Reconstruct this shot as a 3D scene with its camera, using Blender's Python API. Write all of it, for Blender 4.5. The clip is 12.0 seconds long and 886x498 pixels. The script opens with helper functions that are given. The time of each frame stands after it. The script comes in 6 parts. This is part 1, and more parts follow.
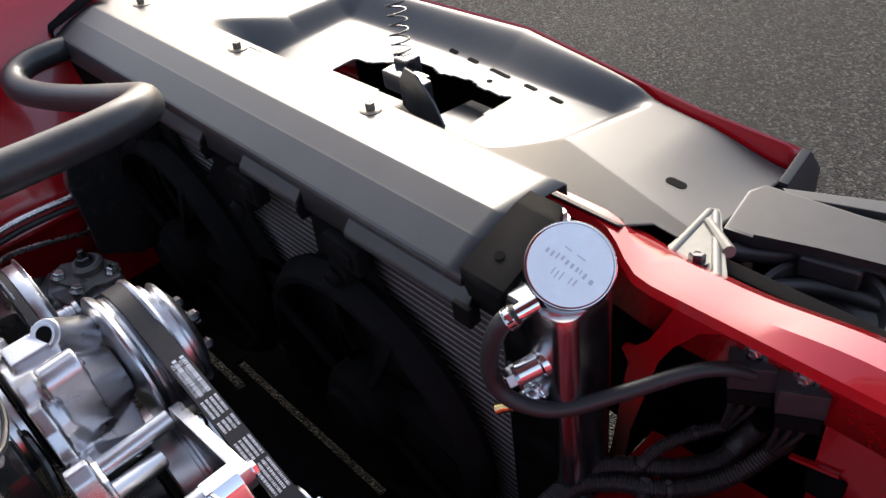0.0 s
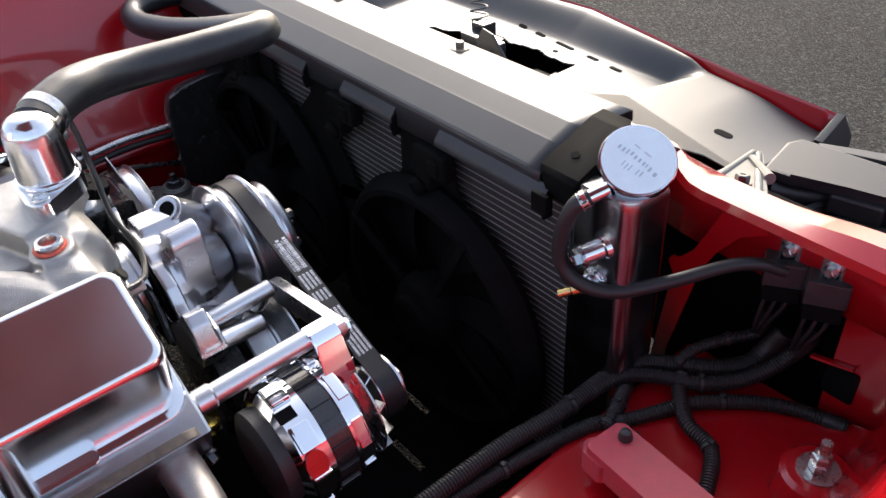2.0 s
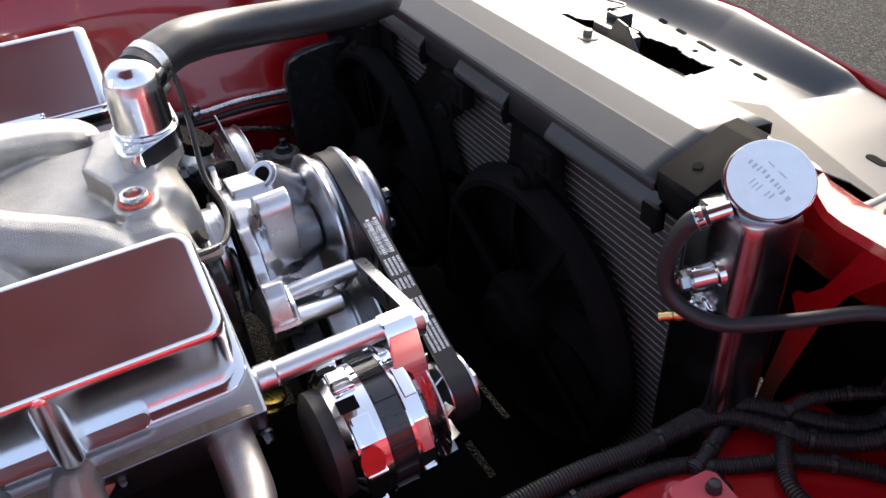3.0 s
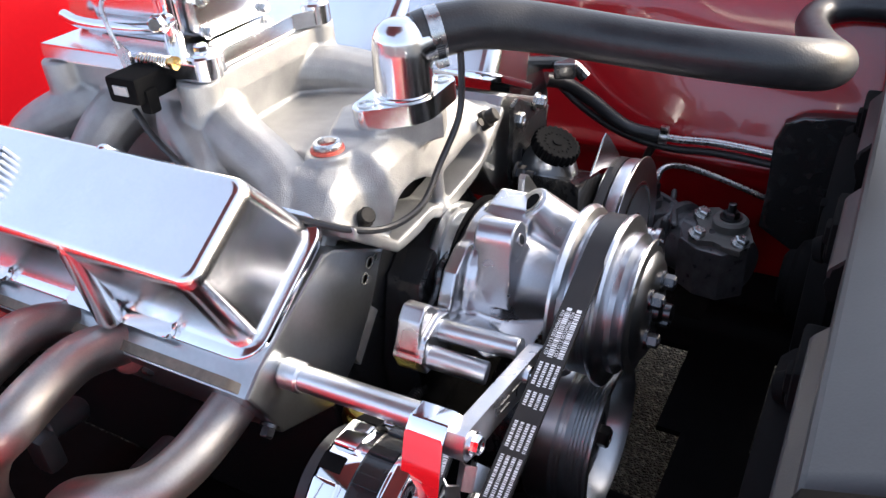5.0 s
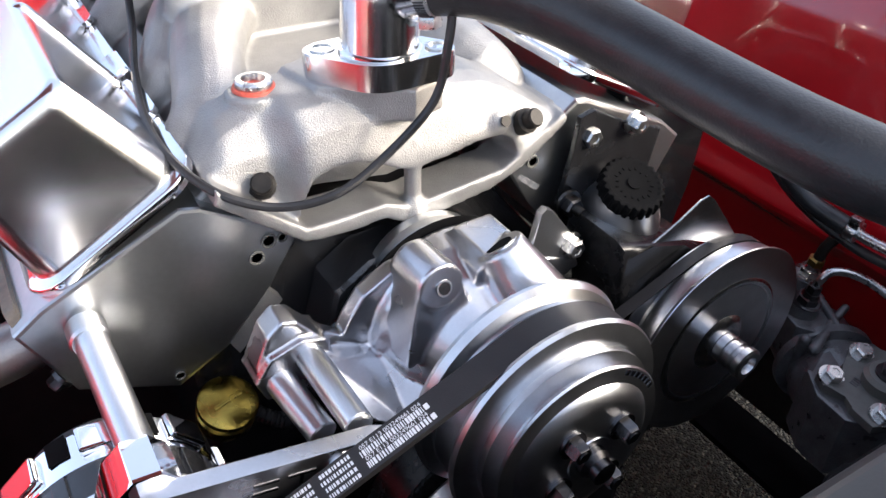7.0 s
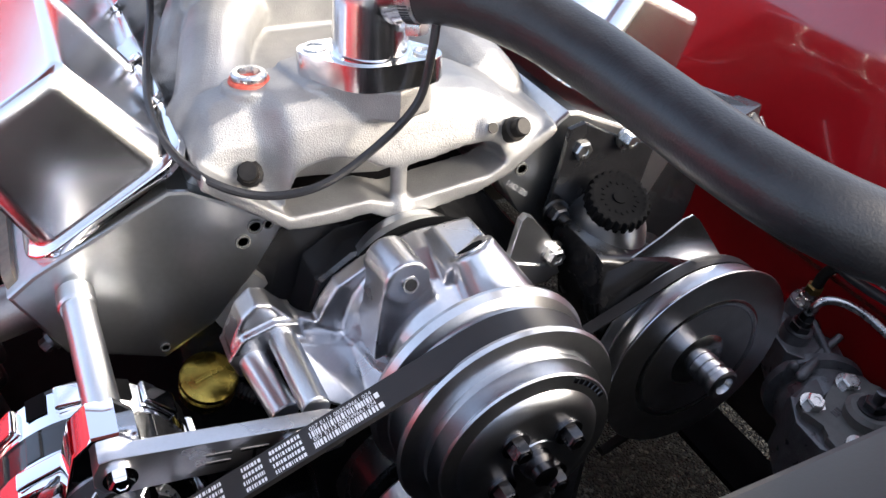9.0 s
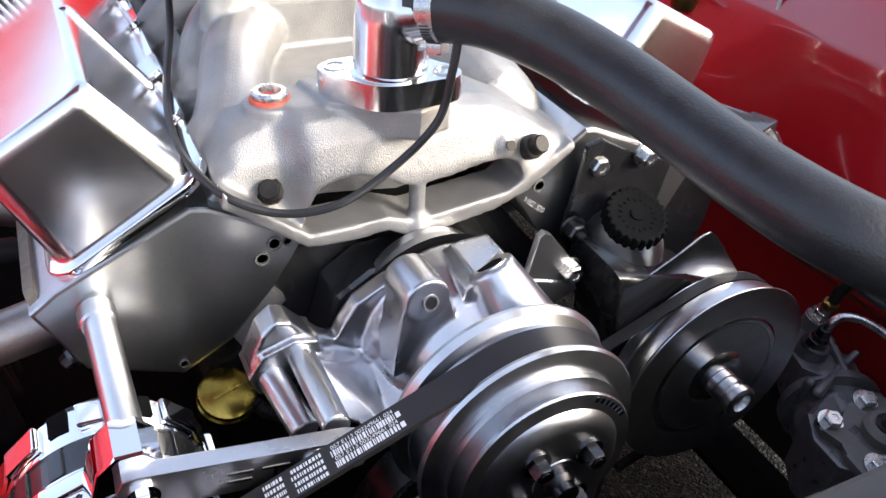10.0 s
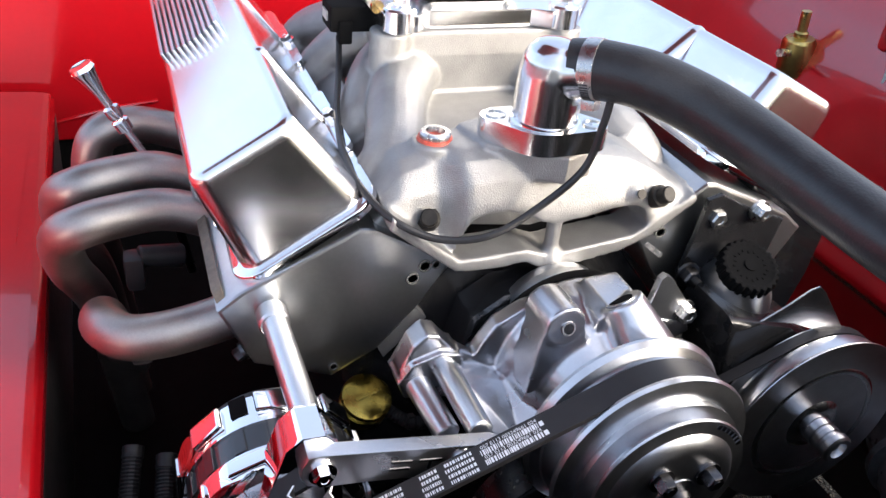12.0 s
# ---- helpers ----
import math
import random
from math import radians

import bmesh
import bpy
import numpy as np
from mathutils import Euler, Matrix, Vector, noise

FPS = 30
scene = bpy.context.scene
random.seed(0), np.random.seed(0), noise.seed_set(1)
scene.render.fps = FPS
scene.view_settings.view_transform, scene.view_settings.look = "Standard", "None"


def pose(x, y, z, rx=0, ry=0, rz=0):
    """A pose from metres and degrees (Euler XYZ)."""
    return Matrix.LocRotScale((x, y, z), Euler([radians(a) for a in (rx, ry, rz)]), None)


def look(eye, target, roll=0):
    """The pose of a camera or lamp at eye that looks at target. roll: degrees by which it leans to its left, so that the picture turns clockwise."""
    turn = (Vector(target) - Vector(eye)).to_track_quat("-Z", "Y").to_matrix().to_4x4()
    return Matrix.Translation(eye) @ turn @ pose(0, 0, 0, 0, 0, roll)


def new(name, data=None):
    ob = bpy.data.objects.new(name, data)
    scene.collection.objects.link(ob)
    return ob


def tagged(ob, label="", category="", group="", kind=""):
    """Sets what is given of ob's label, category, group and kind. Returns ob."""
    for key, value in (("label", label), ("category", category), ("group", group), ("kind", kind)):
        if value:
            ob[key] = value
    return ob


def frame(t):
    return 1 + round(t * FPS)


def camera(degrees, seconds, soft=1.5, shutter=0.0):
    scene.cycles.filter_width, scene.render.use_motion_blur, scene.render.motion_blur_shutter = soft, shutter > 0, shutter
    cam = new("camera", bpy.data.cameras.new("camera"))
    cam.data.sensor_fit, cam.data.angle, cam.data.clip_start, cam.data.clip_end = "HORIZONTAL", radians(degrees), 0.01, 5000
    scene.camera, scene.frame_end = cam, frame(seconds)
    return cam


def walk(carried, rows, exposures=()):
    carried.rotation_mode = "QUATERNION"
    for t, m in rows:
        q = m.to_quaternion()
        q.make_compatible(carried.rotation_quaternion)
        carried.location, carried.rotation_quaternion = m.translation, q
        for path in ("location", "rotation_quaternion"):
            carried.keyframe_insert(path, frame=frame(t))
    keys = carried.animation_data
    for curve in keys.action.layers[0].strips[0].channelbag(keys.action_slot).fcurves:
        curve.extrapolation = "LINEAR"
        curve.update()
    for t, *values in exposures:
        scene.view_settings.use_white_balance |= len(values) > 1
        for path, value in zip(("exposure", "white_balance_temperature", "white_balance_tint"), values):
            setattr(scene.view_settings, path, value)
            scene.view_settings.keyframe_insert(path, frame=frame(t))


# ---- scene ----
cam = camera(57.93, 12.0)
EXPOSURES = [(0.0, 1.05), (3.7, 1.2), (5.5, 1.45), (9.0, 1.45), (12.0, 1.35)]
PATH = [
    (0, (-0.7262, -0.049, 0.5174), (-0.1222, -0.5255, -0.1215), -8.78),
    (0.5, (-0.7469, 0.0166, 0.5045), (-0.1169, -0.4674, -0.1028), -6.79),
    (1, (-0.7742, 0.0782, 0.4914), (-0.1431, -0.4163, -0.1062), -4.51),
    (1.5, (-0.8055, 0.12, 0.4871), (-0.1759, -0.3695, -0.1163), -3.89),
    (2, (-0.8153, 0.1269, 0.4892), (-0.1818, -0.3558, -0.1155), -4.35),
    (2.5, (-0.8175, 0.1232, 0.4921), (-0.1768, -0.3459, -0.1159), -4.24),
    (3, (-0.7841, 0.0774, 0.4572), (-0.0767, -0.2822, -0.1513), -3.41),
    (3.5, (-0.7571, -0.0115, 0.4442), (0.0313, -0.135, -0.1585), -4.79),
    (3.7, (-0.7662, -0.06, 0.4428), (0.0497, -0.0944, -0.1345), -5.1),
    (5.3, (-0.582, -0.4302, 0.3318), (0.1031, 0.0557, -0.2109), -2.34),
    (5.5, (-0.5728, -0.4587, 0.3178), (0.0946, 0.0509, -0.2253), -0.19),
    (6, (-0.5257, -0.5348, 0.335), (0.0657, 0.0624, -0.2068), 2.56),
    (6.5, (-0.3724, -0.501, 0.3122), (0.1212, 0.1684, -0.2431), 1.64),
    (7, (-0.2654, -0.4748, 0.2971), (0.1778, 0.2084, -0.2831), 2.56),
    (7.2, (-0.2499, -0.4723, 0.2921), (0.1847, 0.2132, -0.292), 3.92),
    (9, (-0.2252, -0.5161, 0.3141), (0.1635, 0.1945, -0.2724), 4.49),
    (9.5, (-0.2279, -0.5122, 0.3141), (0.1585, 0.2028, -0.2684), 4.34),
    (10, (-0.2335, -0.509, 0.3189), (0.1512, 0.2113, -0.2583), 4.27),
    (10.5, (-0.2336, -0.511, 0.3279), (0.1496, 0.2186, -0.2386), 4.21),
    (11, (-0.237, -0.5171, 0.3282), (0.1442, 0.2216, -0.2278), 4.52),
    (11.5, (-0.2611, -0.5303, 0.3399), (0.1061, 0.2229, -0.2059), 5.11),
    (12, (-0.3283, -0.5404, 0.3483), (0.0036, 0.232, -0.1932), 5.96),
]
walk(cam, [(t, look(eye, target, roll)) for t, eye, target, roll in PATH], exposures=EXPOSURES)

# ---- world and light ----
world = bpy.data.worlds.new("sky")
scene.world = world
world.use_nodes = True
wn = world.node_tree.nodes
sky = wn.new("ShaderNodeTexSky")
sky.sky_type, sky.sun_disc = "NISHITA", False
SUN_DIR = Vector((0.68, -0.60, 0.44)).normalized()
sky.sun_elevation = math.asin(SUN_DIR.z)
sky.sun_rotation = math.atan2(SUN_DIR.x, SUN_DIR.y)
sky.air_density, sky.dust_density = 0.8, 4.5
wn["Background"].inputs["Strength"].default_value = 0.15
haze = wn.new("ShaderNodeMix")
haze.data_type, haze.blend_type = "RGBA", "ADD"
haze.inputs["Factor"].default_value = 1.0
haze.inputs["B"].default_value = (1.15, 1.25, 1.5, 1)
world.node_tree.links.new(sky.outputs["Color"], haze.inputs["A"])
world.node_tree.links.new(haze.outputs["Result"], wn["Background"].inputs["Color"])
sun_data = bpy.data.lights.new("sun", "SUN")
sun_data.energy, sun_data.angle, sun_data.color = 1.3, radians(15.0), (1.0, 0.96, 0.91)
sun = new("sun", sun_data)
sun.matrix_world = look(SUN_DIR * 20, (0, 0, 0))

# ---- materials ----


def surface(name, base, rough, metal=0.0, coat=0.0, var=0.12, scale=30.0, bump=0.0, bscale=300.0, rvar=0.08, spec=0.5, island=False):
    """A procedural surface: colour drifting at two scales, uneven gloss and a fine relief."""
    m = bpy.data.materials.new(name)
    m.use_nodes = True
    nt = m.node_tree
    n, l = nt.nodes, nt.links
    b = n["Principled BSDF"]
    b.inputs["Metallic"].default_value = metal
    b.inputs["Coat Weight"].default_value = coat
    b.inputs["Coat Roughness"].default_value = 0.04
    b.inputs["Specular IOR Level"].default_value = spec
    tc = n.new("ShaderNodeTexCoord")
    big, fine = n.new("ShaderNodeTexNoise"), n.new("ShaderNodeTexNoise")
    for node, s, d in ((big, scale, 3.0), (fine, bscale, 2.0)):
        node.inputs["Scale"].default_value, node.inputs["Detail"].default_value = s, d
        l.new(tc.outputs["Object"], node.inputs["Vector"])
    mix = n.new("ShaderNodeMix")
    mix.data_type = "RGBA"
    mix.inputs["A"].default_value = (*[max(0.0, c * (1 - var)) for c in base], 1)
    mix.inputs["B"].default_value = (*[min(1.0, c * (1 + var)) for c in base], 1)
    add = n.new("ShaderNodeMath")
    add.operation = "MULTIPLY_ADD"
    add.inputs[1].default_value = 0.35
    l.new(fine.outputs["Fac"], add.inputs[0])
    l.new(big.outputs["Fac"], add.inputs[2])
    shift = n.new("ShaderNodeMapRange")
    shift.inputs["From Min"].default_value, shift.inputs["From Max"].default_value = 0.4, 0.95
    l.new(add.outputs[0], shift.inputs["Value"])
    if island:
        info = n.new("ShaderNodeObjectInfo")
        both = n.new("ShaderNodeMath")
        both.operation = "ADD"
        both.use_clamp = True
        l.new(shift.outputs[0], both.inputs[0])
        l.new(info.outputs["Random"], both.inputs[1])
        l.new(both.outputs[0], mix.inputs["Factor"])
    else:
        l.new(shift.outputs[0], mix.inputs["Factor"])
    l.new(mix.outputs["Result"], b.inputs["Base Color"])
    r = n.new("ShaderNodeMapRange")
    r.inputs["To Min"].default_value, r.inputs["To Max"].default_value = max(0.01, rough - rvar), min(1.0, rough + rvar)
    l.new(big.outputs["Fac"], r.inputs["Value"])
    l.new(r.outputs[0], b.inputs["Roughness"])
    if bump:
        bp = n.new("ShaderNodeBump")
        bp.inputs["Strength"].default_value, bp.inputs["Distance"].default_value = bump, 0.001
        l.new(fine.outputs["Fac"], bp.inputs["Height"])
        l.new(bp.outputs[0], b.inputs["Normal"])
    return m


RED = surface("red_paint", (0.37, 0.004, 0.009), 0.22, coat=0.8, var=0.10, scale=8, bump=0.03, bscale=140, rvar=0.05)
CANVAS = surface("red_canvas", (0.54, 0.23, 0.23), 0.8, var=0.08, scale=6, bump=0.1, bscale=500)
RED_PLASTIC = surface("red_plastic", (0.46, 0.05, 0.07), 0.4, var=0.1, scale=60, bump=0.1, bscale=500)
SATIN = surface("satin_black_steel", (0.034, 0.035, 0.037), 0.40, var=0.2, scale=14, bump=0.05, bscale=500, rvar=0.05)
GLOSS_BLACK = surface("gloss_black_paint", (0.019, 0.019, 0.020), 0.22, coat=0.5, var=0.3, scale=60, bump=0.15, bscale=220)
PLASTIC = surface("black_plastic", (0.026, 0.026, 0.028), 0.45, var=0.25, scale=50, bump=0.1, bscale=700)
# DARK: black plastic, and also the colour of pieces standing for shade.
DARK = surface("shroud_and_shade_black", (0.006, 0.006, 0.0064), 0.75, var=0.3, scale=40, bump=0.05, spec=0.04)
RUBBER = surface("hose_rubber", (0.021, 0.021, 0.0225), 0.37, var=0.3, scale=60, bump=0.24, bscale=520, rvar=0.08)
BELT = surface("belt_rubber", (0.016, 0.015, 0.016), 0.5, var=0.2, scale=80, bump=0.1, bscale=900)
POLISHED = surface("polished_aluminium", (0.86, 0.86, 0.87), 0.11, metal=1.0, var=0.06, scale=20, bump=0.03, bscale=120, rvar=0.05)
MACHINED = surface("machined_aluminium", (0.70, 0.71, 0.72), 0.31, metal=1.0, var=0.08, scale=25, bump=0.05, bscale=600, rvar=0.05)
SATIN_AL = surface("satin_polished_aluminium", (0.62, 0.62, 0.64), 0.29, metal=1.0, var=0.10, scale=22, bump=0.06, bscale=400, rvar=0.07)
CAST = surface("cast_aluminium", (0.37, 0.368, 0.36), 0.46, metal=0.72, var=0.16, scale=40, bump=0.60, bscale=950, rvar=0.06)
CHROME = surface("chrome", (0.90, 0.90, 0.92), 0.035, metal=1.0, var=0.02, scale=40, rvar=0.02)
STEEL = surface("zinc_steel", (0.55, 0.55, 0.54), 0.28, metal=1.0, var=0.2, scale=120, bump=0.1, bscale=500)
PULLEY = surface("pulley_steel", (0.62, 0.63, 0.65), 0.29, metal=1.0, var=0.10, scale=60, bump=0.06, bscale=500, rvar=0.03)
DARK_STEEL = surface("dark_steel", (0.10, 0.10, 0.105), 0.30, metal=1.0, var=0.3, scale=60, bump=0.1, bscale=400)
HEADER = surface("header_steel", (0.38, 0.36, 0.34), 0.46, metal=1.0, var=0.18, scale=25, bump=0.15, bscale=500)
BRASS = surface("brass", (0.72, 0.50, 0.20), 0.25, metal=1.0, var=0.15, scale=90)
GOLD = surface("gold_zinc", (0.46, 0.36, 0.13), 0.3, metal=1.0, var=0.2, scale=60)
FIN = surface("radiator_fins", (0.034, 0.031, 0.031), 0.58, metal=0.2, var=0.3, scale=60, bump=0.6, bscale=1500)
TUBE_AL = surface("radiator_tube", (0.46, 0.45, 0.44), 0.42, metal=0.7, var=0.2, scale=80, island=True)
WHITE = surface("white_print", (0.72, 0.74, 0.78), 0.5, var=0.05, scale=80)
PRINT_DARK = surface("etched_print", (0.46, 0.53, 0.58), 0.4, var=0.1, scale=80)
PRINT_RED = surface("red_badge", (0.62, 0.02, 0.02), 0.35, var=0.1, scale=80)
RING_RED = surface("red_seal", (0.62, 0.10, 0.06), 0.5, var=0.2, scale=200)
# CAP_FACE: the pale blue base holds the sky's reflection; metallic kept low.
CAP_FACE = surface("cap_face_sky_tint", (0.80, 0.90, 0.95), 0.34, metal=0.15, var=0.04, scale=60)
GEAR_BLACK = surface("cast_iron_black", (0.105, 0.105, 0.110), 0.30, metal=0.25, coat=0.2, var=0.4, scale=60, bump=0.4, bscale=420)
HEAD_AL = surface("ground_aluminium_face", (0.54, 0.56, 0.57), 0.33, metal=1.0, var=0.12, scale=14, bump=0.02, bscale=220, rvar=0.02)
TANK_AL = surface("tank_aluminium", (0.34, 0.345, 0.36), 0.22, metal=1.0, var=0.12, scale=30, bump=0.05, bscale=300)
VALVE = surface("satin_polished_cover", (0.82, 0.82, 0.83), 0.20, metal=1.0, var=0.06, scale=14, bump=0.02, bscale=300, rvar=0.05)
DULL = surface("dull_grey_steel", (0.15, 0.15, 0.14), 0.50, metal=0.25, var=0.2, scale=60, bump=0.2, bscale=500)
BRONZE = surface("dark_zinc", (0.20, 0.17, 0.13), 0.42, metal=0.6, var=0.25, scale=120)
NECK_AL = surface("hand_polished_aluminium", (0.78, 0.78, 0.79), 0.19, metal=1.0, var=0.08, scale=24, bump=0.03, bscale=160, rvar=0.04)
ENAMEL = surface("black_enamel", (0.012, 0.012, 0.013), 0.26, var=0.3, scale=50, bump=0.12, bscale=260, spec=0.4)
OXIDE = surface("black_oxide_steel", (0.022, 0.020, 0.018), 0.48, metal=0.3, var=0.35, scale=150, bump=0.1, bscale=400, spec=0.25)
OLD_GOLD = surface("tarnished_yellow_zinc", (0.34, 0.25, 0.055), 0.27, metal=1.0, var=0.35, scale=45, bump=0.05, bscale=300)
LIGHT_STEEL = surface("grey_print", (0.40, 0.40, 0.40), 0.5, var=0.1)


def asphalt_material():
    m = bpy.data.materials.new("asphalt")
    m.use_nodes = True
    nt = m.node_tree
    n, l = nt.nodes, nt.links
    b = n["Principled BSDF"]
    tc = n.new("ShaderNodeTexCoord")
    cell = n.new("ShaderNodeTexVoronoi")
    cell.inputs["Scale"].default_value = 150.0
    cell2 = n.new("ShaderNodeTexVoronoi")
    cell2.inputs["Scale"].default_value = 240.0
    patch = n.new("ShaderNodeTexNoise")
    patch.inputs["Scale"].default_value = 1.6
    patch.inputs["Detail"].default_value = 6.0
    for node in (cell, cell2, patch):
        l.new(tc.outputs["Object"], node.inputs["Vector"])
    ramp = n.new("ShaderNodeValToRGB")
    e = ramp.color_ramp.elements
    e[0].position, e[0].color = 0.10, (0.008, 0.008, 0.0075, 1)
    e[1].position, e[1].color = 1.0, (0.19, 0.19, 0.17, 1)
    k = e.new(0.60)
    k.color = (0.045, 0.047, 0.046, 1)
    k = e.new(0.85)
    k.color = (0.085, 0.088, 0.082, 1)
    sep = n.new("ShaderNodeSeparateColor")
    l.new(cell.outputs["Color"], sep.inputs[0])
    l.new(sep.outputs[0], ramp.inputs[0])
    mul = n.new("ShaderNodeMix")
    mul.data_type, mul.blend_type = "RGBA", "MULTIPLY"
    mul.inputs["Factor"].default_value = 0.5
    l.new(ramp.outputs[0], mul.inputs["A"])
    l.new(patch.outputs["Fac"], mul.inputs["B"])
    l.new(mul.outputs["Result"], b.inputs["Base Color"])
    b.inputs["Roughness"].default_value = 0.85
    b.inputs["Specular IOR Level"].default_value = 0.3
    add = n.new("ShaderNodeMath")
    add.operation = "ADD"
    l.new(cell.outputs["Distance"], add.inputs[0])
    l.new(cell2.outputs["Distance"], add.inputs[1])
    bp = n.new("ShaderNodeBump")
    bp.invert = True
    bp.inputs["Strength"].default_value, bp.inputs["Distance"].default_value = 1.0, 0.016
    l.new(add.outputs[0], bp.inputs["Height"])
    l.new(bp.outputs[0], b.inputs["Normal"])
    return m


ASPHALT = asphalt_material()


def thin_cloth(m, share):
    """Lets part of the light through a cloth."""
    n, l = m.node_tree.nodes, m.node_tree.links
    b, out = n["Principled BSDF"], n["Material Output"]
    tr = n.new("ShaderNodeBsdfTranslucent")
    mx = n.new("ShaderNodeMixShader")
    mx.inputs[0].default_value = share
    l.new(b.inputs["Base Color"].links[0].from_socket, tr.inputs["Color"])
    l.new(b.outputs[0], mx.inputs[1])
    l.new(tr.outputs[0], mx.inputs[2])
    l.new(mx.outputs[0], out.inputs["Surface"])


thin_cloth(CANVAS, 0.25)

# ---- builders ----


def basis(axis):
    """Two unit vectors across an axis."""
    a = Vector(axis).normalized()
    ref = Vector((0, 0, 1)) if abs(a.z) < 0.9 else Vector((1, 0, 0))
    u = a.cross(ref).normalized()
    return u, a.cross(u).normalized(), a


def basis_rot(axis):
    """A turn that lays z along the axis."""
    return Vector(axis).normalized().to_track_quat("Z", "Y").to_matrix()


def thing(name, at, label, category, group="", kind=""):
    ob = new(name)
    ob.location = at
    ob.empty_display_size = 0.02
    return tagged(ob, label, category, group, kind)


def mesh_of(name, bm, material, angle=35.0):
    me = bpy.data.meshes.new(name)
    bmesh.ops.recalc_face_normals(bm, faces=bm.faces)
    bm.to_mesh(me)
    bm.free()
    me.materials.append(material)
    me.polygons.foreach_set("use_smooth", [True] * len(me.polygons))
    me.set_sharp_from_angle(angle=radians(angle))
    return me


def part(name, bm, material, parent, label="", angle=35.0, blend=0.0, soften=5):
    """One mesh object under a thing or a part; blend: melts its pieces into one casting with that voxel size."""
    ob = new(name, mesh_of(name, bm, material, angle))
    ob.parent = parent
    at = Vector(parent.location)
    if parent.parent:
        at = Vector((0, 0, 0))
    ob.matrix_parent_inverse = Matrix.Translation(-at)
    if blend:
        rm = ob.modifiers.new("blend", "REMESH")
        rm.mode, rm.voxel_size, rm.use_smooth_shade = "VOXEL", blend, True
        sm = ob.modifiers.new("soften", "SMOOTH")
        sm.factor, sm.iterations = 0.6, soften
    else:
        wn_ = ob.modifiers.new("even_normals", "WEIGHTED_NORMAL")
        wn_.weight, wn_.keep_sharp = 100, True
    if label:
        ob["label"] = label
    return ob


def single(name, bm, material, label, category, group="", kind="", angle=35.0):
    """A thing that is one mesh."""
    ob = new(name, mesh_of(name, bm, material, angle))
    return tagged(ob, label, category, group, kind)


def B():
    return bmesh.new()


def box(bm, c, size, rot=None, bev=0.0, seg=2):
    m = Matrix.Translation(c) @ (rot.to_4x4() if rot else Matrix()) @ Matrix.Diagonal((*size, 1))
    g = bmesh.ops.create_cube(bm, size=1.0, matrix=m)
    if bev:
        edges = {e for v in g["verts"] for e in v.link_edges}
        bmesh.ops.bevel(bm, geom=list(edges), offset=bev, segments=seg, affect="EDGES", profile=0.6)
    return bm


def lathe(bm, profile, origin, axis, seg=40, cap=True):
    """Turns (radius, height) pairs round an axis."""
    u, v, a = basis(axis)
    o = Vector(origin)
    rings = []
    for r, h in profile:
        rings.append([bm.verts.new(o + a * h + (u * math.cos(t) + v * math.sin(t)) * max(r, 1e-5)) for t in (2 * math.pi * k / seg for k in range(seg))])
    for p, q in zip(rings, rings[1:]):
        for k in range(seg):
            bm.faces.new((p[k], p[(k + 1) % seg], q[(k + 1) % seg], q[k]))
    if cap:
        bm.faces.new(rings[0][::-1])
        bm.faces.new(rings[-1])
    return bm


def cyl(bm, p0, p1, r, r1=None, seg=24, bev=0.0):
    p0, p1 = Vector(p0), Vector(p1)
    d = p1 - p0
    h = d.length
    r1 = r if r1 is None else r1
    prof = [(r - bev, 0), (r, bev), (r1, h - bev), (r1 - bev, h)] if bev else [(r, 0), (r1, h)]
    return lathe(bm, prof, p0, d, seg)


def capsule(bm, p0, p1, r0, r1=None, seg=20):
    """A rod with round ends."""
    p0, p1 = Vector(p0), Vector(p1)
    r1 = r0 if r1 is None else r1
    h = (p1 - p0).length
    prof = [(r0 * math.sin(a), -r0 * math.cos(a)) for a in (0.05, 0.5, 1.0, 1.57)]
    prof += [(r1 * math.sin(a), h - r1 * math.cos(a)) for a in (1.57, 2.14, 2.64, 3.09)]
    return lathe(bm, prof, p0, p1 - p0, seg)


def spline(pts, n=8):
    """Points of a smooth line through the given ones."""
    p = [Vector(q) for q in pts]
    p = [2 * p[0] - p[1], *p, 2 * p[-1] - p[-2]]
    out = []
    for i in range(1, len(p) - 2):
        a, b, c, d = p[i - 1 : i + 3]
        for k in range(n):
            t = k / n
            out.append(0.5 * ((2 * b) + (c - a) * t + (2 * a - 5 * b + 4 * c - d) * t * t + (3 * b - a - 3 * c + d) * t**3))
    return [*out, p[-2]]


def even(pts, step):
    """The same line in equal steps."""
    out, left = [pts[0]], step
    for a, b in zip(pts, pts[1:]):
        d = (b - a).length
        while d >= left and d > 1e-9:
            a = a + (b - a) * (left / d)
            out.append(a)
            d = (b - a).length
            left = step
        left -= d
    return out


def sweep(bm, pts, radius, seg=14, cap=True):
    """A round tube along points; radius: a number or a function of the index."""
    rings, prev = [], None
    n = len(pts)
    for i, p in enumerate(pts):
        d = (pts[min(i + 1, n - 1)] - pts[max(i - 1, 0)]).normalized()
        if prev is None:
            u = basis(d)[0]
        else:
            u = (prev - d * prev.dot(d)).normalized()
        prev = u
        v = d.cross(u)
        r = radius(i) if callable(radius) else radius
        rings.append([bm.verts.new(p + (u * math.cos(t) + v * math.sin(t)) * r) for t in (2 * math.pi * k / seg for k in range(seg))])
    for p, q in zip(rings, rings[1:]):
        for k in range(seg):
            bm.faces.new((p[k], p[(k + 1) % seg], q[(k + 1) % seg], q[k]))
    if cap:
        bm.faces.new(rings[0][::-1])
        bm.faces.new(rings[-1])
    return bm


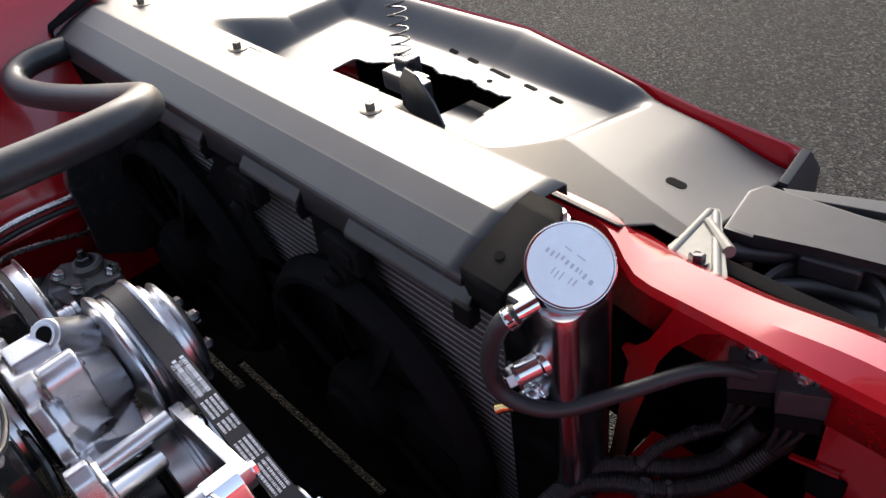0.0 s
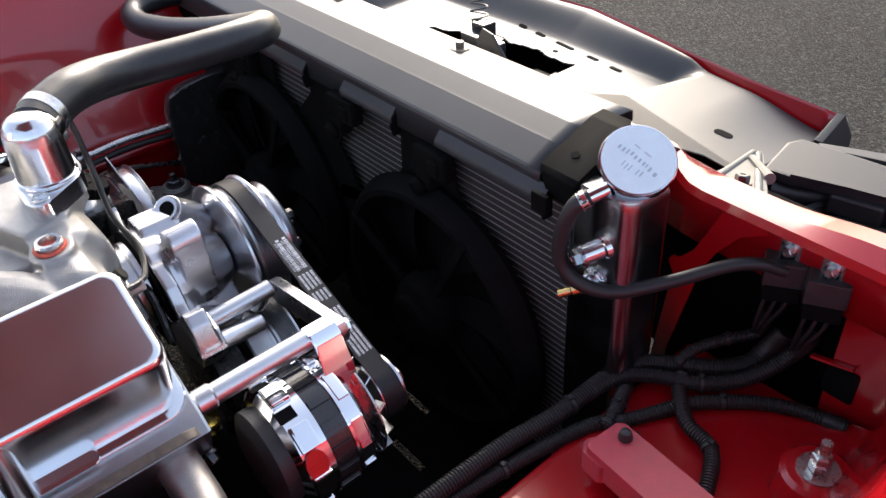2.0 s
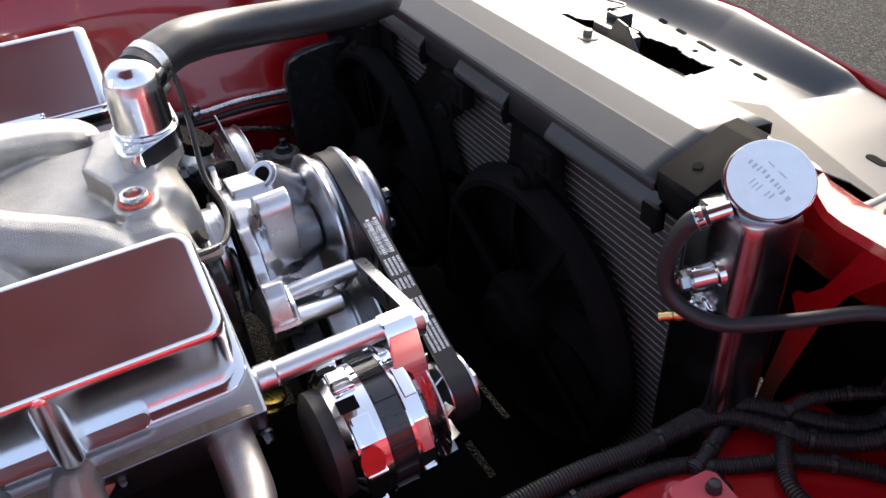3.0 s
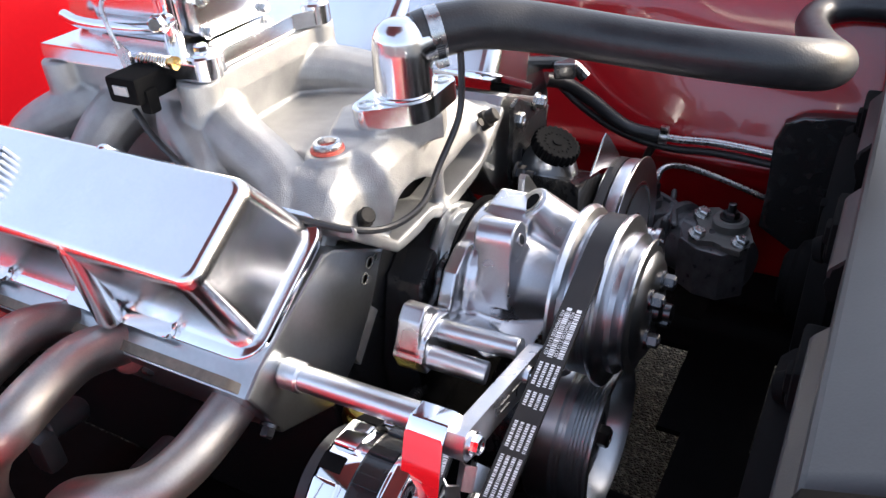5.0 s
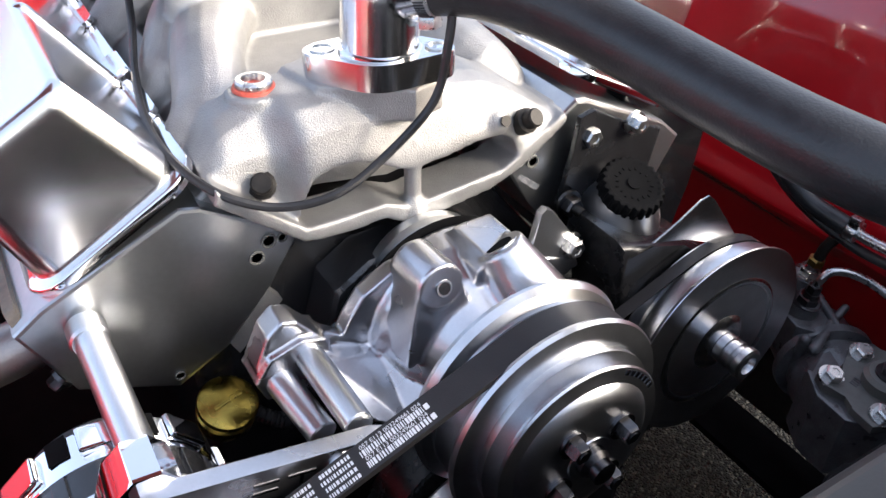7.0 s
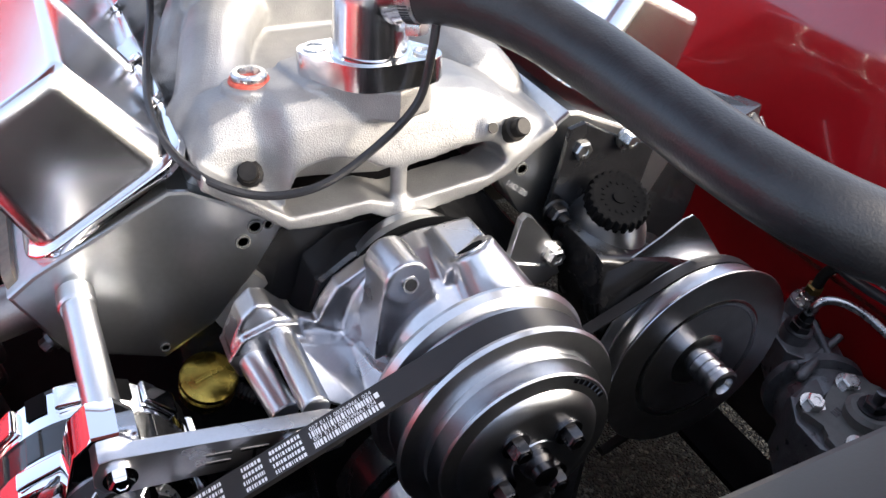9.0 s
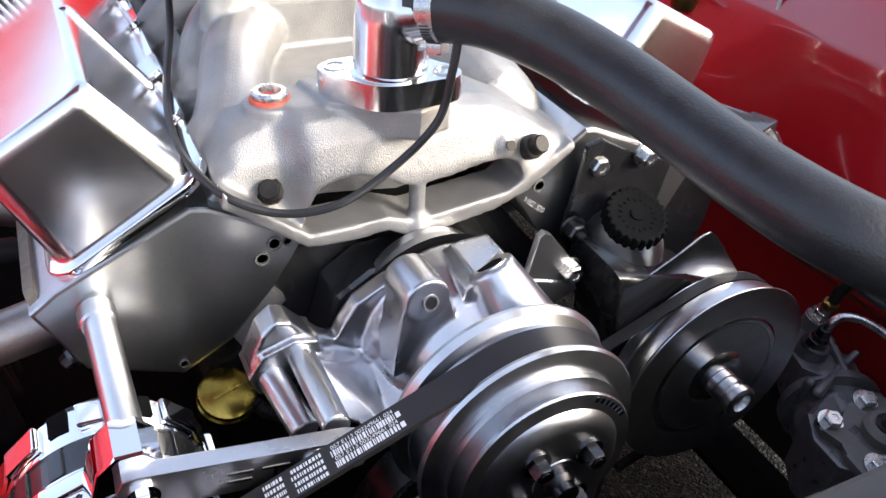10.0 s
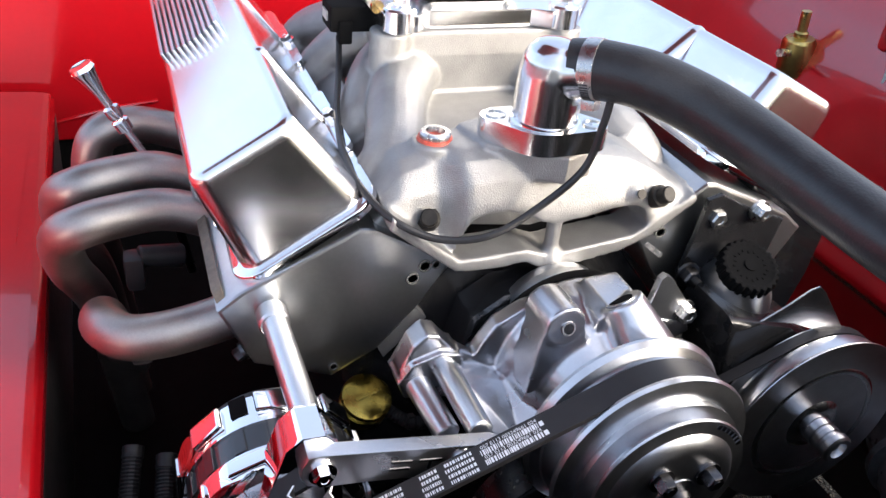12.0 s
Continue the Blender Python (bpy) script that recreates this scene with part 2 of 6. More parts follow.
def prism(bm, poly, o, u, v, depth, bev=0.0, seg=2):
    """A plate: the outline poly in the axes u, v from o, given depth along u x v."""
    o, u, v = Vector(o), Vector(u).normalized(), Vector(v).normalized()
    w = u.cross(v).normalized() * depth
    lo = [bm.verts.new(o + u * a + v * b) for a, b in poly]
    hi = [bm.verts.new(o + u * a + v * b + w) for a, b in poly]
    faces = [bm.faces.new(lo[::-1]), bm.faces.new(hi)]
    n = len(poly)
    for k in range(n):
        faces.append(bm.faces.new((lo[k], lo[(k + 1) % n], hi[(k + 1) % n], hi[k])))
    if bev:
        edges = {e for f in faces[:2] for e in f.edges}
        bmesh.ops.bevel(bm, geom=list(edges), offset=bev, segments=seg, affect="EDGES", profile=0.6)
    return bm


def hexbolt(bm, p, d, af=0.014, h=0.008, washer=True, shank=0.0):
    """A hexagon head with its washer, seated at p and pointing along d."""
    p, d = Vector(p), Vector(d).normalized()
    r = af / 2 / math.cos(math.pi / 6)
    z = 0.0
    if washer:
        lathe(bm, [(af * 0.78, -0.001), (af * 0.78, 0.0022)], p, d, 20)
        z = 0.0022
    lathe(bm, [(r, z), (r, z + h * 0.8), (r * 0.82, z + h), (r * 0.45, z + h), (r * 0.40, z + h * 0.9)], p, d, 6)
    if shank:
        lathe(bm, [(af * 0.3, z + h * 0.8), (af * 0.3, z + h + shank)], p, d, 12)
    return bm


def rounded(w, h, r, n=5):
    """The outline of a rounded rectangle about its middle."""
    out = []
    for cx, cy, a0 in ((w / 2 - r, h / 2 - r, 0), (-w / 2 + r, h / 2 - r, 90), (-w / 2 + r, -h / 2 + r, 180), (w / 2 - r, -h / 2 + r, 270)):
        out += [(cx + r * math.cos(radians(a0 + 90 * k / n)), cy + r * math.sin(radians(a0 + 90 * k / n))) for k in range(n + 1)]
    return out


def loft(bm, rings, cap=True):
    vs = [[bm.verts.new(p) for p in ring] for ring in rings]
    n = len(vs[0])
    for a, b in zip(vs, vs[1:]):
        for k in range(n):
            bm.faces.new((a[k], a[(k + 1) % n], b[(k + 1) % n], b[k]))
    if cap:
        bm.faces.new(vs[0][::-1])
        bm.faces.new(vs[-1])
    return bm


def strip(bm, rings):
    """An open sheet through lines of equal length."""
    vs = [[bm.verts.new(p) for p in ring] for ring in rings]
    for a, b in zip(vs, vs[1:]):
        for k in range(len(a) - 1):
            bm.faces.new((a[k], a[k + 1], b[k + 1], b[k]))
    return bm


def along(pairs, x):
    """The value at x on a line of (x, value) pairs."""
    for (a, p), (b, q) in zip(pairs, pairs[1:]):
        if x <= b:
            return p + (q - p) * max(0.0, (x - a) / (b - a))
    return pairs[-1][1]


def smooth01(a, b, x):
    t = max(0.0, min(1.0, (x - a) / (b - a)))
    return t * t * (3 - 2 * t)


def sheet(bm, fn, nu, nv, keep=None):
    """A grid of fn(u, v) with u and v from 0 to 1; keep(u, v) drops cells."""
    vs = [[bm.verts.new(fn(i / nu, j / nv)) for j in range(nv + 1)] for i in range(nu + 1)]
    for i in range(nu):
        for j in range(nv):
            if keep is None or keep((i + 0.5) / nu, (j + 0.5) / nv):
                bm.faces.new((vs[i][j], vs[i + 1][j], vs[i + 1][j + 1], vs[i][j + 1]))
    return bm


X, Y, Z = Vector((1, 0, 0)), Vector((0, 1, 0)), Vector((0, 0, 1))
FRONT = -Y

# ---- ground and car body ----
GROUND = -0.74
bm = B()
s = 300
bm.faces.new([bm.verts.new((x, y, GROUND)) for x, y in ((-s, -s), (s, -s), (s, s), (-s, s))])
ground = single("ground", bm, ASPHALT, "coarse grey asphalt under and around the car", "ground", kind="structure")

# Unseen red sheet, added overhead so the polished covers reflect red.
awning = thing("red_reflector_sheet", (-1.3, 0.3, GROUND), "unseen red canvas sheet on steel posts, added for red reflections", "awning")


def canvas(u, v):
    return (-1.72 + 1.84 * u, -0.28 + 1.26 * v, 1.44 - 0.03 * (2 * v - 1) ** 2 + 0.04 * u)


top = part("canvas", sheet(B(), canvas, 20, 12), CANVAS, awning, angle=80)
md = top.modifiers.new("thickness", "SOLIDIFY")
md.thickness = 0.002
for y in (-0.26, 0.96):
    bm = B()
    cyl(bm, (-1.70, y, GROUND), (-1.70, y, 1.41), 0.018, seg=16)
    part("post", bm, STEEL, awning, "thin steel post")
    bm = B()
    cyl(bm, (-1.71, y, 1.39), (0.11, y, 1.44), 0.012, seg=12)
    part("arm", bm, STEEL, awning, "thin steel arm")

car = thing("car_body", (0, 0.3, GROUND), "red painted engine bay of a car without its bonnet", "car")


def lip_y(x):
    return along([(-0.42, -0.839), (-0.266, -0.852), (-0.104, -0.881), (0.066, -0.913), (0.30, -0.898), (0.42, -0.890), (0.64, -0.845)], x)


def deck_point(u, v):
    x = -0.408 + 1.038 * u
    y1 = lip_y(x) + 0.011 - 0.004 * smooth01(-0.2, -0.1, x)
    y = -0.538 + (y1 + 0.538) * v
    bend = max(-0.73, -0.712 - 0.27 * (x + 0.15))
    if y > bend:
        z = 0.036 - 0.073 * (-0.53 - y) / (-0.53 - bend)
    else:
        z = -0.037 - 0.022 * (bend - y) / (bend - y1) * (1 - 0.8 * smooth01(-0.41, -0.27, x))
    w = smooth01(-0.175, -0.120, x + 0.25 * max(0.0, -0.70 - y)) * smooth01(-0.560, -0.640, y) * (1 - smooth01(0.42, 0.48, x))
    z = z + (-0.068 - z) * w
    wall = smooth01(0.0, 1.0, (-0.826 - y) / (-0.826 - y1 + 1e-6)) if y < -0.826 else 0.0
    z += wall * w * 0.036
    return (x, y, z)


def deck_keep(u, v):
    x, y, z = deck_point(u, v)
    if x < -0.376 and y > -0.597:
        return False
    jag = 0.004 * math.sin(x * 60) + 0.0015 * math.sin(x * 150)
    near = -0.684 + 0.010 * smooth01(0.02, -0.01, x) * -1
    far = -0.779 + jag + 0.055 * smooth01(0.18, 0.29, x)
    return not (-0.006 - 0.12 * (y + 0.73) * (1 if y > -0.73 else -0.6) < x < 0.29 and far < y < near)


bm = sheet(B(), deck_point, 260, 110, deck_keep)
deck = part("header_panel", bm, SATIN, car, "satin black sheet-metal header panel with slots")
md = deck.modifiers.new("thickness", "SOLIDIFY")
md.thickness = 0.0015

def deck_z(x, y):
    y1 = lip_y(x) + 0.011 - 0.004 * smooth01(-0.2, -0.1, x)
    return deck_point((x + 0.408) / 1.038, (y + 0.538) / (y1 + 0.538))[2]


# No opening is cut: a dark plate carries the hole's shade as colour.
def dark_hole_plate(name, px, py, lx, ly, turn, label):
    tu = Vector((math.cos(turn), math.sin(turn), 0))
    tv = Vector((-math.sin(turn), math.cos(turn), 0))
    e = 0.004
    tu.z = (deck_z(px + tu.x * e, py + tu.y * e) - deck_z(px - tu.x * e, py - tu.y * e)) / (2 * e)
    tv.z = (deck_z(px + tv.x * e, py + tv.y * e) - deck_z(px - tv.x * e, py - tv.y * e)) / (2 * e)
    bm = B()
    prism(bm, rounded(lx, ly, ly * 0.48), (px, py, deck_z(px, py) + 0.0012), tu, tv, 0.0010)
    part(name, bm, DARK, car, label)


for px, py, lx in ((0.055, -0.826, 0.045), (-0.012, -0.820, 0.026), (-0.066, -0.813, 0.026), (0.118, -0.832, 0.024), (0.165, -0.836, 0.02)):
    dark_hole_plate("slot", px, py, lx, 0.008, -0.10, "flat dark plate for the shade in a pressed slot")
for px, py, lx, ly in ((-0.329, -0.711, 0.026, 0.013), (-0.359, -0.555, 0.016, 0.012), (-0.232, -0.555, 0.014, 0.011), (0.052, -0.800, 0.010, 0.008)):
    dark_hole_plate("hole", px, py, lx, ly, 0.0, "flat dark plate for the shade in a round hole")

# nose lip: red upstand along the front edge
bm = B()
prof = [(0.009, -0.066), (0.006, -0.052), (0.002, -0.033), (-0.001, -0.030), (-0.006, -0.034), (-0.012, -0.060), (-0.020, -0.140), (-0.016, -0.30)]
rings = []
for i in range(61):
    x = -0.408 + 1.04 * i / 60
    rings.append([(x, lip_y(x) + dy, z) for dy, z in prof])
strip(bm, rings)
lip = part("nose_lip", bm, RED, car, "red painted folded lip of the nose panel")
md = lip.modifiers.new("thickness", "SOLIDIFY")
md.thickness = 0.002
bm = B()
prism(bm, [(-0.880, -0.075), (-0.842, -0.030), (-0.795, -0.050), (-0.790, -0.10), (-0.88, -0.30)], (-0.408, 0, 0), Y, Z, -0.012, 0.002)
part("lip_end", bm, SATIN, car, "satin black end plate of the nose lip")

# upper rail, red, running outwards from the radiator
bm = B()
rail_prof = [(-0.520, -0.058), (-0.520, 0.014), (-0.497, 0.014), (-0.489, 0.020), (-0.492, 0.029), (-0.512, 0.027), (-0.548, 0.018), (-0.572, 0.000), (-0.606, -0.040), (-0.600, -0.10)]
rings = []
for i in range(31):
    x = -0.270 - 0.58 * i / 30
    wob = 0.012 * smooth01(-0.50, -0.62, x)
    narrow = 0.045 * (1 - smooth01(-0.350, -0.440, x))
    rings.append([(x, y - narrow * (1 if k > 1 and k < 6 else 0.2), z + wob * (1 if 4 < k < 8 else 0)) for k, (y, z) in enumerate(rail_prof)])
strip(bm, rings)
rail = part("upper_rail", bm, RED, car, "glossy red painted folded front rail", angle=20)
md = rail.modifiers.new("thickness", "SOLIDIFY")
md.thickness = 0.002

# gusset below the rail
bm = B()
prism(bm, [(-0.478, 0.012), (-0.462, 0.006), (-0.448, -0.030), (-0.435, -0.060), (-0.420, -0.078), (-0.409, -0.082), (-0.405, -0.090), (-0.414, -0.106), (-0.411, -0.125), (-0.397, -0.255), (-0.385, -0.32), (-0.41, -0.32), (-0.420, -0.213), (-0.438, -0.125), (-0.447, -0.083), (-0.462, -0.050), (-0.486, -0.016), (-0.512, 0.000), (-0.512, 0.012)], (0, -0.508, 0), X, Z, 0.003, 0.0)
part("gusset", bm, RED, car, "red painted gusset plate beside the radiator")

# inner wings
def left_wing(u, v):
    y = -0.52 + 1.35 * u
    pts = [(-0.436, -0.226), (-0.436, -0.215), (-0.441, -0.206), (-0.452, -0.203), (-0.52, -0.200), (-0.60, -0.195), (-0.66, -0.175), (-0.70, -0.10), (-0.725, -0.01), (-0.745, 0.02), (-0.85, 0.02)]
    k = v * (len(pts) - 1)
    i = min(int(k), len(pts) - 2)
    x = pts[i][0] + (pts[i + 1][0] - pts[i][0]) * (k - i)
    z = pts[i][1] + (pts[i + 1][1] - pts[i][1]) * (k - i)
    if v < 0.35:
        x -= 0.025 * u
    z += 0.010 * math.exp(-(((y + 0.20) / 0.14) ** 2)) * smooth01(-0.45, -0.52, x)
    return (x, y, z)


bm = sheet(B(), left_wing, 60, 40)
part("inner_wing", bm, RED, car, "red painted inner wing with a flat shelf", angle=50)


def liner(u, v):
    return (-0.4375 - 0.025 * u - 0.02 * v, -0.50 + 1.33 * u, -0.222 - 0.40 * v)


part("wheelhouse_liner", sheet(B(), liner, 20, 6), PLASTIC, car, "black liner below the inner wing shelf", angle=50)


def right_wing(u, v):
    y = -0.50 + 1.45 * u
    pts = [(0.540, -0.40), (0.532, -0.28), (0.520, -0.225), (0.507, -0.206), (0.507, -0.199), (0.517, -0.182), (0.524, -0.160), (0.535, -0.10), (0.56, 0.0), (0.585, 0.06), (0.600, 0.085), (0.615, 0.102), (0.66, 0.108), (0.76, 0.110)]
    k = v * (len(pts) - 1)
    i = min(int(k), len(pts) - 2)
    x = pts[i][0] + (pts[i + 1][0] - pts[i][0]) * (k - i)
    z = pts[i][1] + (pts[i + 1][1] - pts[i][1]) * (k - i)
    bulge = math.exp(-(((y - 0.02) / 0.20) ** 2)) * smooth01(-0.2, 0.02, z)
    x += 0.035 * (1 - bulge) * smooth01(-0.2, 0.05, z)
    return (x, y, z)


bm = sheet(B(), right_wing, 80, 60)
part("inner_wing", bm, RED, car, "red painted inner wing with a swelling suspension tower", angle=50)
bm = B()
box(bm, (0.628, 0.15, 0.070), (0.05, 0.17, 0.055), Matrix.Rotation(radians(6), 3, "Z"), 0.010, 3)
part("wing_ledge", bm, RED, car, "red painted box ledge on the inner wing")
bm = B()
box(bm, (-0.1, 0.86, -0.05), (1.5, 0.02, 0.50), bev=0.004)
wall_fw = part("firewall", bm, RED, car, "red painted firewall behind the engine")
bm = B()
sweep(bm, spline([(-0.60, 0.848, -0.298), (-0.557, 0.848, -0.290), (-0.448, 0.848, -0.261), (-0.374, 0.848, -0.245), (-0.30, 0.848, -0.235)], 5), 0.0035, 8)
part("seam", bm, RED, wall_fw, "raised weld seam")
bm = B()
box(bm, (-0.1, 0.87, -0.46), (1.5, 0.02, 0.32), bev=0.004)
# unseen strip, added to keep light from entering under the car
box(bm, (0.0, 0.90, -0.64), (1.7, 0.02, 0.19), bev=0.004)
part("toe_board", bm, DARK, car, "dark plate below the firewall, with an unseen strip blocking light")
bm = B()
box(bm, (0.02, 0.95, 0.205), (1.7, 0.2, 0.02), bev=0.005)
part("cowl", bm, PLASTIC, car, "black cowl panel above the firewall")
bm = B()
box(bm, (-0.715, -0.545, -0.33), (0.235, 0.02, 0.62), bev=0.003)
part("front_wall", bm, RED, car, "red painted front wall of the bay in shade")
# dark plate on the wall, standing for the shade in a square hole
bm = B()
prism(bm, rounded(0.034, 0.042, 0.004), (-0.612, -0.5345, -0.152), X, Z, -0.002)
hole_ = part("square_hole", bm, DARK, car, "flat dark plate for a shaded square hole in the front wall")
bm = B()
box(bm, (-0.600, -0.531, -0.129), (0.046, 0.006, 0.004), Matrix.Rotation(radians(14), 3, "Y"), 0.001)
part("hole_flange", bm, RED, hole_, "red folded flange above the hole")
# The cavity's shade is put in as dark sheets.
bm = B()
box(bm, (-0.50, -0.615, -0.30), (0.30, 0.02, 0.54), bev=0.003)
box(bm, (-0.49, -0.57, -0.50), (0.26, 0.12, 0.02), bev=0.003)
part("splash_shield", bm, DARK, car, "dark sheets standing for the shaded cavity behind the gusset")
bm = B()
box(bm, (0.1, -0.50, -0.52), (1.1, 0.06, 0.05), bev=0.006)
box(bm, (-0.17, -0.02, -0.58), (0.62, 0.09, 0.07), bev=0.01)
part("cross_member", bm, GLOSS_BLACK, car, "black chassis cross member")
for sx, sz, sh in ((-0.52, -0.55, 0.11), (0.61, -0.475, 0.15)):
    bm = B()
    box(bm, (sx, 0.2, sz), (0.08, 1.7, sh), bev=0.01)
    part("chassis_rail", bm, GLOSS_BLACK, car, "black chassis rail")
# Added dark sheet: makes the space under the header panel read as shade.
bm = B()
box(bm, (0.1, -0.70, -0.26), (1.05, 0.30, 0.015), bev=0.003)
part("lower_tray", bm, DARK, car, "dark sheet standing for the shade below the header panel")
bm = B()
box(bm, (0.035, -0.735, -0.100), (0.10, 0.11, 0.003), Matrix.Rotation(radians(6), 3, "X"), 0.001)
part("latch_shelf", bm, SATIN, car, "satin black shelf under the latch opening")
# Two more dark sheets for the shade seen through the latch opening.
bm = B()
box(bm, (0.15, -0.845, -0.16), (0.62, 0.004, 0.17), bev=0.001)
box(bm, (0.15, -0.66, -0.16), (0.62, 0.004, 0.17), bev=0.001)
part("baffle", bm, DARK, car, "dark sheets standing for the shade inside the latch opening")
# Ground shade beside the engine, put in as a dark sheet.
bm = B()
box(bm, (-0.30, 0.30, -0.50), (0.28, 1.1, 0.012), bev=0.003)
part("splash_panel", bm, DARK, car, "dark sheet standing for shaded ground below the header")
# Dark sheets stand for ground in shade; one bar for a frame member.
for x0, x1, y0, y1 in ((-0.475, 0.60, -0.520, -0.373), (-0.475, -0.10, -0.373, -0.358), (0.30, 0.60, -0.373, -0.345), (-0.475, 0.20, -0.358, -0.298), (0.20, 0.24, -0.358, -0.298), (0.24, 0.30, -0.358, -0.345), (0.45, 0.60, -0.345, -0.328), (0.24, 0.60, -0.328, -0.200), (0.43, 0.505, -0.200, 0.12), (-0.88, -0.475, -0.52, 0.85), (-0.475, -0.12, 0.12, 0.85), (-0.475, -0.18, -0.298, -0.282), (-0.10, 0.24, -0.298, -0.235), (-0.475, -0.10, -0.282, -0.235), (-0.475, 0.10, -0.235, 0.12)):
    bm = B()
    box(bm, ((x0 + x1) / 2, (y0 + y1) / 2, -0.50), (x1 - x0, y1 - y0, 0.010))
    part("undertray", bm, DARK, car, "dark sheet standing for shaded ground, with narrow gaps left open")
# Unseen apron, added to block sun and sky from the ground below.
bm = B()
box(bm, (0.0, -0.875, -0.40), (1.76, 0.03, 0.36), bev=0.01)
part("front_apron", bm, RED, car, "red painted front apron, unseen, added to keep light off the ground")
# Unseen wings, added to block low light from the sides.
for sx, low in ((-0.87, -0.735), (0.86, -0.65)):
    bm = B()
    box(bm, (sx, 0.1, (0.03 + low) / 2), (0.05, 1.98, 0.03 - low), bev=0.02)
    part("outer_wing", bm, RED, car, "red painted outer wing, unseen, added to keep side light out")
# shelf studs and clip nuts
for px, py, pz in ((-0.534, -0.521, -0.013), (-0.578, -0.521, -0.014)):
    bm = B()
    box(bm, (px, py, pz), (0.022, 0.004, 0.030), bev=0.001)
    hexbolt(bm, (px, py + 0.003, pz + 0.002), Y, 0.010, 0.006)
    part("clip_nut", bm, STEEL, car, "zinc clip nut with bolt")

# suspension tower with its stud
bm = B()
lathe(bm, [(0.045, -0.10), (0.042, -0.02), (0.036, 0.0), (0.034, 0.02), (0.029, 0.024), (0.012, 0.024)], (-0.655, -0.417, -0.175), Z, 32)
tower = part("damper_mount", bm, RED, car, "red painted damper mount")
bm = B()
p = Vector((-0.655, -0.417, -0.152))
lathe(bm, [(0.020, 0.0), (0.020, 0.003), (0.007, 0.003)], p, Z, 24)
hexbolt(bm, p + Z * 0.004, Z, 0.017, 0.010, False)
hexbolt(bm, p + Z * 0.016, Z, 0.017, 0.008, False, 0.016)
part("stud_nut", bm, STEEL, tower, "zinc plated stud with lock nuts")

# triangular bonnet stop bracket
brk = thing("stop_bracket", (-0.44, -0.575, -0.01), "grey steel triangular bracket bolted to the red rail", "bracket")
bm = B()
u_ = Vector((1, 0, 0))
v_ = Vector((0, -0.88, -0.475)).normalized()
PA, PL, PR = Vector((-0.402, -0.671, -0.022)), Vector((-0.410, -0.568, -0.004)), Vector((-0.474, -0.555, 0.004))
u_ = (PR - PL).normalized()
v_ = (PA - (PL + PR) / 2)
v_ = (v_ - u_ * v_.dot(u_)).normalized()
w_ = u_.cross(v_)
w_ = w_ if w_.z > 0 else -w_
o_ = (PL + PR) / 2


def on_plate(a, b, h=0.0):
    return o_ + u_ * a + v_ * b + w_ * h


apex = (PA - o_).dot(u_)
tri = [(-0.036, -0.002), (-0.030, -0.010), (0.0, -0.013), (0.030, -0.012), (0.037, -0.004), (0.034, 0.010), (apex + 0.007, 0.100), (apex, 0.106), (apex - 0.007, 0.101)]
prism(bm, tri, o_, u_, v_, 0.003 * (1 if u_.cross(v_).z > 0 else -1), 0.001)
part("plate", bm, DULL, brk)
for a0, b0 in ((0.029, 0.001), (-0.029, 0.001)):
    bm = B()
    capsule(bm, on_plate(a0, b0, 0.001), on_plate(apex + (0.004 if a0 > 0 else -0.004), 0.096, 0.001), 0.0052, 0.0046, 16)
    part("rim", bm, DULL, brk, "rolled side of the bracket")
bm = B()
sweep(bm, spline([on_plate(0.004, 0.045, 0.003), on_plate(apex * 0.8, 0.075, 0.004)], 4), lambda i: 0.007 - 0.0006 * i, 10)
part("rib", bm, DULL, brk, "pressed stiffening rib")
bm = B()
hexbolt(bm, on_plate(0.0, 0.006, 0.004), w_, 0.014, 0.008)
part("bolt", bm, DARK_STEEL, brk, "dark hexagon bolt")
bm = B()
box(bm, o_ - Z * 0.012 - v_ * 0.002, (0.05, 0.008, 0.024), bev=0.002)
part("foot", bm, DULL, brk, "folded foot on the rail")

# headlamp bucket
bucket = thing("headlamp_bucket", (-0.52, -0.70, -0.1), "black plastic headlamp bucket beside the rail", "headlamp bucket")
bm = B()
prism(bm, [(-0.413, -0.668), (-0.400, -0.740), (-0.408, -0.762), (-0.75, -0.79), (-0.75, -0.735), (-0.60, -0.725), (-0.50, -0.700), (-0.445, -0.672)], (0, 0, -0.048), X, Y, 0.014, 0.005)
part("top_panel", bm, PLASTIC, bucket)
bm = B()
prism(bm, [(-0.400, -0.615), (-0.400, -0.700), (-0.75, -0.76), (-0.75, -0.605)], (0, 0, -0.13), X, Y, 0.012, 0.003)
part("floor", bm, DARK, bucket)
bm = B()
lathe(bm, [(0.072, -0.02), (0.070, 0.0), (0.064, 0.008), (0.058, 0.006), (0.052, -0.012), (0.03, -0.022), (0.002, -0.024)], (-0.530, -0.662, -0.080), (0, 0.22, 1), 48)
part("bowl", bm, PLASTIC, bucket, "dark round bowl")
bm = B()
box(bm, (-0.515, -0.706, -0.060), (0.060, 0.026, 0.026), Matrix.Rotation(radians(12), 3, "Z"), 0.006, 3)
part("clip_box", bm, PLASTIC, bucket, "black clip housing")
bm = B()
sweep(bm, spline([(-0.425, -0.668, -0.058), (-0.452, -0.690, -0.064), (-0.486, -0.716, -0.066), (-0.530, -0.735, -0.064), (-0.60, -0.748, -0.060)], 6), 0.011, 14)
part("inner_lip", bm, PLASTIC, bucket, "rounded inner lip of the bucket")
bm = B()
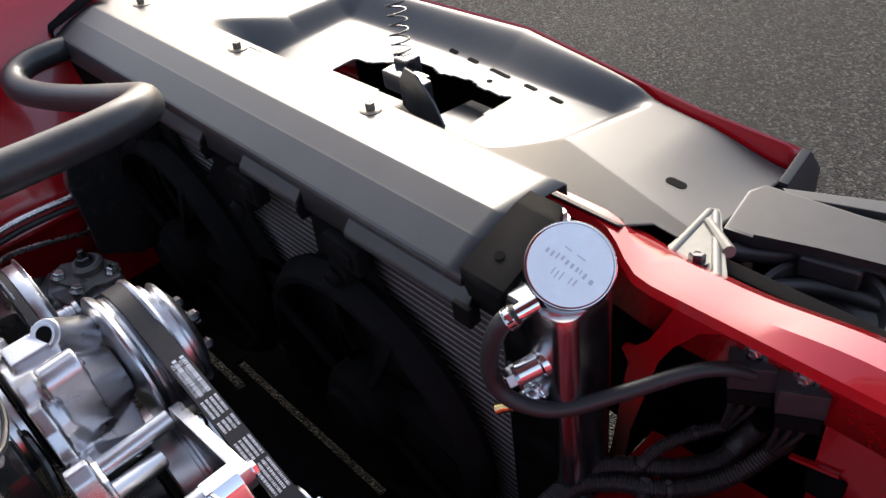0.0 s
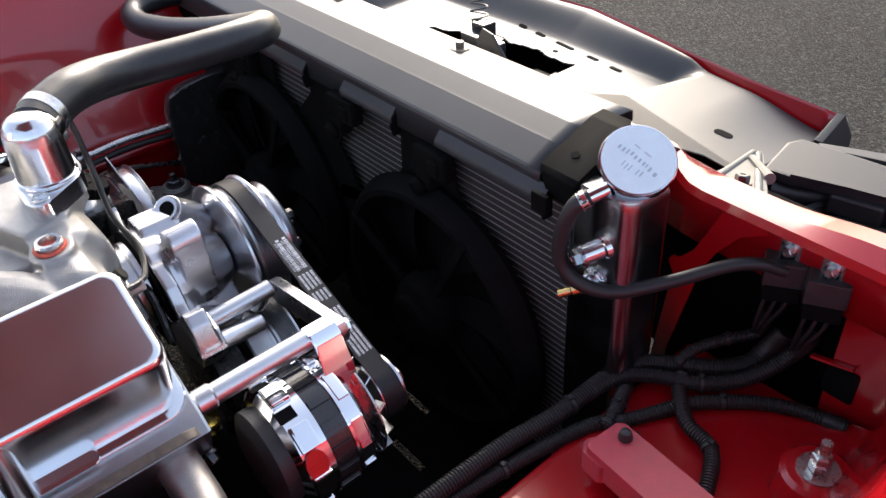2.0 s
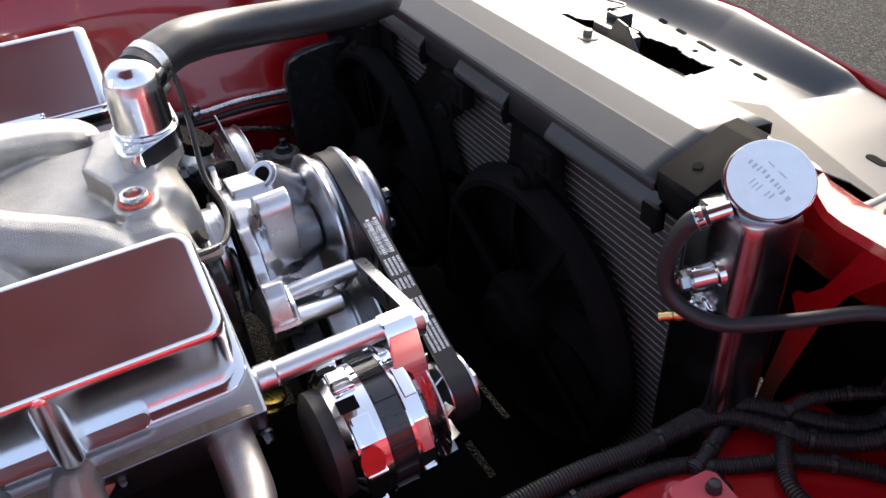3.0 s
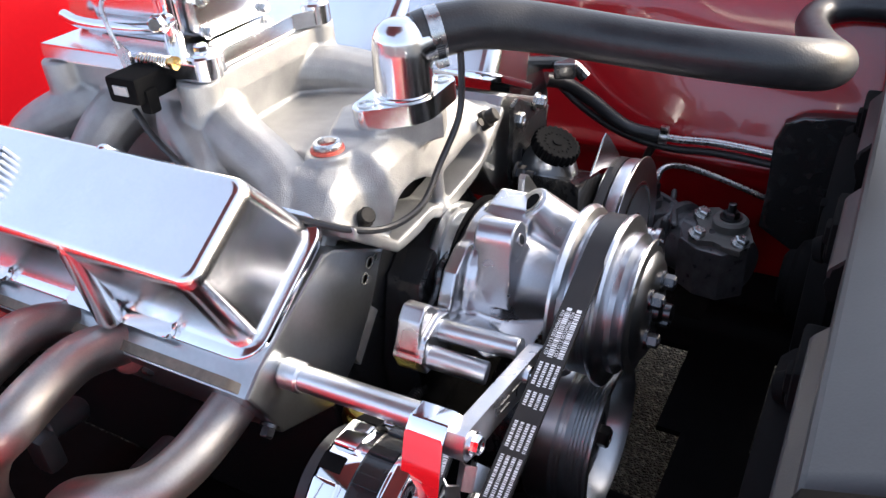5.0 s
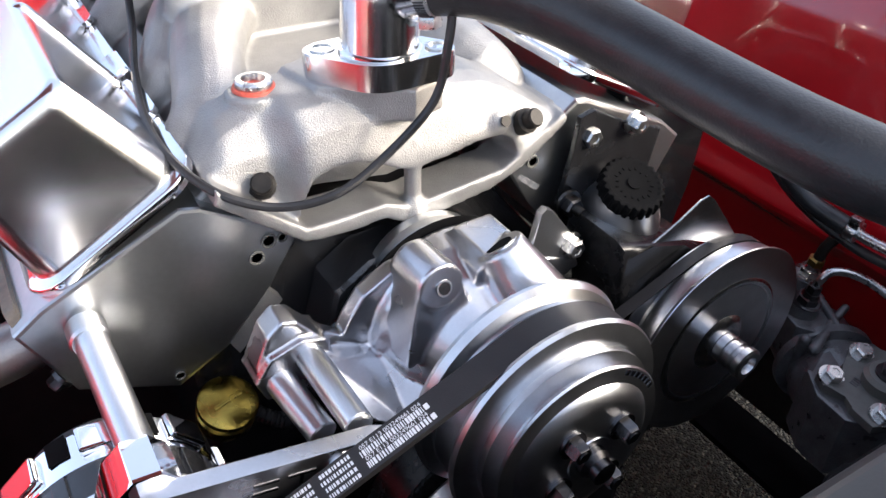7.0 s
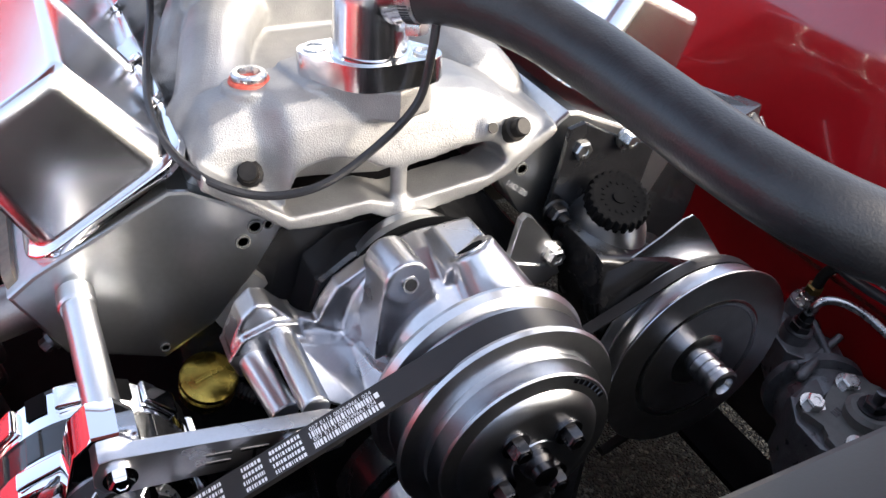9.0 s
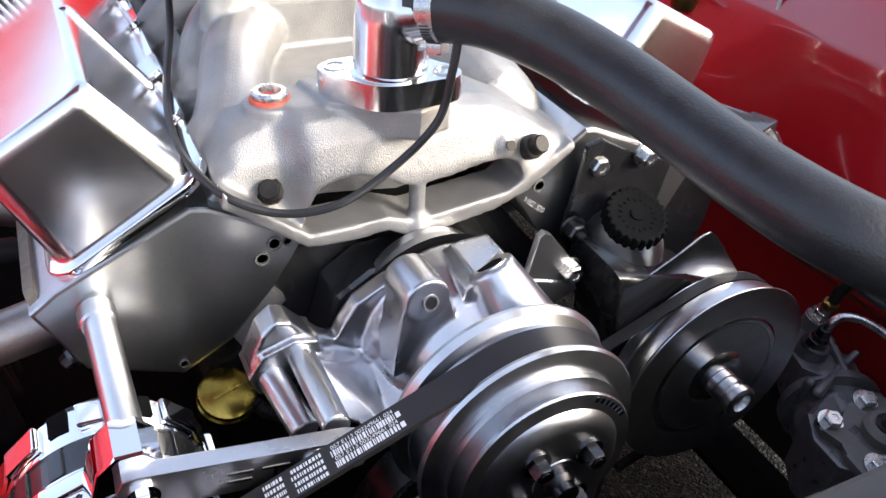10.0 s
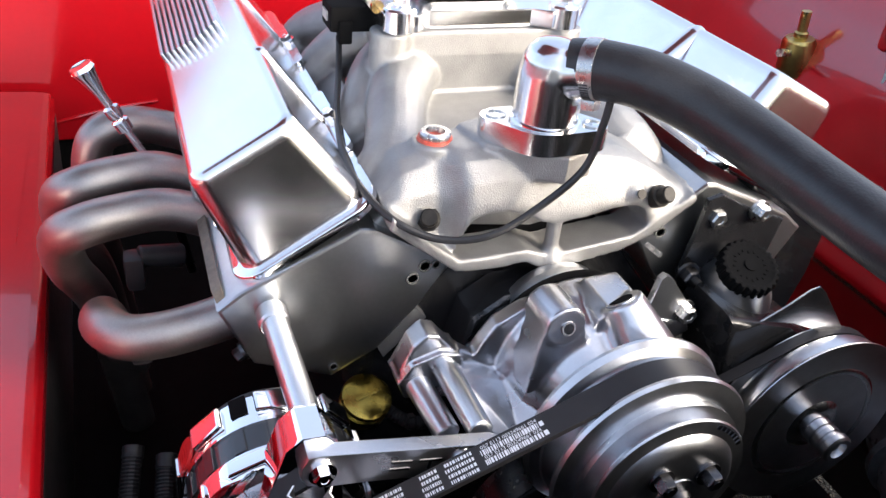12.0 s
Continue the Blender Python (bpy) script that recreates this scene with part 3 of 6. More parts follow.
sweep(bm, spline([(-0.470, -0.640, -0.074), (-0.490, -0.676, -0.078), (-0.530, -0.700, -0.080), (-0.580, -0.704, -0.080), (-0.64, -0.690, -0.078)], 6), 0.008, 14)
part("bowl_lip", bm, PLASTIC, bucket, "rounded rim round the bowl")
bm = B()
prism(bm, [(-0.425, -0.768), (-0.440, -0.758), (-0.560, -0.800), (-0.74, -0.835), (-0.74, -0.850), (-0.55, -0.822)], (0, 0, -0.046), X, Y, 0.010, 0.002)
part("outer_strip", bm, SATIN, bucket, "thin satin outer edge strip")
bm = B()
box(bm, (-0.58, -0.765, -0.14), (0.34, 0.012, 0.20), bev=0.004)
part("shell", bm, DARK, bucket)

# ---- radiator, cover and fans ----
cover = thing("radiator_cover", (0.0, -0.46, 0.05), "satin black folded sheet-metal cover above the radiator", "radiator cover")


def cover_z(x):
    return -0.004 * (x + 0.10)


bm = B()
prof = [(-0.3845, 0.004), (-0.3848, 0.0375), (-0.3860, 0.0410), (-0.389, 0.0430), (-0.4215, 0.0578), (-0.4255, 0.0588), (-0.450, 0.0668), (-0.453, 0.0674), (-0.458, 0.0674), (-0.528, 0.0600), (-0.533, 0.0582), (-0.534, 0.045)]
rings = []
for i in range(41):
    x = -0.318 + 0.91 * i / 40
    rings.append([(x, y, z + cover_z(x)) for y, z in prof])
strip(bm, rings)
panel = part("panel", bm, SATIN, cover, angle=8)
md = panel.modifiers.new("thickness", "SOLIDIFY")
md.thickness, md.offset = 0.0018, -1
# end brackets
for mx, x0 in ((1, -0.340), (-1, 0.612)):
    bm = B()
    ca = cover_z(x0) - cover_z(-0.340)
    rows = []
    for y, z, a, b in ((-0.383, 0.022, -0.020, 0.008), (-0.383, 0.048, -0.028, 0.018), (-0.387, 0.0545, -0.030, 0.022), (-0.465, 0.0770, -0.026, 0.025), (-0.486, 0.0775, -0.012, 0.026)):
        rows.append([(x0 + mx * (a - 0.001), y, z + ca - 0.012), (x0 + mx * a, y, z + ca), (x0 + mx * b, y, z + ca)])
    strip(bm, rows)
    br_ = part("end_bracket", bm, DARK, cover, "folded satin black end bracket", angle=6)
    md = br_.modifiers.new("thickness", "SOLIDIFY")
    md.thickness, md.offset = 0.002, -1
    # dark disc on the bracket, coloured as the shade in a hole
    bm = B()
    lathe(bm, [(0.0050, 0.0), (0.0050, 0.0008), (0.001, 0.0008)], (x0 - mx * 0.002, -0.413, 0.0622 + ca), (0, 0.28, 0.96), 16)
    part("hole", bm, DARK, br_, "flat dark plate for the shade in a round hole")
    bm = B()
    box(bm, (x0 + mx * 0.004, -0.368, 0.022 + ca), (0.022, 0.006, 0.024), bev=0.002)
    part("lower_tab", bm, DARK, br_)
    bm = B()
    hexbolt(bm, (x0 + mx * 0.002, -0.500, 0.046 + ca), Z, 0.011, 0.008)
    part("bracket_bolt", bm, STEEL, br_, "small zinc bolt")
for px, py in ((-0.051, -0.508), (0.235, -0.508), (0.52, -0.508)):
    bm = B()
    z0 = 0.0605 + cover_z(px)
    lathe(bm, [(0.0135, 0.0), (0.0135, 0.0025), (0.011, 0.004), (0.006, 0.004)], (px, py, z0), (0, -0.08, 0.99), 24)
    hexbolt(bm, (px, py, z0 + 0.003), (0, -0.08, 0.99), 0.011, 0.009, False)
    part("flange_bolt", bm, BRONZE, cover, "dark zinc flange bolt with washer")
bm = B()
box(bm, (0.15, -0.522, 0.0592 + cover_z(0.15)), (0.16, 0.003, 0.0025))
part("seam", bm, DARK, cover, "dark pressed seam")

radiator = thing("radiator", (0.1, -0.42, -0.45), "aluminium cross-flow radiator with welded end tanks", "radiator")
bm = B()
box(bm, (0.115, -0.425, -0.19), (0.94, 0.045, 0.44))
part("core", bm, FIN, radiator, "dark finned core")
tube_mesh = None
for k in range(46):
    z = 0.020 - 0.0096 * k
    if tube_mesh is None:
        bm = B()
        box(bm, (0.115, -0.4022, 0), (0.94, 0.0016, 0.0011))
        ob = part("tube", bm, TUBE_AL, radiator)
        tube_mesh = ob.data
    else:
        ob = new("tube", tube_mesh)
        ob.parent = radiator
        ob.matrix_parent_inverse = Matrix.Translation(-radiator.location)
    ob.location.z = z
for x0, x1 in ((-0.438, -0.352), (0.585, 0.665)):
    bm = B()
    xm = (x0 + x1) / 2
    zc = 0.052 if x0 < 0 else 0.02
    outline = rounded(x1 - x0, 0.070, 0.017, 8)
    loft(bm, [[(xm + a * s, -0.422 + b * s, z) for a, b in outline] for z, s in ((-0.42, 0.94), (-0.415, 1.0), (zc - 0.01, 1.0), (zc, 0.93))])
    part("end_tank", bm, TANK_AL, radiator, "polished welded aluminium end tank", angle=50)
# weld beads along the tank's front seam
for k in range(9):
    bm = B()
    p = Vector((-0.356 - 0.003 * (k % 2), -0.392 - 0.006 * k * 0.5, 0.047 - 0.003 * k))
    capsule(bm, p + Vector((-0.004, 0.004, 0)), p + Vector((0.005, -0.003, 0.002)), 0.0028, seg=8)
    part("weld_bead", bm, MACHINED, radiator)
# filler neck and cap
cap_n = Vector((-0.42, 0.40, 0.80)).normalized()
cap_c = Vector((-0.409, -0.427, 0.079))
bm = B()
lathe(bm, [(0.031, -0.050), (0.031, -0.018), (0.036, -0.016), (0.036, -0.010)], cap_c, cap_n, 40)
part("filler_neck", bm, POLISHED, radiator, "polished filler neck")
bm = B()
lathe(bm, [(0.033, -0.016), (0.0375, -0.014), (0.0385, -0.010), (0.0385, -0.003), (0.0370, -0.0005), (0.0355, 0.0)], cap_c, cap_n, 64)
cap = part("cap", bm, CHROME, radiator, "chrome billet radiator cap with an etched badge")
bm = B()
lathe(bm, [(0.0352, -0.001), (0.0350, 0.0006), (0.001, 0.0008)], cap_c, cap_n, 64)
part("cap_face", bm, CAP_FACE, cap, "brushed cap face with the sky's reflection in its pale colour")
cv = cap_n.cross(Vector((1, 0.1, 0.3))).normalized()
cu = cv.cross(cap_n).normalized()
bm = B()
for k, (a, b, w, h) in enumerate(((-0.012, 0.010, 0.002, 0.008), (-0.008, 0.011, 0.0014, 0.009), (0.0, 0.012, 0.0014, 0.010), (0.004, 0.013, 0.0014, 0.010), (0.008, 0.012, 0.0014, 0.009), (-0.022, 0.002, 0.005, 0.006), (-0.015, 0.001, 0.0035, 0.007), (-0.0105, 0.0, 0.0018, 0.006), (-0.007, 0.0, 0.003, 0.006), (-0.002, 0.0, 0.003, 0.006), (0.003, 0.0, 0.003, 0.006), (0.008, -0.001, 0.003, 0.006), (0.0125, 0.0, 0.002, 0.008), (0.017, 0.001, 0.003, 0.007), (0.022, 0.001, 0.003, 0.006), (-0.004, -0.010, 0.012, 0.0012), (0.009, -0.010, 0.010, 0.0012))):
    prism(bm, rounded(w * 0.7, h * 0.75, min(w * 0.7, h * 0.75) * 0.3, 2), cap_c + cap_n * 0.0008 + cu * a + cv * b, cu, cv, 0.0003)
cap_mark = part("cap_badge", bm, PRINT_DARK, cap, "etched badge and bars")
cap_mark["kind"] = "stuff"
# side fittings of the tank
bm = B()
cyl(bm, (-0.402, -0.394, 0.058), (-0.392, -0.375, 0.0505), 0.0074)
part("neck_outlet", bm, POLISHED, radiator, "polished overflow outlet")
bd = Vector((0.42, 0.88, -0.22)).normalized()
bm = B()
lathe(bm, [(0.0135, -0.004), (0.0130, 0.002), (0.0108, 0.004), (0.0108, 0.024), (0.0098, 0.0255), (0.004, 0.026)], (-0.407, -0.390, -0.008), bd, 32)
boss = part("side_boss", bm, NECK_AL, radiator, "polished threaded side boss")
bm = B()
hexbolt(bm, Vector((-0.407, -0.390, -0.008)) + bd * 0.0255, bd, 0.0175, 0.009, True)
part("boss_nut", bm, TANK_AL, boss, "grey hexagon plug in the boss")
bm = B()
lathe(bm, [(0.0135, -0.003), (0.0142, 0.001), (0.0125, 0.004), (0.0105, 0.005), (0.0105, 0.013), (0.0090, 0.0145), (0.004, 0.0148)], (-0.400, -0.388, -0.054), (0.10, 0.97, 0.05), 32)
for k in range(12):
    a = 2 * math.pi * k / 12
    capsule(bm, (-0.400 + 0.0128 * math.cos(a), -0.3855, -0.054 + 0.0128 * math.sin(a)), (-0.400 + 0.0128 * math.cos(a + 0.3), -0.3855, -0.054 + 0.0128 * math.sin(a + 0.3)), 0.0022, seg=8)
part("plug", bm, NECK_AL, radiator, "polished welded bung with a bead")
bm = B()
bp = Vector((-0.381, -0.369, -0.070))
lathe(bm, [(0.0065, -0.016), (0.0065, -0.004), (0.0048, -0.002), (0.0055, 0.004), (0.0048, 0.006), (0.0055, 0.012), (0.003, 0.013)], bp, (0.75, 0.55, -0.45), 18)
part("brass_barb", bm, BRASS, radiator, "brass drain barb")

# hooked tabs below the cover, with the shroud plate and its windows
for x0, x1, zz in ((0.141, 0.271, 0.014), (-0.069, 0.046, 0.017), (-0.333, -0.155, 0.019)):
    bm = B()
    rings = [[(x, y, z + zz) for y, z in ((-0.386, 0.014), (-0.3765, 0.003), (-0.3745, -0.001), (-0.3750, -0.006), (-0.3770, -0.006), (-0.3775, -0.001), (-0.386, 0.010))] for x in (x0, x1)]
    loft(bm, rings)
    tab = part("tab", bm, PLASTIC, cover, "hooked black sheet tab")
    bm = B()
    prism(bm, [(-0.391, 0.012 + zz), (-0.377, 0.002 + zz), (-0.374, -0.012 + zz), (-0.378, -0.026 + zz), (-0.391, -0.026 + zz)], (x0, 0, 0), Y, Z, 0.004, 0.001)
    part("tab_end", bm, DARK, tab)
shroud = thing("fan_shroud", (0.13, -0.39, -0.20), "black plastic shroud plate over the radiator core", "shroud")
for outline in (
    [(-0.155, 0.020), (-0.070, 0.020), (-0.062, -0.064), (-0.029, -0.112), (0.020, -0.150), (-0.05, -0.20), (-0.135, -0.10), (-0.20, -0.085), (-0.173, -0.046), (-0.168, 0.0)],
    [(0.046, 0.020), (0.141, 0.020), (0.154, -0.028), (0.195, -0.067), (0.22, -0.12), (0.14, -0.20), (0.050, -0.168), (0.070, -0.123), (0.095, -0.090), (0.060, -0.040)],
    [(0.262, 0.020), (0.59, 0.020), (0.59, -0.40), (0.50, -0.40), (0.40, -0.10), (0.20, -0.10), (0.248, -0.074), (0.262, -0.049)],
    [(-0.02, -0.14), (0.10, -0.16), (0.16, -0.24), (0.13, -0.41), (0.03, -0.41), (0.03, -0.24)],
):
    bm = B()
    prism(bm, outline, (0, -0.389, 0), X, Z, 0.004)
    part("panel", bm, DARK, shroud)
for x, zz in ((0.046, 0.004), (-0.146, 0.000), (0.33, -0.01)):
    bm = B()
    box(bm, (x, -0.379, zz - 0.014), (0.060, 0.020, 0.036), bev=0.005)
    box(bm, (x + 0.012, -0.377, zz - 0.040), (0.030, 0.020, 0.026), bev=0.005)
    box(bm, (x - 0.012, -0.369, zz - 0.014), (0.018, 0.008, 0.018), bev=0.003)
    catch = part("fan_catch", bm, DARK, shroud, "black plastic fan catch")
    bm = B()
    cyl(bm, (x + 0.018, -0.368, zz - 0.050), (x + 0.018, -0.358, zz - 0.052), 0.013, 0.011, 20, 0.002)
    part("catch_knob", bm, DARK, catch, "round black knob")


def fan(cx, cz, r):
    ob = thing("cooling_fan", (cx, -0.36, cz), "black electric cooling fan behind the radiator core", "fan", "cooling fans")
    bm = B()
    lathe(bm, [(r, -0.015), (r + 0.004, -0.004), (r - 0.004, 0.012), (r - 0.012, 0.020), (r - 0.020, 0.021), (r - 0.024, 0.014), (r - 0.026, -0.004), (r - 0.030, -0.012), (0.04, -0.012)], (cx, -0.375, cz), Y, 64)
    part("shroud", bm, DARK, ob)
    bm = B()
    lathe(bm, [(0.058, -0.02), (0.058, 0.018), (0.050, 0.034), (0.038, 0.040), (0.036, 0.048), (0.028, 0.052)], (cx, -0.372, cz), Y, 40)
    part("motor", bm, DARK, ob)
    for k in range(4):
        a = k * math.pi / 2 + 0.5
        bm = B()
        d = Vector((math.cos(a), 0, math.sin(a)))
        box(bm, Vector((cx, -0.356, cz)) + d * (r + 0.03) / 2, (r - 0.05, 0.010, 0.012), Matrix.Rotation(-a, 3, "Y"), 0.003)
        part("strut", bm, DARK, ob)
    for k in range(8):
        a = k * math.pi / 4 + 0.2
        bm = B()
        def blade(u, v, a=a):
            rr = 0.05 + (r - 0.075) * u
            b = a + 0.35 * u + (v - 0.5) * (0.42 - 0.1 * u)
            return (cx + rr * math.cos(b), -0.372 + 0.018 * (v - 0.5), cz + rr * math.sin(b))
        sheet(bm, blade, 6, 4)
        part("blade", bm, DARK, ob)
    return ob


fan(-0.135, -0.250, 0.195)
fan(0.300, -0.240, 0.195)

# ---- bonnet latch ----
latch = thing("bonnet_latch", (0.13, -0.70, -0.06), "black bonnet latch with a coil spring pin", "latch")
bm = B()
box(bm, (0.11, -0.690, -0.035), (0.075, 0.030, 0.030), bev=0.004)
box(bm, (0.13, -0.712, -0.030), (0.03, 0.03, 0.042), bev=0.004)
box(bm, (0.075, -0.682, -0.045), (0.03, 0.03, 0.05), bev=0.005)
part("body", bm, GLOSS_BLACK, latch, blend=0.0)
bm = B()
prism(bm, [(0.10, -0.02), (0.085, 0.004), (0.062, 0.0), (0.03, -0.035), (0.01, -0.075), (0.06, -0.085), (0.10, -0.06)], (0, -0.668, 0.0), X, Z, 0.004, 0.001)
part("hook_plate", bm, GLOSS_BLACK, latch)
sp0, sp1 = Vector((0.150, -0.720, -0.012)), Vector((0.166, -0.735, 0.062))
bm = B()
lathe(bm, [(0.012, -0.006), (0.014, 0.0), (0.008, 0.003)], sp0, sp1 - sp0, 24)
part("spring_seat", bm, DARK_STEEL, latch)
bm = B()
su, sv, sa = basis(sp1 - sp0)
hgt = (sp1 - sp0).length
pts = [sp0 + sa * (hgt * k / 96) + (su * math.cos(k * 0.3665) + sv * math.sin(k * 0.3665)) * 0.0145 for k in range(97)]
sweep(bm, pts, 0.0014, 6)
part("spring", bm, DARK_STEEL, latch, "grey coil spring")
bm = B()
lathe(bm, [(0.006, 0.0), (0.006, 0.004), (0.0155, 0.005), (0.0155, 0.008), (0.006, 0.010)], sp1, sp1 - sp0, 24)
part("pin_head", bm, DARK_STEEL, latch)

# ---- engine block, heads ----
block = thing("engine_block", (0, 0.25, -0.35), "gloss black painted engine block and timing cover", "engine block")
bm = B()
prism(bm, [(-0.18, -0.17), (-0.085, -0.055), (0.085, -0.045), (0.18, -0.16), (0.16, -0.42), (-0.16, -0.42)], (0, 0.52, 0), X, Z, 0.50, 0.006)
part("block", bm, GLOSS_BLACK, block)
bm = B()
prism(bm, [(-0.10, -0.19), (-0.075, -0.095), (-0.045, -0.075), (0.05, -0.07), (0.09, -0.10), (0.11, -0.20), (0.09, -0.38), (-0.08, -0.38)], (0.005, 0.02, 0), X, Z, 0.045, 0.008, 3)
part("timing_cover", bm, GLOSS_BLACK, block)
bm = B()
sweep(bm, spline([(-0.085, -0.032, -0.13), (-0.060, -0.036, -0.105), (-0.048, -0.036, -0.083), (-0.020, -0.036, -0.080), (0.0, -0.036, -0.088), (0.03, -0.036, -0.075)], 5), 0.005, 8)
part("seam", bm, GLOSS_BLACK, block, "raised gasket seam")
bm = B()
box(bm, (0.0, 0.25, -0.49), (0.22, 0.5, 0.15), bev=0.02)
part("sump", bm, GLOSS_BLACK, block)


def head(side):
    s = side
    ob = thing("cylinder_head", (0.19 * s, 0.25, -0.09), "polished aluminium cylinder head with machined end face", "cylinder head", "cylinder heads")
    if s < 0:
        poly = [(-0.155, -0.008), (-0.083, -0.050), (-0.112, -0.092), (-0.150, -0.138), (-0.192, -0.162), (-0.262, -0.132), (-0.290, -0.070), (-0.270, -0.055), (-0.17, -0.005)]
        bolts = ((-0.1095, -0.050), (-0.120, -0.062), (-0.099, -0.050), (-0.191, -0.150))
    else:
        poly = [(0.168, 0.010), (0.100, -0.042), (0.128, -0.082), (0.165, -0.125), (0.205, -0.150), (0.275, -0.115), (0.305, -0.055), (0.28, -0.035), (0.18, 0.008)]
        bolts = ((0.126, -0.038),)
    bm = B()
    prism(bm, poly if s > 0 else poly[::-1], (0, 0.006 if s < 0 else -0.006, 0), X, Z, -0.50 if s > 0 else 0.50, 0.003)
    ys = [v.co.y for v in bm.verts]
    if min(ys) < -0.1:
        bmesh.ops.translate(bm, verts=bm.verts, vec=(0, 0.50, 0))
    part("casting", bm, HEAD_AL, ob, angle=12)
    for k, (x, z) in enumerate(bolts):
        bm = B()
        y = (0.006 if s < 0 else -0.006) - 0.0006
        rr = 0.0062 if k < 2 else 0.0042
        lathe(bm, [(rr, 0.0), (rr, 0.0012), (rr * 0.75, 0.0012), (rr * 0.7, -0.0)], (x, y, z), FRONT, 20)
        part("threaded_hole", bm, DULL, ob, "small threaded hole")
    return ob


head_l, head_r = head(-1), head(1)
cu_ = bpy.data.curves.new("stamp", "FONT")
cu_.body, cu_.size, cu_.extrude, cu_.align_x, cu_.align_y = "1162 320", 0.0078, 0.0001, "CENTER", "CENTER"
tmp = bpy.data.objects.new("stamp", cu_)
me_ = bpy.data.meshes.new_from_object(tmp)
bpy.data.objects.remove(tmp)
me_.materials.append(LIGHT_STEEL)
stamp = new("stamping", me_)
stamp.parent = head_r
stamp.matrix_parent_inverse = Matrix.Translation(-head_r.location)
stamp.location = (0.1235, -0.0066, -0.058)
stamp.rotation_euler = (radians(90), radians(38), 0)
stamp["label"] = "stamped number on the bare head face"
# lower lighter step of the block face below the head
bm = B()
prism(bm, [(-0.117, -0.092), (-0.152, -0.132), (-0.142, -0.152), (-0.102, -0.112)], (0, 0.030, 0), X, Z, 0.022, 0.002)
part("deck_edge", bm, CAST, block, "bare cast deck edge")


def valve_cover(name_at, c, u, n):
    """c: middle of the top edge; u: outwards; n: the cover's own up."""
    ob = thing("valve_cover", name_at, "mirror-polished aluminium valve cover with bolt ribs", "valve cover", "valve covers")
    u, n, c = Vector((u[0], 0, u[1])).normalized(), Vector((n[0], 0, n[1])).normalized(), Vector((c[0], 0, c[1]))
    y0, ln = 0.019, 0.50

    def ring(h, w, grow, rad):
        out = []
        for a, b in rounded(w, ln + 2 * grow, rad, 6):
            out.append(c + n * h + u * a + Y * (y0 + ln / 2 + b))
        return out

    bm = B()
    t = 0.0
    loft(bm, [ring(-0.096, 0.122, 0.003, 0.020), ring(-0.060, 0.112, 0.002, 0.018), ring(-0.012, 0.098, 0.0, 0.016), ring(-0.006, 0.0965, -0.001, 0.0155), ring(-0.002, 0.092, -0.003, 0.014), ring(0.0, 0.086, -0.006, 0.012), ring(0.0, 0.080, -0.009, 0.010)])
    part("shell", bm, VALVE, ob, angle=60)
    bm = B()
    loft(bm, [ring(-0.1035, 0.140, 0.010, 0.026), ring(-0.097, 0.141, 0.0105, 0.026), ring(-0.0945, 0.138, 0.009, 0.025), ring(-0.0940, 0.118, 0.0, 0.02)])
    part("rim", bm, POLISHED, ob, "polished rolled rim", angle=60)
    for yy in (0.160, 0.375):
        for sgn in (-1, 1):
            a = c + Y * yy
            p_top, p_bot = a + n * -0.012 + u * (0.040 * sgn), a + n * -0.082 + u * (0.072 * sgn)
            if sgn < 0 and c.x < 0:
                p_top, p_bot = a + n * -0.008 + u * -0.0445 + Y * 0.022, a + n * -0.088 + u * -0.0562
            bm = B()
            rad = 0.0140 if c.x > 0 else (0.0120 if sgn > 0 else 0.0080)
            capsule(bm, p_top, p_bot, rad, rad * 0.96, 28)
            part("bolt_rib", bm, VALVE, ob, "rounded bolt rib", angle=60)
            bm = B()
            q = a + n * -0.094 + u * (0.066 * sgn)
            prism(bm, rounded(0.014, 0.128, 0.006), q, u, Y, 0.006 * (1 if u.cross(Y).dot(n) > 0 else -1), 0.0015)
            part("spreader", bm, POLISHED, ob, "polished load spreader", angle=25)
            bm = B()
            hexbolt(bm, q + n * 0.006 + u * 0.002 * sgn, n, 0.011, 0.007)
            part("bolt", bm, CHROME, ob, "chrome hexagon bolt")
    return ob


vc_l = valve_cover((-0.22, 0.27, -0.02), (-0.2625, 0.068), (-0.855, -0.519), (-0.519, 0.855))
vc_r = valve_cover((0.24, 0.27, 0.0), (0.283, 0.087), (0.90, -0.43), (0.43, 0.90))
# finned pad on the cover nearest the camera
n_, u__, c_ = Vector((-0.519, 0, 0.855)), Vector((-0.855, 0, -0.519)), Vector((-0.2625, 0, 0.068))
for k in range(11):
    bm = B()
    a = -0.020 + 0.0062 * k
    y0 = 0.262 + 0.012 * (abs(k - 5) / 5) ** 2
    q = c_ + n_ * 0.0045 + u__ * a + Y * ((y0 + 0.46) / 2)
    box(bm, q, (0.0038, 0.46 - y0, 0.011), Matrix((u__, Y, n_)).transposed(), 0.0012)
    part("fin", bm, MACHINED, vc_l, "machined cooling fin")

# ---- intake manifold ----
intake = thing("intake_manifold", (0, 0.2, -0.03), "bare cast aluminium intake manifold with water crossover", "intake manifold")
bm = B()
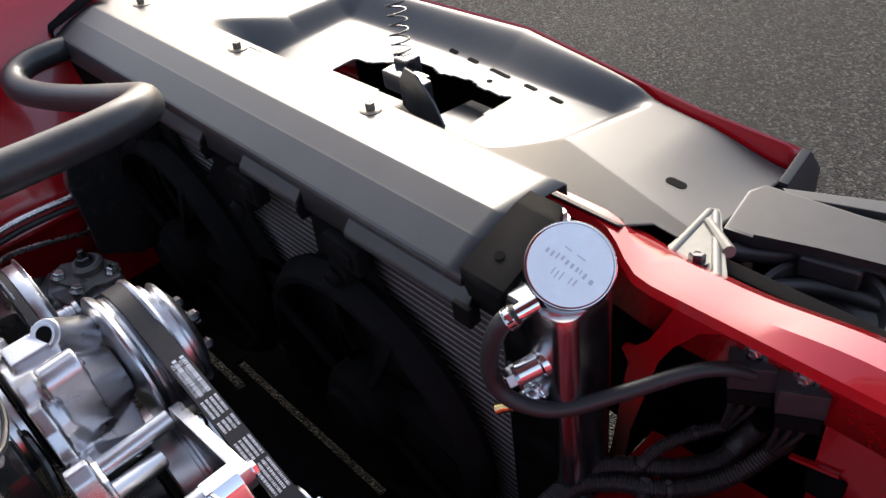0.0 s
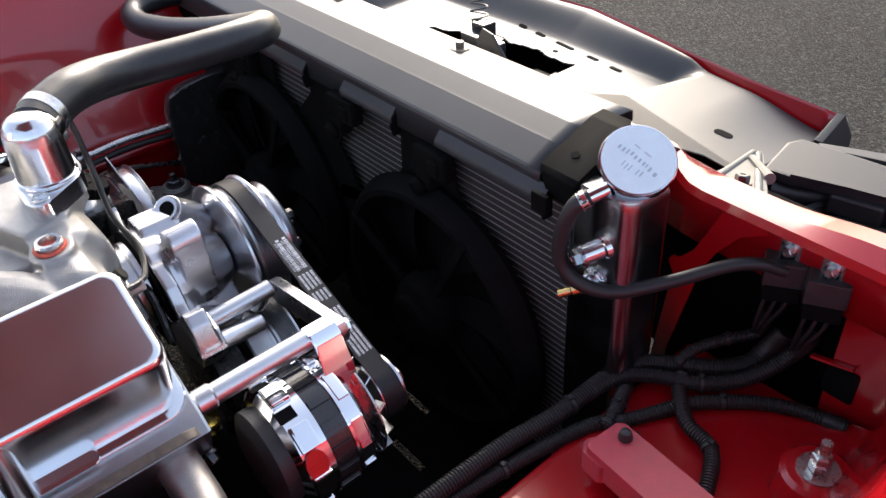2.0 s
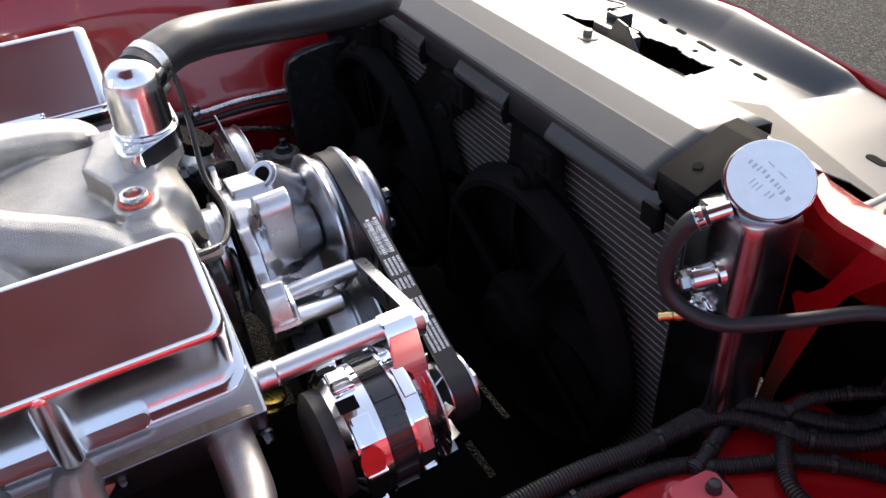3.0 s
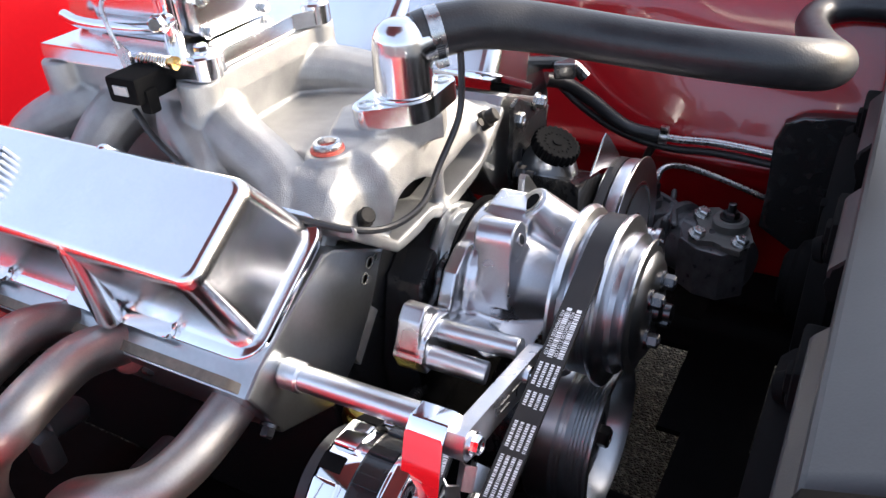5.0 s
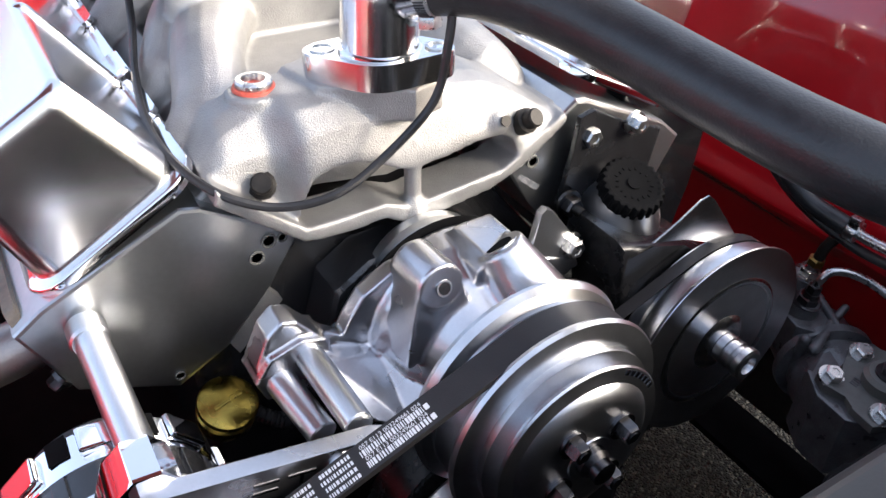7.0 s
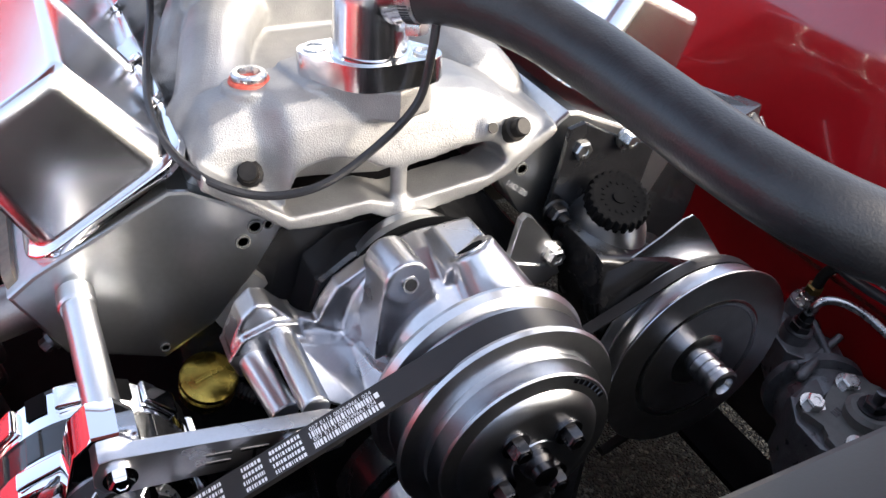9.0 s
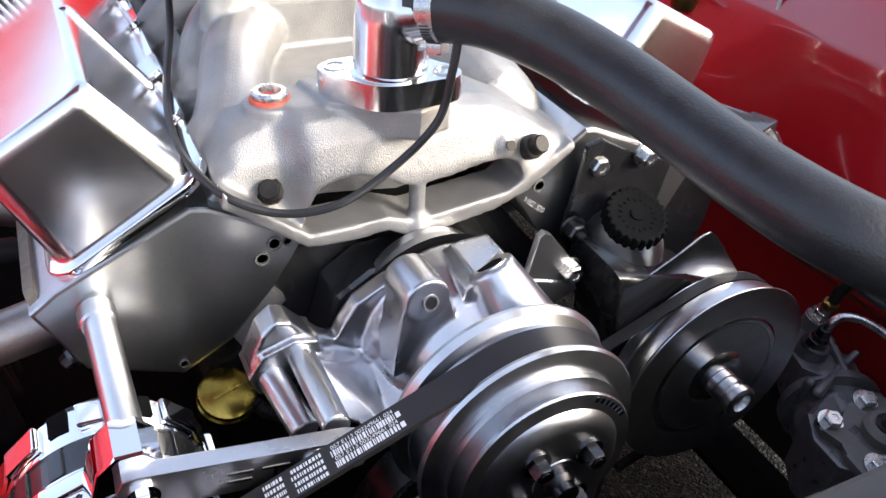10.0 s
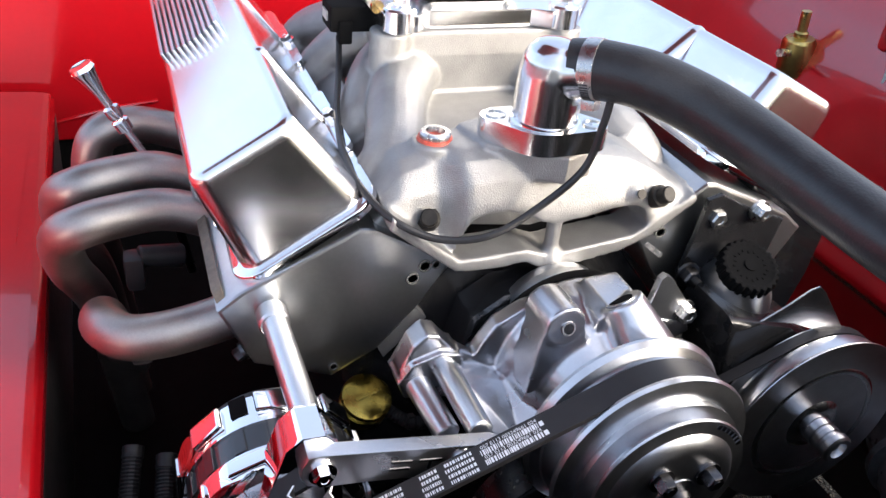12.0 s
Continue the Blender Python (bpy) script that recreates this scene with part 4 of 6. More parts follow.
# valley flange and crossover, from front to back
prism(bm, [(-0.150, 0.002), (-0.087, -0.048), (-0.050, -0.050), (-0.020, -0.047), (0.004, -0.060), (0.040, -0.055), (0.078, -0.049), (0.110, -0.036), (0.152, -0.004), (0.150, 0.006), (0.108, -0.022), (0.09, -0.033), (0.004, -0.043), (-0.02, -0.034), (-0.06, -0.036), (-0.085, -0.036), (-0.148, 0.014)], (0, 0.030, 0), X, Z, 0.044, 0.0)
top_line = [(-0.150, 0.016), (-0.132, 0.040), (-0.110, 0.050), (-0.085, 0.056), (0.0, 0.058), (0.076, 0.046), (0.110, 0.030), (0.135, 0.012), (0.155, 0.002)]
lip_line = [(-0.150, 0.004), (-0.142, -0.004), (-0.090, -0.034), (-0.083, -0.010), (-0.076, 0.003), (-0.060, 0.008), (-0.046, 0.008), (-0.025, 0.002), (-0.007, -0.008), (0.005, -0.010), (0.033, -0.008), (0.060, -0.002), (0.085, 0.000), (0.100, -0.008), (0.106, -0.024), (0.112, -0.026), (0.148, -0.004), (0.155, -0.002)]
rings = []
for k in range(77):
    x = -0.150 + 0.004 * k
    zu, zt = along(top_line, x), along(lip_line, x)
    zu = max(zu, zt + 0.010)
    h = zu - zt
    back = 0.016 * smooth01(-0.080, -0.102, x)
    rings.append([(x, 0.060, zt), (x, 0.060, zu), (x, 0.020 + back, zu), (x, 0.006 + back, zu - h * 0.12), (x, -0.006 + back, zu - h * 0.42), (x, -0.012 + back, zt + h * 0.18), (x, -0.013 + back * 0.6, zt)])
loft(bm, rings)
cyl(bm, (0.008, -0.006, -0.048), (0.008, -0.004, 0.012), 0.0070, seg=20)
cyl(bm, (0.008, -0.006, -0.050), (0.008, -0.006, -0.036), 0.013, 0.007, 20)
# fill neck, thermostat pedestal, lugs
cyl(bm, (-0.096, 0.041, -0.010), (-0.095, 0.045, 0.053), 0.0245, 0.0215, 36)
prism(bm, [(-0.070, 0.060), (-0.060, 0.015), (0.0, -0.022), (0.030, -0.010), (0.045, 0.02), (0.03, 0.06), (-0.02, 0.08)], (0, 0, 0.034), X, Y, 0.027, 0.0)
capsule(bm, (0.084, -0.006, 0.010), (0.085, 0.012, 0.024), 0.0115)
capsule(bm, (-0.110, 0.026, -0.010), (-0.112, 0.034, 0.008), 0.016)
capsule(bm, (0.110, 0.018, -0.008), (0.112, 0.032, 0.010), 0.016)
# valley floor between the crossover and the plenum
loft(bm, [[(x, y, z) for x, z in ((-0.13, -0.020), (-0.075, 0.034), (0.075, 0.034), (0.13, -0.020))] for y in (0.050, 0.220)])
# plenum under the carburettor and runners
loft(bm, [[(x * k, 0.285 + (y - 0.285) * k2, z) for x, y in ((-0.095, 0.178), (0.095, 0.178), (0.095, 0.395), (-0.095, 0.395))] for z, k, k2 in ((-0.03, 0.75, 0.85), (0.035, 0.80, 0.9), (0.078, 1.0, 1.0), (0.102, 1.0, 1.0))])
for sgn in (-1, 1):
    for y0, y1 in ((0.225, 0.078), (0.26, 0.175), (0.31, 0.33), (0.34, 0.43)):
        pts = spline([(0.05 * sgn, y0, 0.058), (0.092 * sgn, y0 * 0.55 + y1 * 0.45, 0.047), (0.122 * sgn, y1, 0.020), (0.150 * sgn, y1, -0.014)], 5)
        sweep(bm, pts, lambda i: 0.031 - 0.0003 * i, 16)
    box(bm, (0.132 * sgn, 0.24, -0.004), (0.05, 0.44, 0.022), Matrix.Rotation(radians(42 * sgn), 3, "Y"))
for x, y in ((-0.093, 0.190), (0.093, 0.190), (-0.093, 0.385), (0.093, 0.385)):
    cyl(bm, (x, y, 0.02), (x, y, 0.102), 0.021)
part("casting", bm, CAST, intake, blend=0.0022, soften=3)
bm = B()
prism(bm, [(-0.080, -0.034), (-0.070, -0.012), (-0.054, 0.006), (-0.036, 0.009), (0.086, 0.007), (0.098, -0.002), (0.100, -0.018), (0.09, -0.028), (0.01, -0.044), (-0.05, -0.036)], (0, 0.046, 0), X, Z, 0.004, 0.0)
part("shadow_recess", bm, CAST, intake, "rough recess behind the crossover")
for x, y, z, d in ((-0.109, 0.0085, -0.004, (-0.25, -0.75, 0.6)), (0.1095, -0.014, 0.008, (0.15, -0.8, 0.58))):
    bm = B()
    dd = Vector(d).normalized()
    p = Vector((x, y, z)) + dd * (0.005 if x < 0 else 0.0)
    lathe(bm, [(0.0105, -0.010), (0.0105, 0.001), (0.0080, 0.002), (0.0080, 0.0105), (0.0068, 0.0118), (0.0015, 0.0118)], p, dd, 12)
    part("bolt", bm, OXIDE, intake, "black twelve-point bolt")
bm = B()
lathe(bm, [(0.0045, 0.0), (0.0045, 0.0012), (0.003, 0.0012)], (0.0848, -0.0175, 0.0145), (0.0, -0.85, 0.5), 16)
part("lug_hole", bm, OXIDE, intake)
bm = B()
lathe(bm, [(0.0150, 0.0), (0.0162, 0.002), (0.0152, 0.0042), (0.012, 0.0045)], (-0.095, 0.045, 0.052), Z, 28)
part("seal_ring", bm, RING_RED, intake, "red sealing ring")
bm = B()
lathe(bm, [(0.0132, 0.0), (0.0136, 0.005), (0.0122, 0.0068), (0.0088, 0.0070), (0.0078, 0.001), (0.001, 0.001)], (-0.095, 0.045, 0.0548), Z, 28)
part("plug", bm, STEEL, intake, "steel plug with a square socket")

# ---- thermostat housing ----
stat = thing("thermostat_housing", (-0.01, 0.005, 0.065), "polished water neck with a thick two-bolt flange", "water neck")
fl_d = Vector((0.080, -0.045, 0.004)).normalized()
fl_c = Vector((-0.012, 0.010, 0.062))
fl_v = Vector((0, 0, 1)).cross(fl_d).normalized()
outl = []
for cx, rr, a0, a1 in ((0.041, 0.0135, -62, 62), (0.0, 0.0330, 62, 118), (-0.041, 0.0135, 118, 242), (0.0, 0.0330, 242, 298)):
    outl += [(cx + rr * math.cos(radians(a0 + (a1 - a0) * k / 8)), rr * math.sin(radians(a0 + (a1 - a0) * k / 8))) for k in range(9)]
bm = B()
prism(bm, outl, fl_c, fl_d, fl_v, 0.020, 0.0018)
part("flange", bm, NECK_AL, stat)
for sg in (-1, 1):
    bm = B()
    p = fl_c + fl_d * 0.041 * sg + Z * 0.020
    lathe(bm, [(0.0092, 0.0), (0.0092, 0.0012), (0.0070, 0.0012), (0.0062, -0.006), (0.002, -0.006)], p, Z, 24)
    part("socket_bolt", bm, STEEL, stat, "recessed socket bolt")
bm = B()
neck = fl_c + Z * 0.016
lathe(bm, [(0.0285, 0.0), (0.0285, 0.006), (0.0278, 0.030), (0.0272, 0.046), (0.0255, 0.058), (0.0215, 0.066), (0.0150, 0.0715), (0.0060, 0.0735), (0.0005, 0.0738)], neck, Z, 40)
cyl(bm, neck + Vector((0.0, 0.0, 0.046)), Vector((0.016, -0.016, 0.1335)), 0.0250, 0.0222, 36)
part("elbow", bm, NECK_AL, stat, "polished elbow with a side outlet", blend=0.0016)
bm = B()
lathe(bm, [(0.0285, 0.0), (0.0302, 0.0012), (0.0302, 0.0030), (0.0280, 0.0045)], fl_c + Z * 0.0195, Z, 40)
part("collar", bm, POLISHED, stat)

# ---- upper radiator hose ----
hose = thing("radiator_hose", (0.15, -0.2, 0.09), "matte black moulded rubber radiator hose", "hose")
hp = [(0.000, 0.000, 0.1300), (0.010, -0.009, 0.1325), (0.022, -0.024, 0.135), (0.040, -0.048, 0.136), (0.068, -0.084, 0.128), (0.086, -0.130, 0.119), (0.092, -0.190, 0.113), (0.094, -0.240, 0.110), (0.100, -0.279, 0.107), (0.114, -0.309, 0.102), (0.142, -0.330, 0.093), (0.195, -0.338, 0.077), (0.27, -0.333, 0.056), (0.36, -0.318, 0.034), (0.44, -0.300, 0.020), (0.505, -0.286, 0.016), (0.548, -0.294, 0.020), (0.568, -0.325, 0.024), (0.572, -0.365, 0.024), (0.575, -0.40, 0.020)]
bm = B()
hs = even(spline(hp, 8), 0.006)
sweep(bm, hs, lambda i: 0.0238 - 0.0010 * smooth01(3, 8, i) + 0.0005 * math.sin(i * 0.11) - 0.0035 * smooth01(60, 80, i), 32)
part("hose", bm, RUBBER, hose, angle=60)
cd = (hs[4] - hs[2]).normalized()
bm = B()
lathe(bm, [(0.0236, -0.0065), (0.0246, -0.0062), (0.0246, 0.0062), (0.0236, 0.0065)], hs[3], cd, 40, cap=False)
clamp = part("hose_clamp", bm, STEEL, hose, "stainless worm-drive hose clamp")
cu2, cv2, ca2 = basis(cd)
for k in range(14):
    a = 0.25 + k * 0.10
    bm = B()
    d = cu2 * math.cos(a) + cv2 * math.sin(a)
    t = ca2.cross(d)
    box(bm, hs[3] + d * 0.0248, (0.0011, 0.0072, 0.0008), Matrix((t, ca2, d)).transposed())
    part("band_slot", bm, DARK_STEEL, clamp)
bm = B()
d = (Vector((0.1, -0.35, -0.9)) - ca2 * Vector((0.1, -0.35, -0.9)).dot(ca2)).normalized()
t = ca2.cross(d)
box(bm, hs[3] + d * 0.028, (0.016, 0.012, 0.009), Matrix((t, ca2, d)).transposed(), 0.002)
hexbolt(bm, hs[3] + d * 0.028 + t * 0.008, t, 0.008, 0.006, False)
part("screw", bm, STEEL, clamp)

# ---- carburettor ----
carb = thing("carburettor", (0, 0.225, 0.125), "polished four-barrel carburettor with a round air horn", "carburettor")
bm = B()
prism(bm, [(-0.105, 0.118), (-0.072, 0.112), (-0.055, 0.128), (0.055, 0.128), (0.072, 0.112), (0.105, 0.118), (0.105, 0.335), (-0.105, 0.335)], (0, 0, 0.123), X, Y, 0.018, 0.003)
part("base_plate", bm, NECK_AL, carb)
bm = B()
box(bm, (0, 0.245, 0.165), (0.125, 0.10, 0.05), bev=0.008)
part("body", bm, NECK_AL, carb)
bm = B()
prism(bm, rounded(0.105, 0.046, 0.010), (0.0, 0.196, 0.166), X, Z, 0.040, 0.004)
part("float_bowl", bm, NECK_AL, carb, "polished front float bowl")
bm = B()
prism(bm, rounded(0.105, 0.046, 0.010), (0.0, 0.342, 0.166), X, Z, 0.040, 0.004)
part("float_bowl", bm, NECK_AL, carb, "polished rear float bowl")
for x, z in ((-0.042, 0.182), (0.042, 0.182), (-0.042, 0.150), (0.042, 0.150)):
    bm = B()
    hexbolt(bm, (x, 0.157, z), FRONT, 0.010, 0.006)
    part("bowl_bolt", bm, STEEL, carb, "small bowl bolt")
bm = B()
cyl(bm, (-0.066, 0.178, 0.126), (-0.066, 0.178, 0.196), 0.0105, 0.0095, 24, 0.001)
hexbolt(bm, (-0.066, 0.178, 0.196), Z, 0.016, 0.010, True, 0.006)
part("fuel_inlet", bm, POLISHED, carb, "chrome fuel inlet with a hexagon cap")
bm = B()
cyl(bm, (-0.066, 0.178, 0.168), (-0.098, 0.165, 0.172), 0.0080, 0.0070, 20, 0.001)
hexbolt(bm, (-0.084, 0.1706, 0.170), (-0.92, -0.37, 0.1), 0.017, 0.010, False)
part("fuel_union", bm, POLISHED, carb, "chrome fuel union")
bm = B()
prism(bm, [(-0.006, -0.020), (0.006, -0.020), (0.009, 0.0), (0.014, 0.010), (0.005, 0.015), (-0.006, 0.006)], (-0.108, 0.205, 0.140), Y, Z, 0.0025, 0.0005)
part("throttle_lever", bm, STEEL, carb, "zinc throttle lever plate")
bm = B()
coil = [Vector((-0.104, 0.150 + 0.00042 * k, 0.140)) + Vector((math.cos(k * 0.75), 0, math.sin(k * 0.75))) * 0.0055 for k in range(90)]
sweep(bm, coil, 0.0010, 6)
part("idle_spring", bm, STEEL, carb, "fine coil spring on the idle screw")
bm = B()
cyl(bm, (-0.104, 0.140, 0.140), (-0.104, 0.192, 0.140), 0.0030, seg=12)
lathe(bm, [(0.0065, 0.0), (0.0065, 0.005), (0.002, 0.005)], (-0.104, 0.146, 0.140), FRONT, 16)
part("idle_screw", bm, BRASS, carb, "brass idle screw")
bm = B()
sweep(bm, spline([(-0.112, 0.205, 0.150), (-0.110, 0.215, 0.172), (-0.094, 0.235, 0.186), (-0.070, 0.245, 0.192)], 5), 0.0022, 8)
part("link_rod", bm, STEEL, carb, "bent steel link rod")
bm = B()
lathe(bm, [(0.075, 0.0), (0.075, 0.012), (0.066, 0.016), (0.066, 0.030), (0.0685, 0.033), (0.0685, 0.036), (0.060, 0.036), (0.052, 0.020), (0.046, 0.0)], (-0.01, 0.225, 0.188), Z, 56, cap=False)
part("air_horn", bm, NECK_AL, carb, "polished air horn ring")
for x, y in ((-0.088, 0.122), (0.088, 0.122)):
    bm = B()
    cyl(bm, (x, y, 0.122), (x, y, 0.146), 0.016, bev=0.002)
    hexbolt(bm, (x, y, 0.146), Z, 0.012, 0.007)
    part("mount_bolt", bm, NECK_AL, carb, "mounting lug with nut")
bm = B()
sweep(bm, spline([(-0.072, 0.180, 0.160), (-0.080, 0.225, 0.158), (-0.080, 0.29, 0.158), (-0.070, 0.33, 0.160)], 6), 0.0060, 14)
part("transfer_pipe", bm, NECK_AL, carb, "polished fuel transfer pipe")
bm = B()
box(bm, (-0.122, 0.174, 0.124), (0.050, 0.040, 0.026), bev=0.004)
box(bm, (-0.132, 0.158, 0.112), (0.014, 0.014, 0.024), bev=0.003)
part("connector", bm, DARK, carb, "black electrical connector")
bm = B()
box(bm, (-0.1475, 0.174, 0.125), (0.002, 0.018, 0.009))
part("connector_tag", bm, LIGHT_STEEL, carb)
# the carburettor sits on the plenum, behind the valley floor
carb.location += Vector((0, 0.06, -0.02))

# ---- sensor cable over the intake ----
bm = B()
sweep(bm, spline([(0.020, -0.034, 0.118), (0.016, -0.036, 0.095), (0.006, -0.036, 0.056), (-0.030, -0.031, 0.019), (-0.072, -0.036, 0.002), (-0.112, -0.026, -0.002), (-0.146, -0.009, 0.010), (-0.164, 0.030, 0.022), (-0.165, 0.085, 0.026), (-0.154, 0.155, 0.034), (-0.138, 0.215, 0.052), (-0.131, 0.244, 0.078)], 8), 0.0033, 10)
single("sensor_cable", bm, RUBBER, "thin black cable looped across the intake manifold", "cable")

# ---- water pump and pulleys ----
WX, WZ = 0.012, -0.117
pump = thing("water_pump", (WX, -0.10, -0.12), "polished aluminium water pump with two bosses", "water pump")
bm = B()
lathe(bm, [(0.070, 0.0), (0.075, 0.006), (0.073, 0.026), (0.064, 0.056), (0.054, 0.070), (0.040, 0.090), (0.030, 0.104)], (WX, -0.046, WZ), FRONT, 40)
# front boss and its saddle
cyl(bm, (-0.0315, -0.074, -0.044), (-0.0305, -0.1135, -0.0425), 0.0185, 0.0180, 28)
prism(bm, [(-0.056, -0.110), (-0.0490, -0.044), (-0.0130, -0.043), (0.004, -0.100)], (0, -0.078, 0), X, Z, 0.0345)
prism(bm, [(-0.084, -0.104), (-0.078, -0.090), (-0.066, -0.072), (-0.041, -0.058), (-0.015, -0.054), (0.015, -0.052), (0.055, -0.054), (0.069, -0.068), (0.084, -0.097), (0.088, -0.13), (0.05, -0.18), (-0.05, -0.18)], (0, -0.048, 0), X, Z, 0.016)
prism(bm, [(-0.002, -0.085), (0.003, -0.046), (0.012, -0.036), (0.044, -0.034), (0.054, -0.054), (0.060, -0.095)], (0, -0.060, 0), X, Z, 0.048)
# heater port tower
port_n = Vector((-0.287, 0.554, 0.782)).normalized()
port_c = Vector((0.024, -0.102, -0.0325))
cyl(bm, port_c - port_n * 0.052 + Vector((0.006, 0, -0.006)), port_c, 0.030, 0.0185)
prism(bm, [(0.004, -0.100), (0.010, -0.058), (0.030, -0.046), (0.050, -0.048), (0.064, -0.066), (0.074, -0.100)], (0, -0.058, 0), X, Z, 0.046)
prism(bm, [(-0.030, -0.090), (-0.022, -0.062), (0.03, -0.056), (0.06, -0.09)], (0, -0.050, 0), X, Z, 0.034)
prism(bm, [(-0.014, -0.110), (0.002, -0.068), (0.040, -0.056), (0.052, -0.070), (0.050, -0.11)], (0, -0.100, 0), X, Z, 0.016)
# arm sweeping to the posts, with a web below it
prism(bm, [(-0.010, -0.080), (-0.030, -0.100), (-0.050, -0.116), (-0.068, -0.118), (-0.092, -0.103), (-0.110, -0.083), (-0.119, -0.072), (-0.130, -0.069), (-0.141, -0.079), (-0.152, -0.104), (-0.151, -0.124), (-0.138, -0.134), (-0.110, -0.142), (-0.070, -0.160), (0.0, -0.16)], (0, -0.042, 0), X, Z, 0.024)
loft(bm, [[(x, y, z) for y, z in q] for x, q in ((-0.106, ((-0.05, -0.100), (-0.080, -0.102), (-0.112, -0.130), (-0.05, -0.136))), (-0.062, ((-0.05, -0.122), (-0.080, -0.120), (-0.136, -0.148), (-0.05, -0.158))), (0.0, ((-0.05, -0.085), (-0.098, -0.084), (-0.146, -0.130), (-0.05, -0.150))))])
prism(bm, [(-0.108, -0.108), (-0.086, -0.124), (-0.062, -0.130), (-0.035, -0.112), (0.0, -0.086), (0.0, -0.180), (-0.050, -0.172), (-0.078, -0.158), (-0.104, -0.134)], (0, -0.066, 0), X, Z, 0.020)
prism(bm, [(-0.155, -0.112), (-0.143, -0.094), (-0.118, -0.086), (-0.100, -0.091), (-0.094, -0.116), (-0.120, -0.134), (-0.148, -0.130)], (0, -0.040, 0), X, Z, 0.032)
prism(bm, [(-0.100, -0.090), (-0.070, -0.112), (-0.035, -0.095), (-0.030, -0.060), (-0.010, -0.060), (-0.010, -0.15), (-0.100, -0.125)], (0, -0.052, 0), X, Z, 0.012)
prism(bm, [(0.050, -0.062), (0.072, -0.078), (0.095, -0.092), (0.120, -0.100), (0.138, -0.106), (0.142, -0.116), (0.130, -0.122), (0.100, -0.124), (0.05, -0.14)], (0, -0.050, 0), X, Z, 0.016)
part("casting", bm, SATIN_AL, pump, blend=0.0017, soften=3)
for p, d, r0 in (((-0.0295, -0.1150, -0.0425), (0.05, -0.95, 0.30), 0.0050), (port_c, port_n, 0.0115)):
    bm = B()
    p = Vector(p)
    lathe(bm, [(r0 * 1.25, -0.001), (r0 * 1.25, 0.0006), (r0, 0.0006), (r0 * 0.96, -0.0002), (r0 * 0.80, -0.0002)], p, d, 24)
    part("threaded_hole", bm, SATIN_AL, pump, "threaded hole")
    # the bore's shade is a dark disc over the hole
    bm = B()
    lathe(bm, [(r0 * 0.9, 0.0002), (r0 * 0.9, 0.0009), (0.0005, 0.0009)], p, d, 24)
    part("bore", bm, DARK if r0 > 0.008 else DARK_STEEL, pump, "dark disc for the shade inside the threaded hole")
bm = B()
lathe(bm, [(0.0775, 0.0), (0.0775, 0.0016)], (WX, -0.0445, WZ), FRONT, 48)
part("gasket", bm, DARK, pump, "thin black gasket edge")
bm = B()
lathe(bm, [(0.052, 0.0), (0.055, 0.004), (0.055, 0.012), (0.050, 0.014), (0.050, 0.022), (0.055, 0.024), (0.055, 0.030)], (WX, -0.012, -0.105), FRONT, 40)
part("rear_flange", bm, MACHINED, pump)
# bracket posts and boss arm
for p0, p1, r in (((-0.138, -0.060, -0.116), (-0.128, -0.124, -0.126), 0.0115), ((-0.1135, -0.070, -0.103), (-0.1135, -0.151, -0.099), 0.0108)):
    bm = B()
    cyl(bm, p0, p1, r, r * 0.95, 28, 0.001)
    part("post", bm, MACHINED, pump, "turned aluminium spacer post")

wp = thing("water_pump_pulley", (WX, -0.19, WZ), "polished steel water pump pulley with belt grooves", "pulley")
bm = B()
lathe(bm, [(0.030, 0.0), (0.084, 0.002), (0.089, 0.004), (0.0895, 0.007), (0.0865, 0.012), (0.0800, 0.016), (0.0800, 0.019)], (WX, -0.152, WZ), FRONT, 72)
part("rear_flange", bm, PULLEY, wp, angle=25)
bm = B()
lathe(bm, [(0.079, 0.0)] + [(0.079 - 0.003 * (k % 2), 0.0035 * k * 0.5) for k in range(1, 13)] + [(0.080, 0.023), (0.0855, 0.026), (0.087, 0.029), (0.0855, 0.032), (0.078, 0.034), (0.0705, 0.036)], (WX, -0.171, WZ), FRONT, 72)
part("groove_drum", bm, PULLEY, wp, angle=25)
bm = B()
lathe(bm, [(0.070, 0.0), (0.0705, 0.008), (0.064, 0.010), (0.060, 0.0125), (0.0605, 0.0150), (0.066, 0.0175), (0.0675, 0.0190), (0.0665, 0.0205), (0.060, 0.0215), (0.0555, 0.0220), (0.053, 0.0250), (0.048, 0.0285), (0.042, 0.0300), (0.018, 0.0300), (0.0175, 0.0310)], (WX, -0.205, WZ), FRONT, 72)
part("nose", bm, PULLEY, wp, angle=25)
bm = B()
lathe(bm, [(0.012, 0.0), (0.012, 0.006), (0.009, 0.010), (0.009, 0.016), (0.005, 0.018)], (WX, -0.235, WZ), FRONT, 24)
part("shaft_end", bm, DARK_STEEL, wp, "dark shaft end")
for k in range(4):
    a = radians(38 + 90 * k)
    bm = B()
    hexbolt(bm, (WX + 0.030 * math.cos(a), -0.235, WZ + 0.030 * math.sin(a)), FRONT, 0.0135, 0.010, True, 0.001)
    part("bolt", bm, DARK_STEEL, wp, "dark hexagon bolt")
bm = B()
for k in range(7):
    a = radians(62 - 5 * k)
    d = Vector((math.cos(a), 0, math.sin(a)))
    t = Vector((-math.sin(a), 0, math.cos(a)))
    box(bm, Vector((WX, -0.2262, WZ)) + d * 0.0630, (0.0035, 0.0012, 0.004), Matrix((t, Y, d)).transposed())
part("stamping", bm, DARK_STEEL, wp, "stamped marks that cannot be read")

CX, CZ = 0.010, -0.305
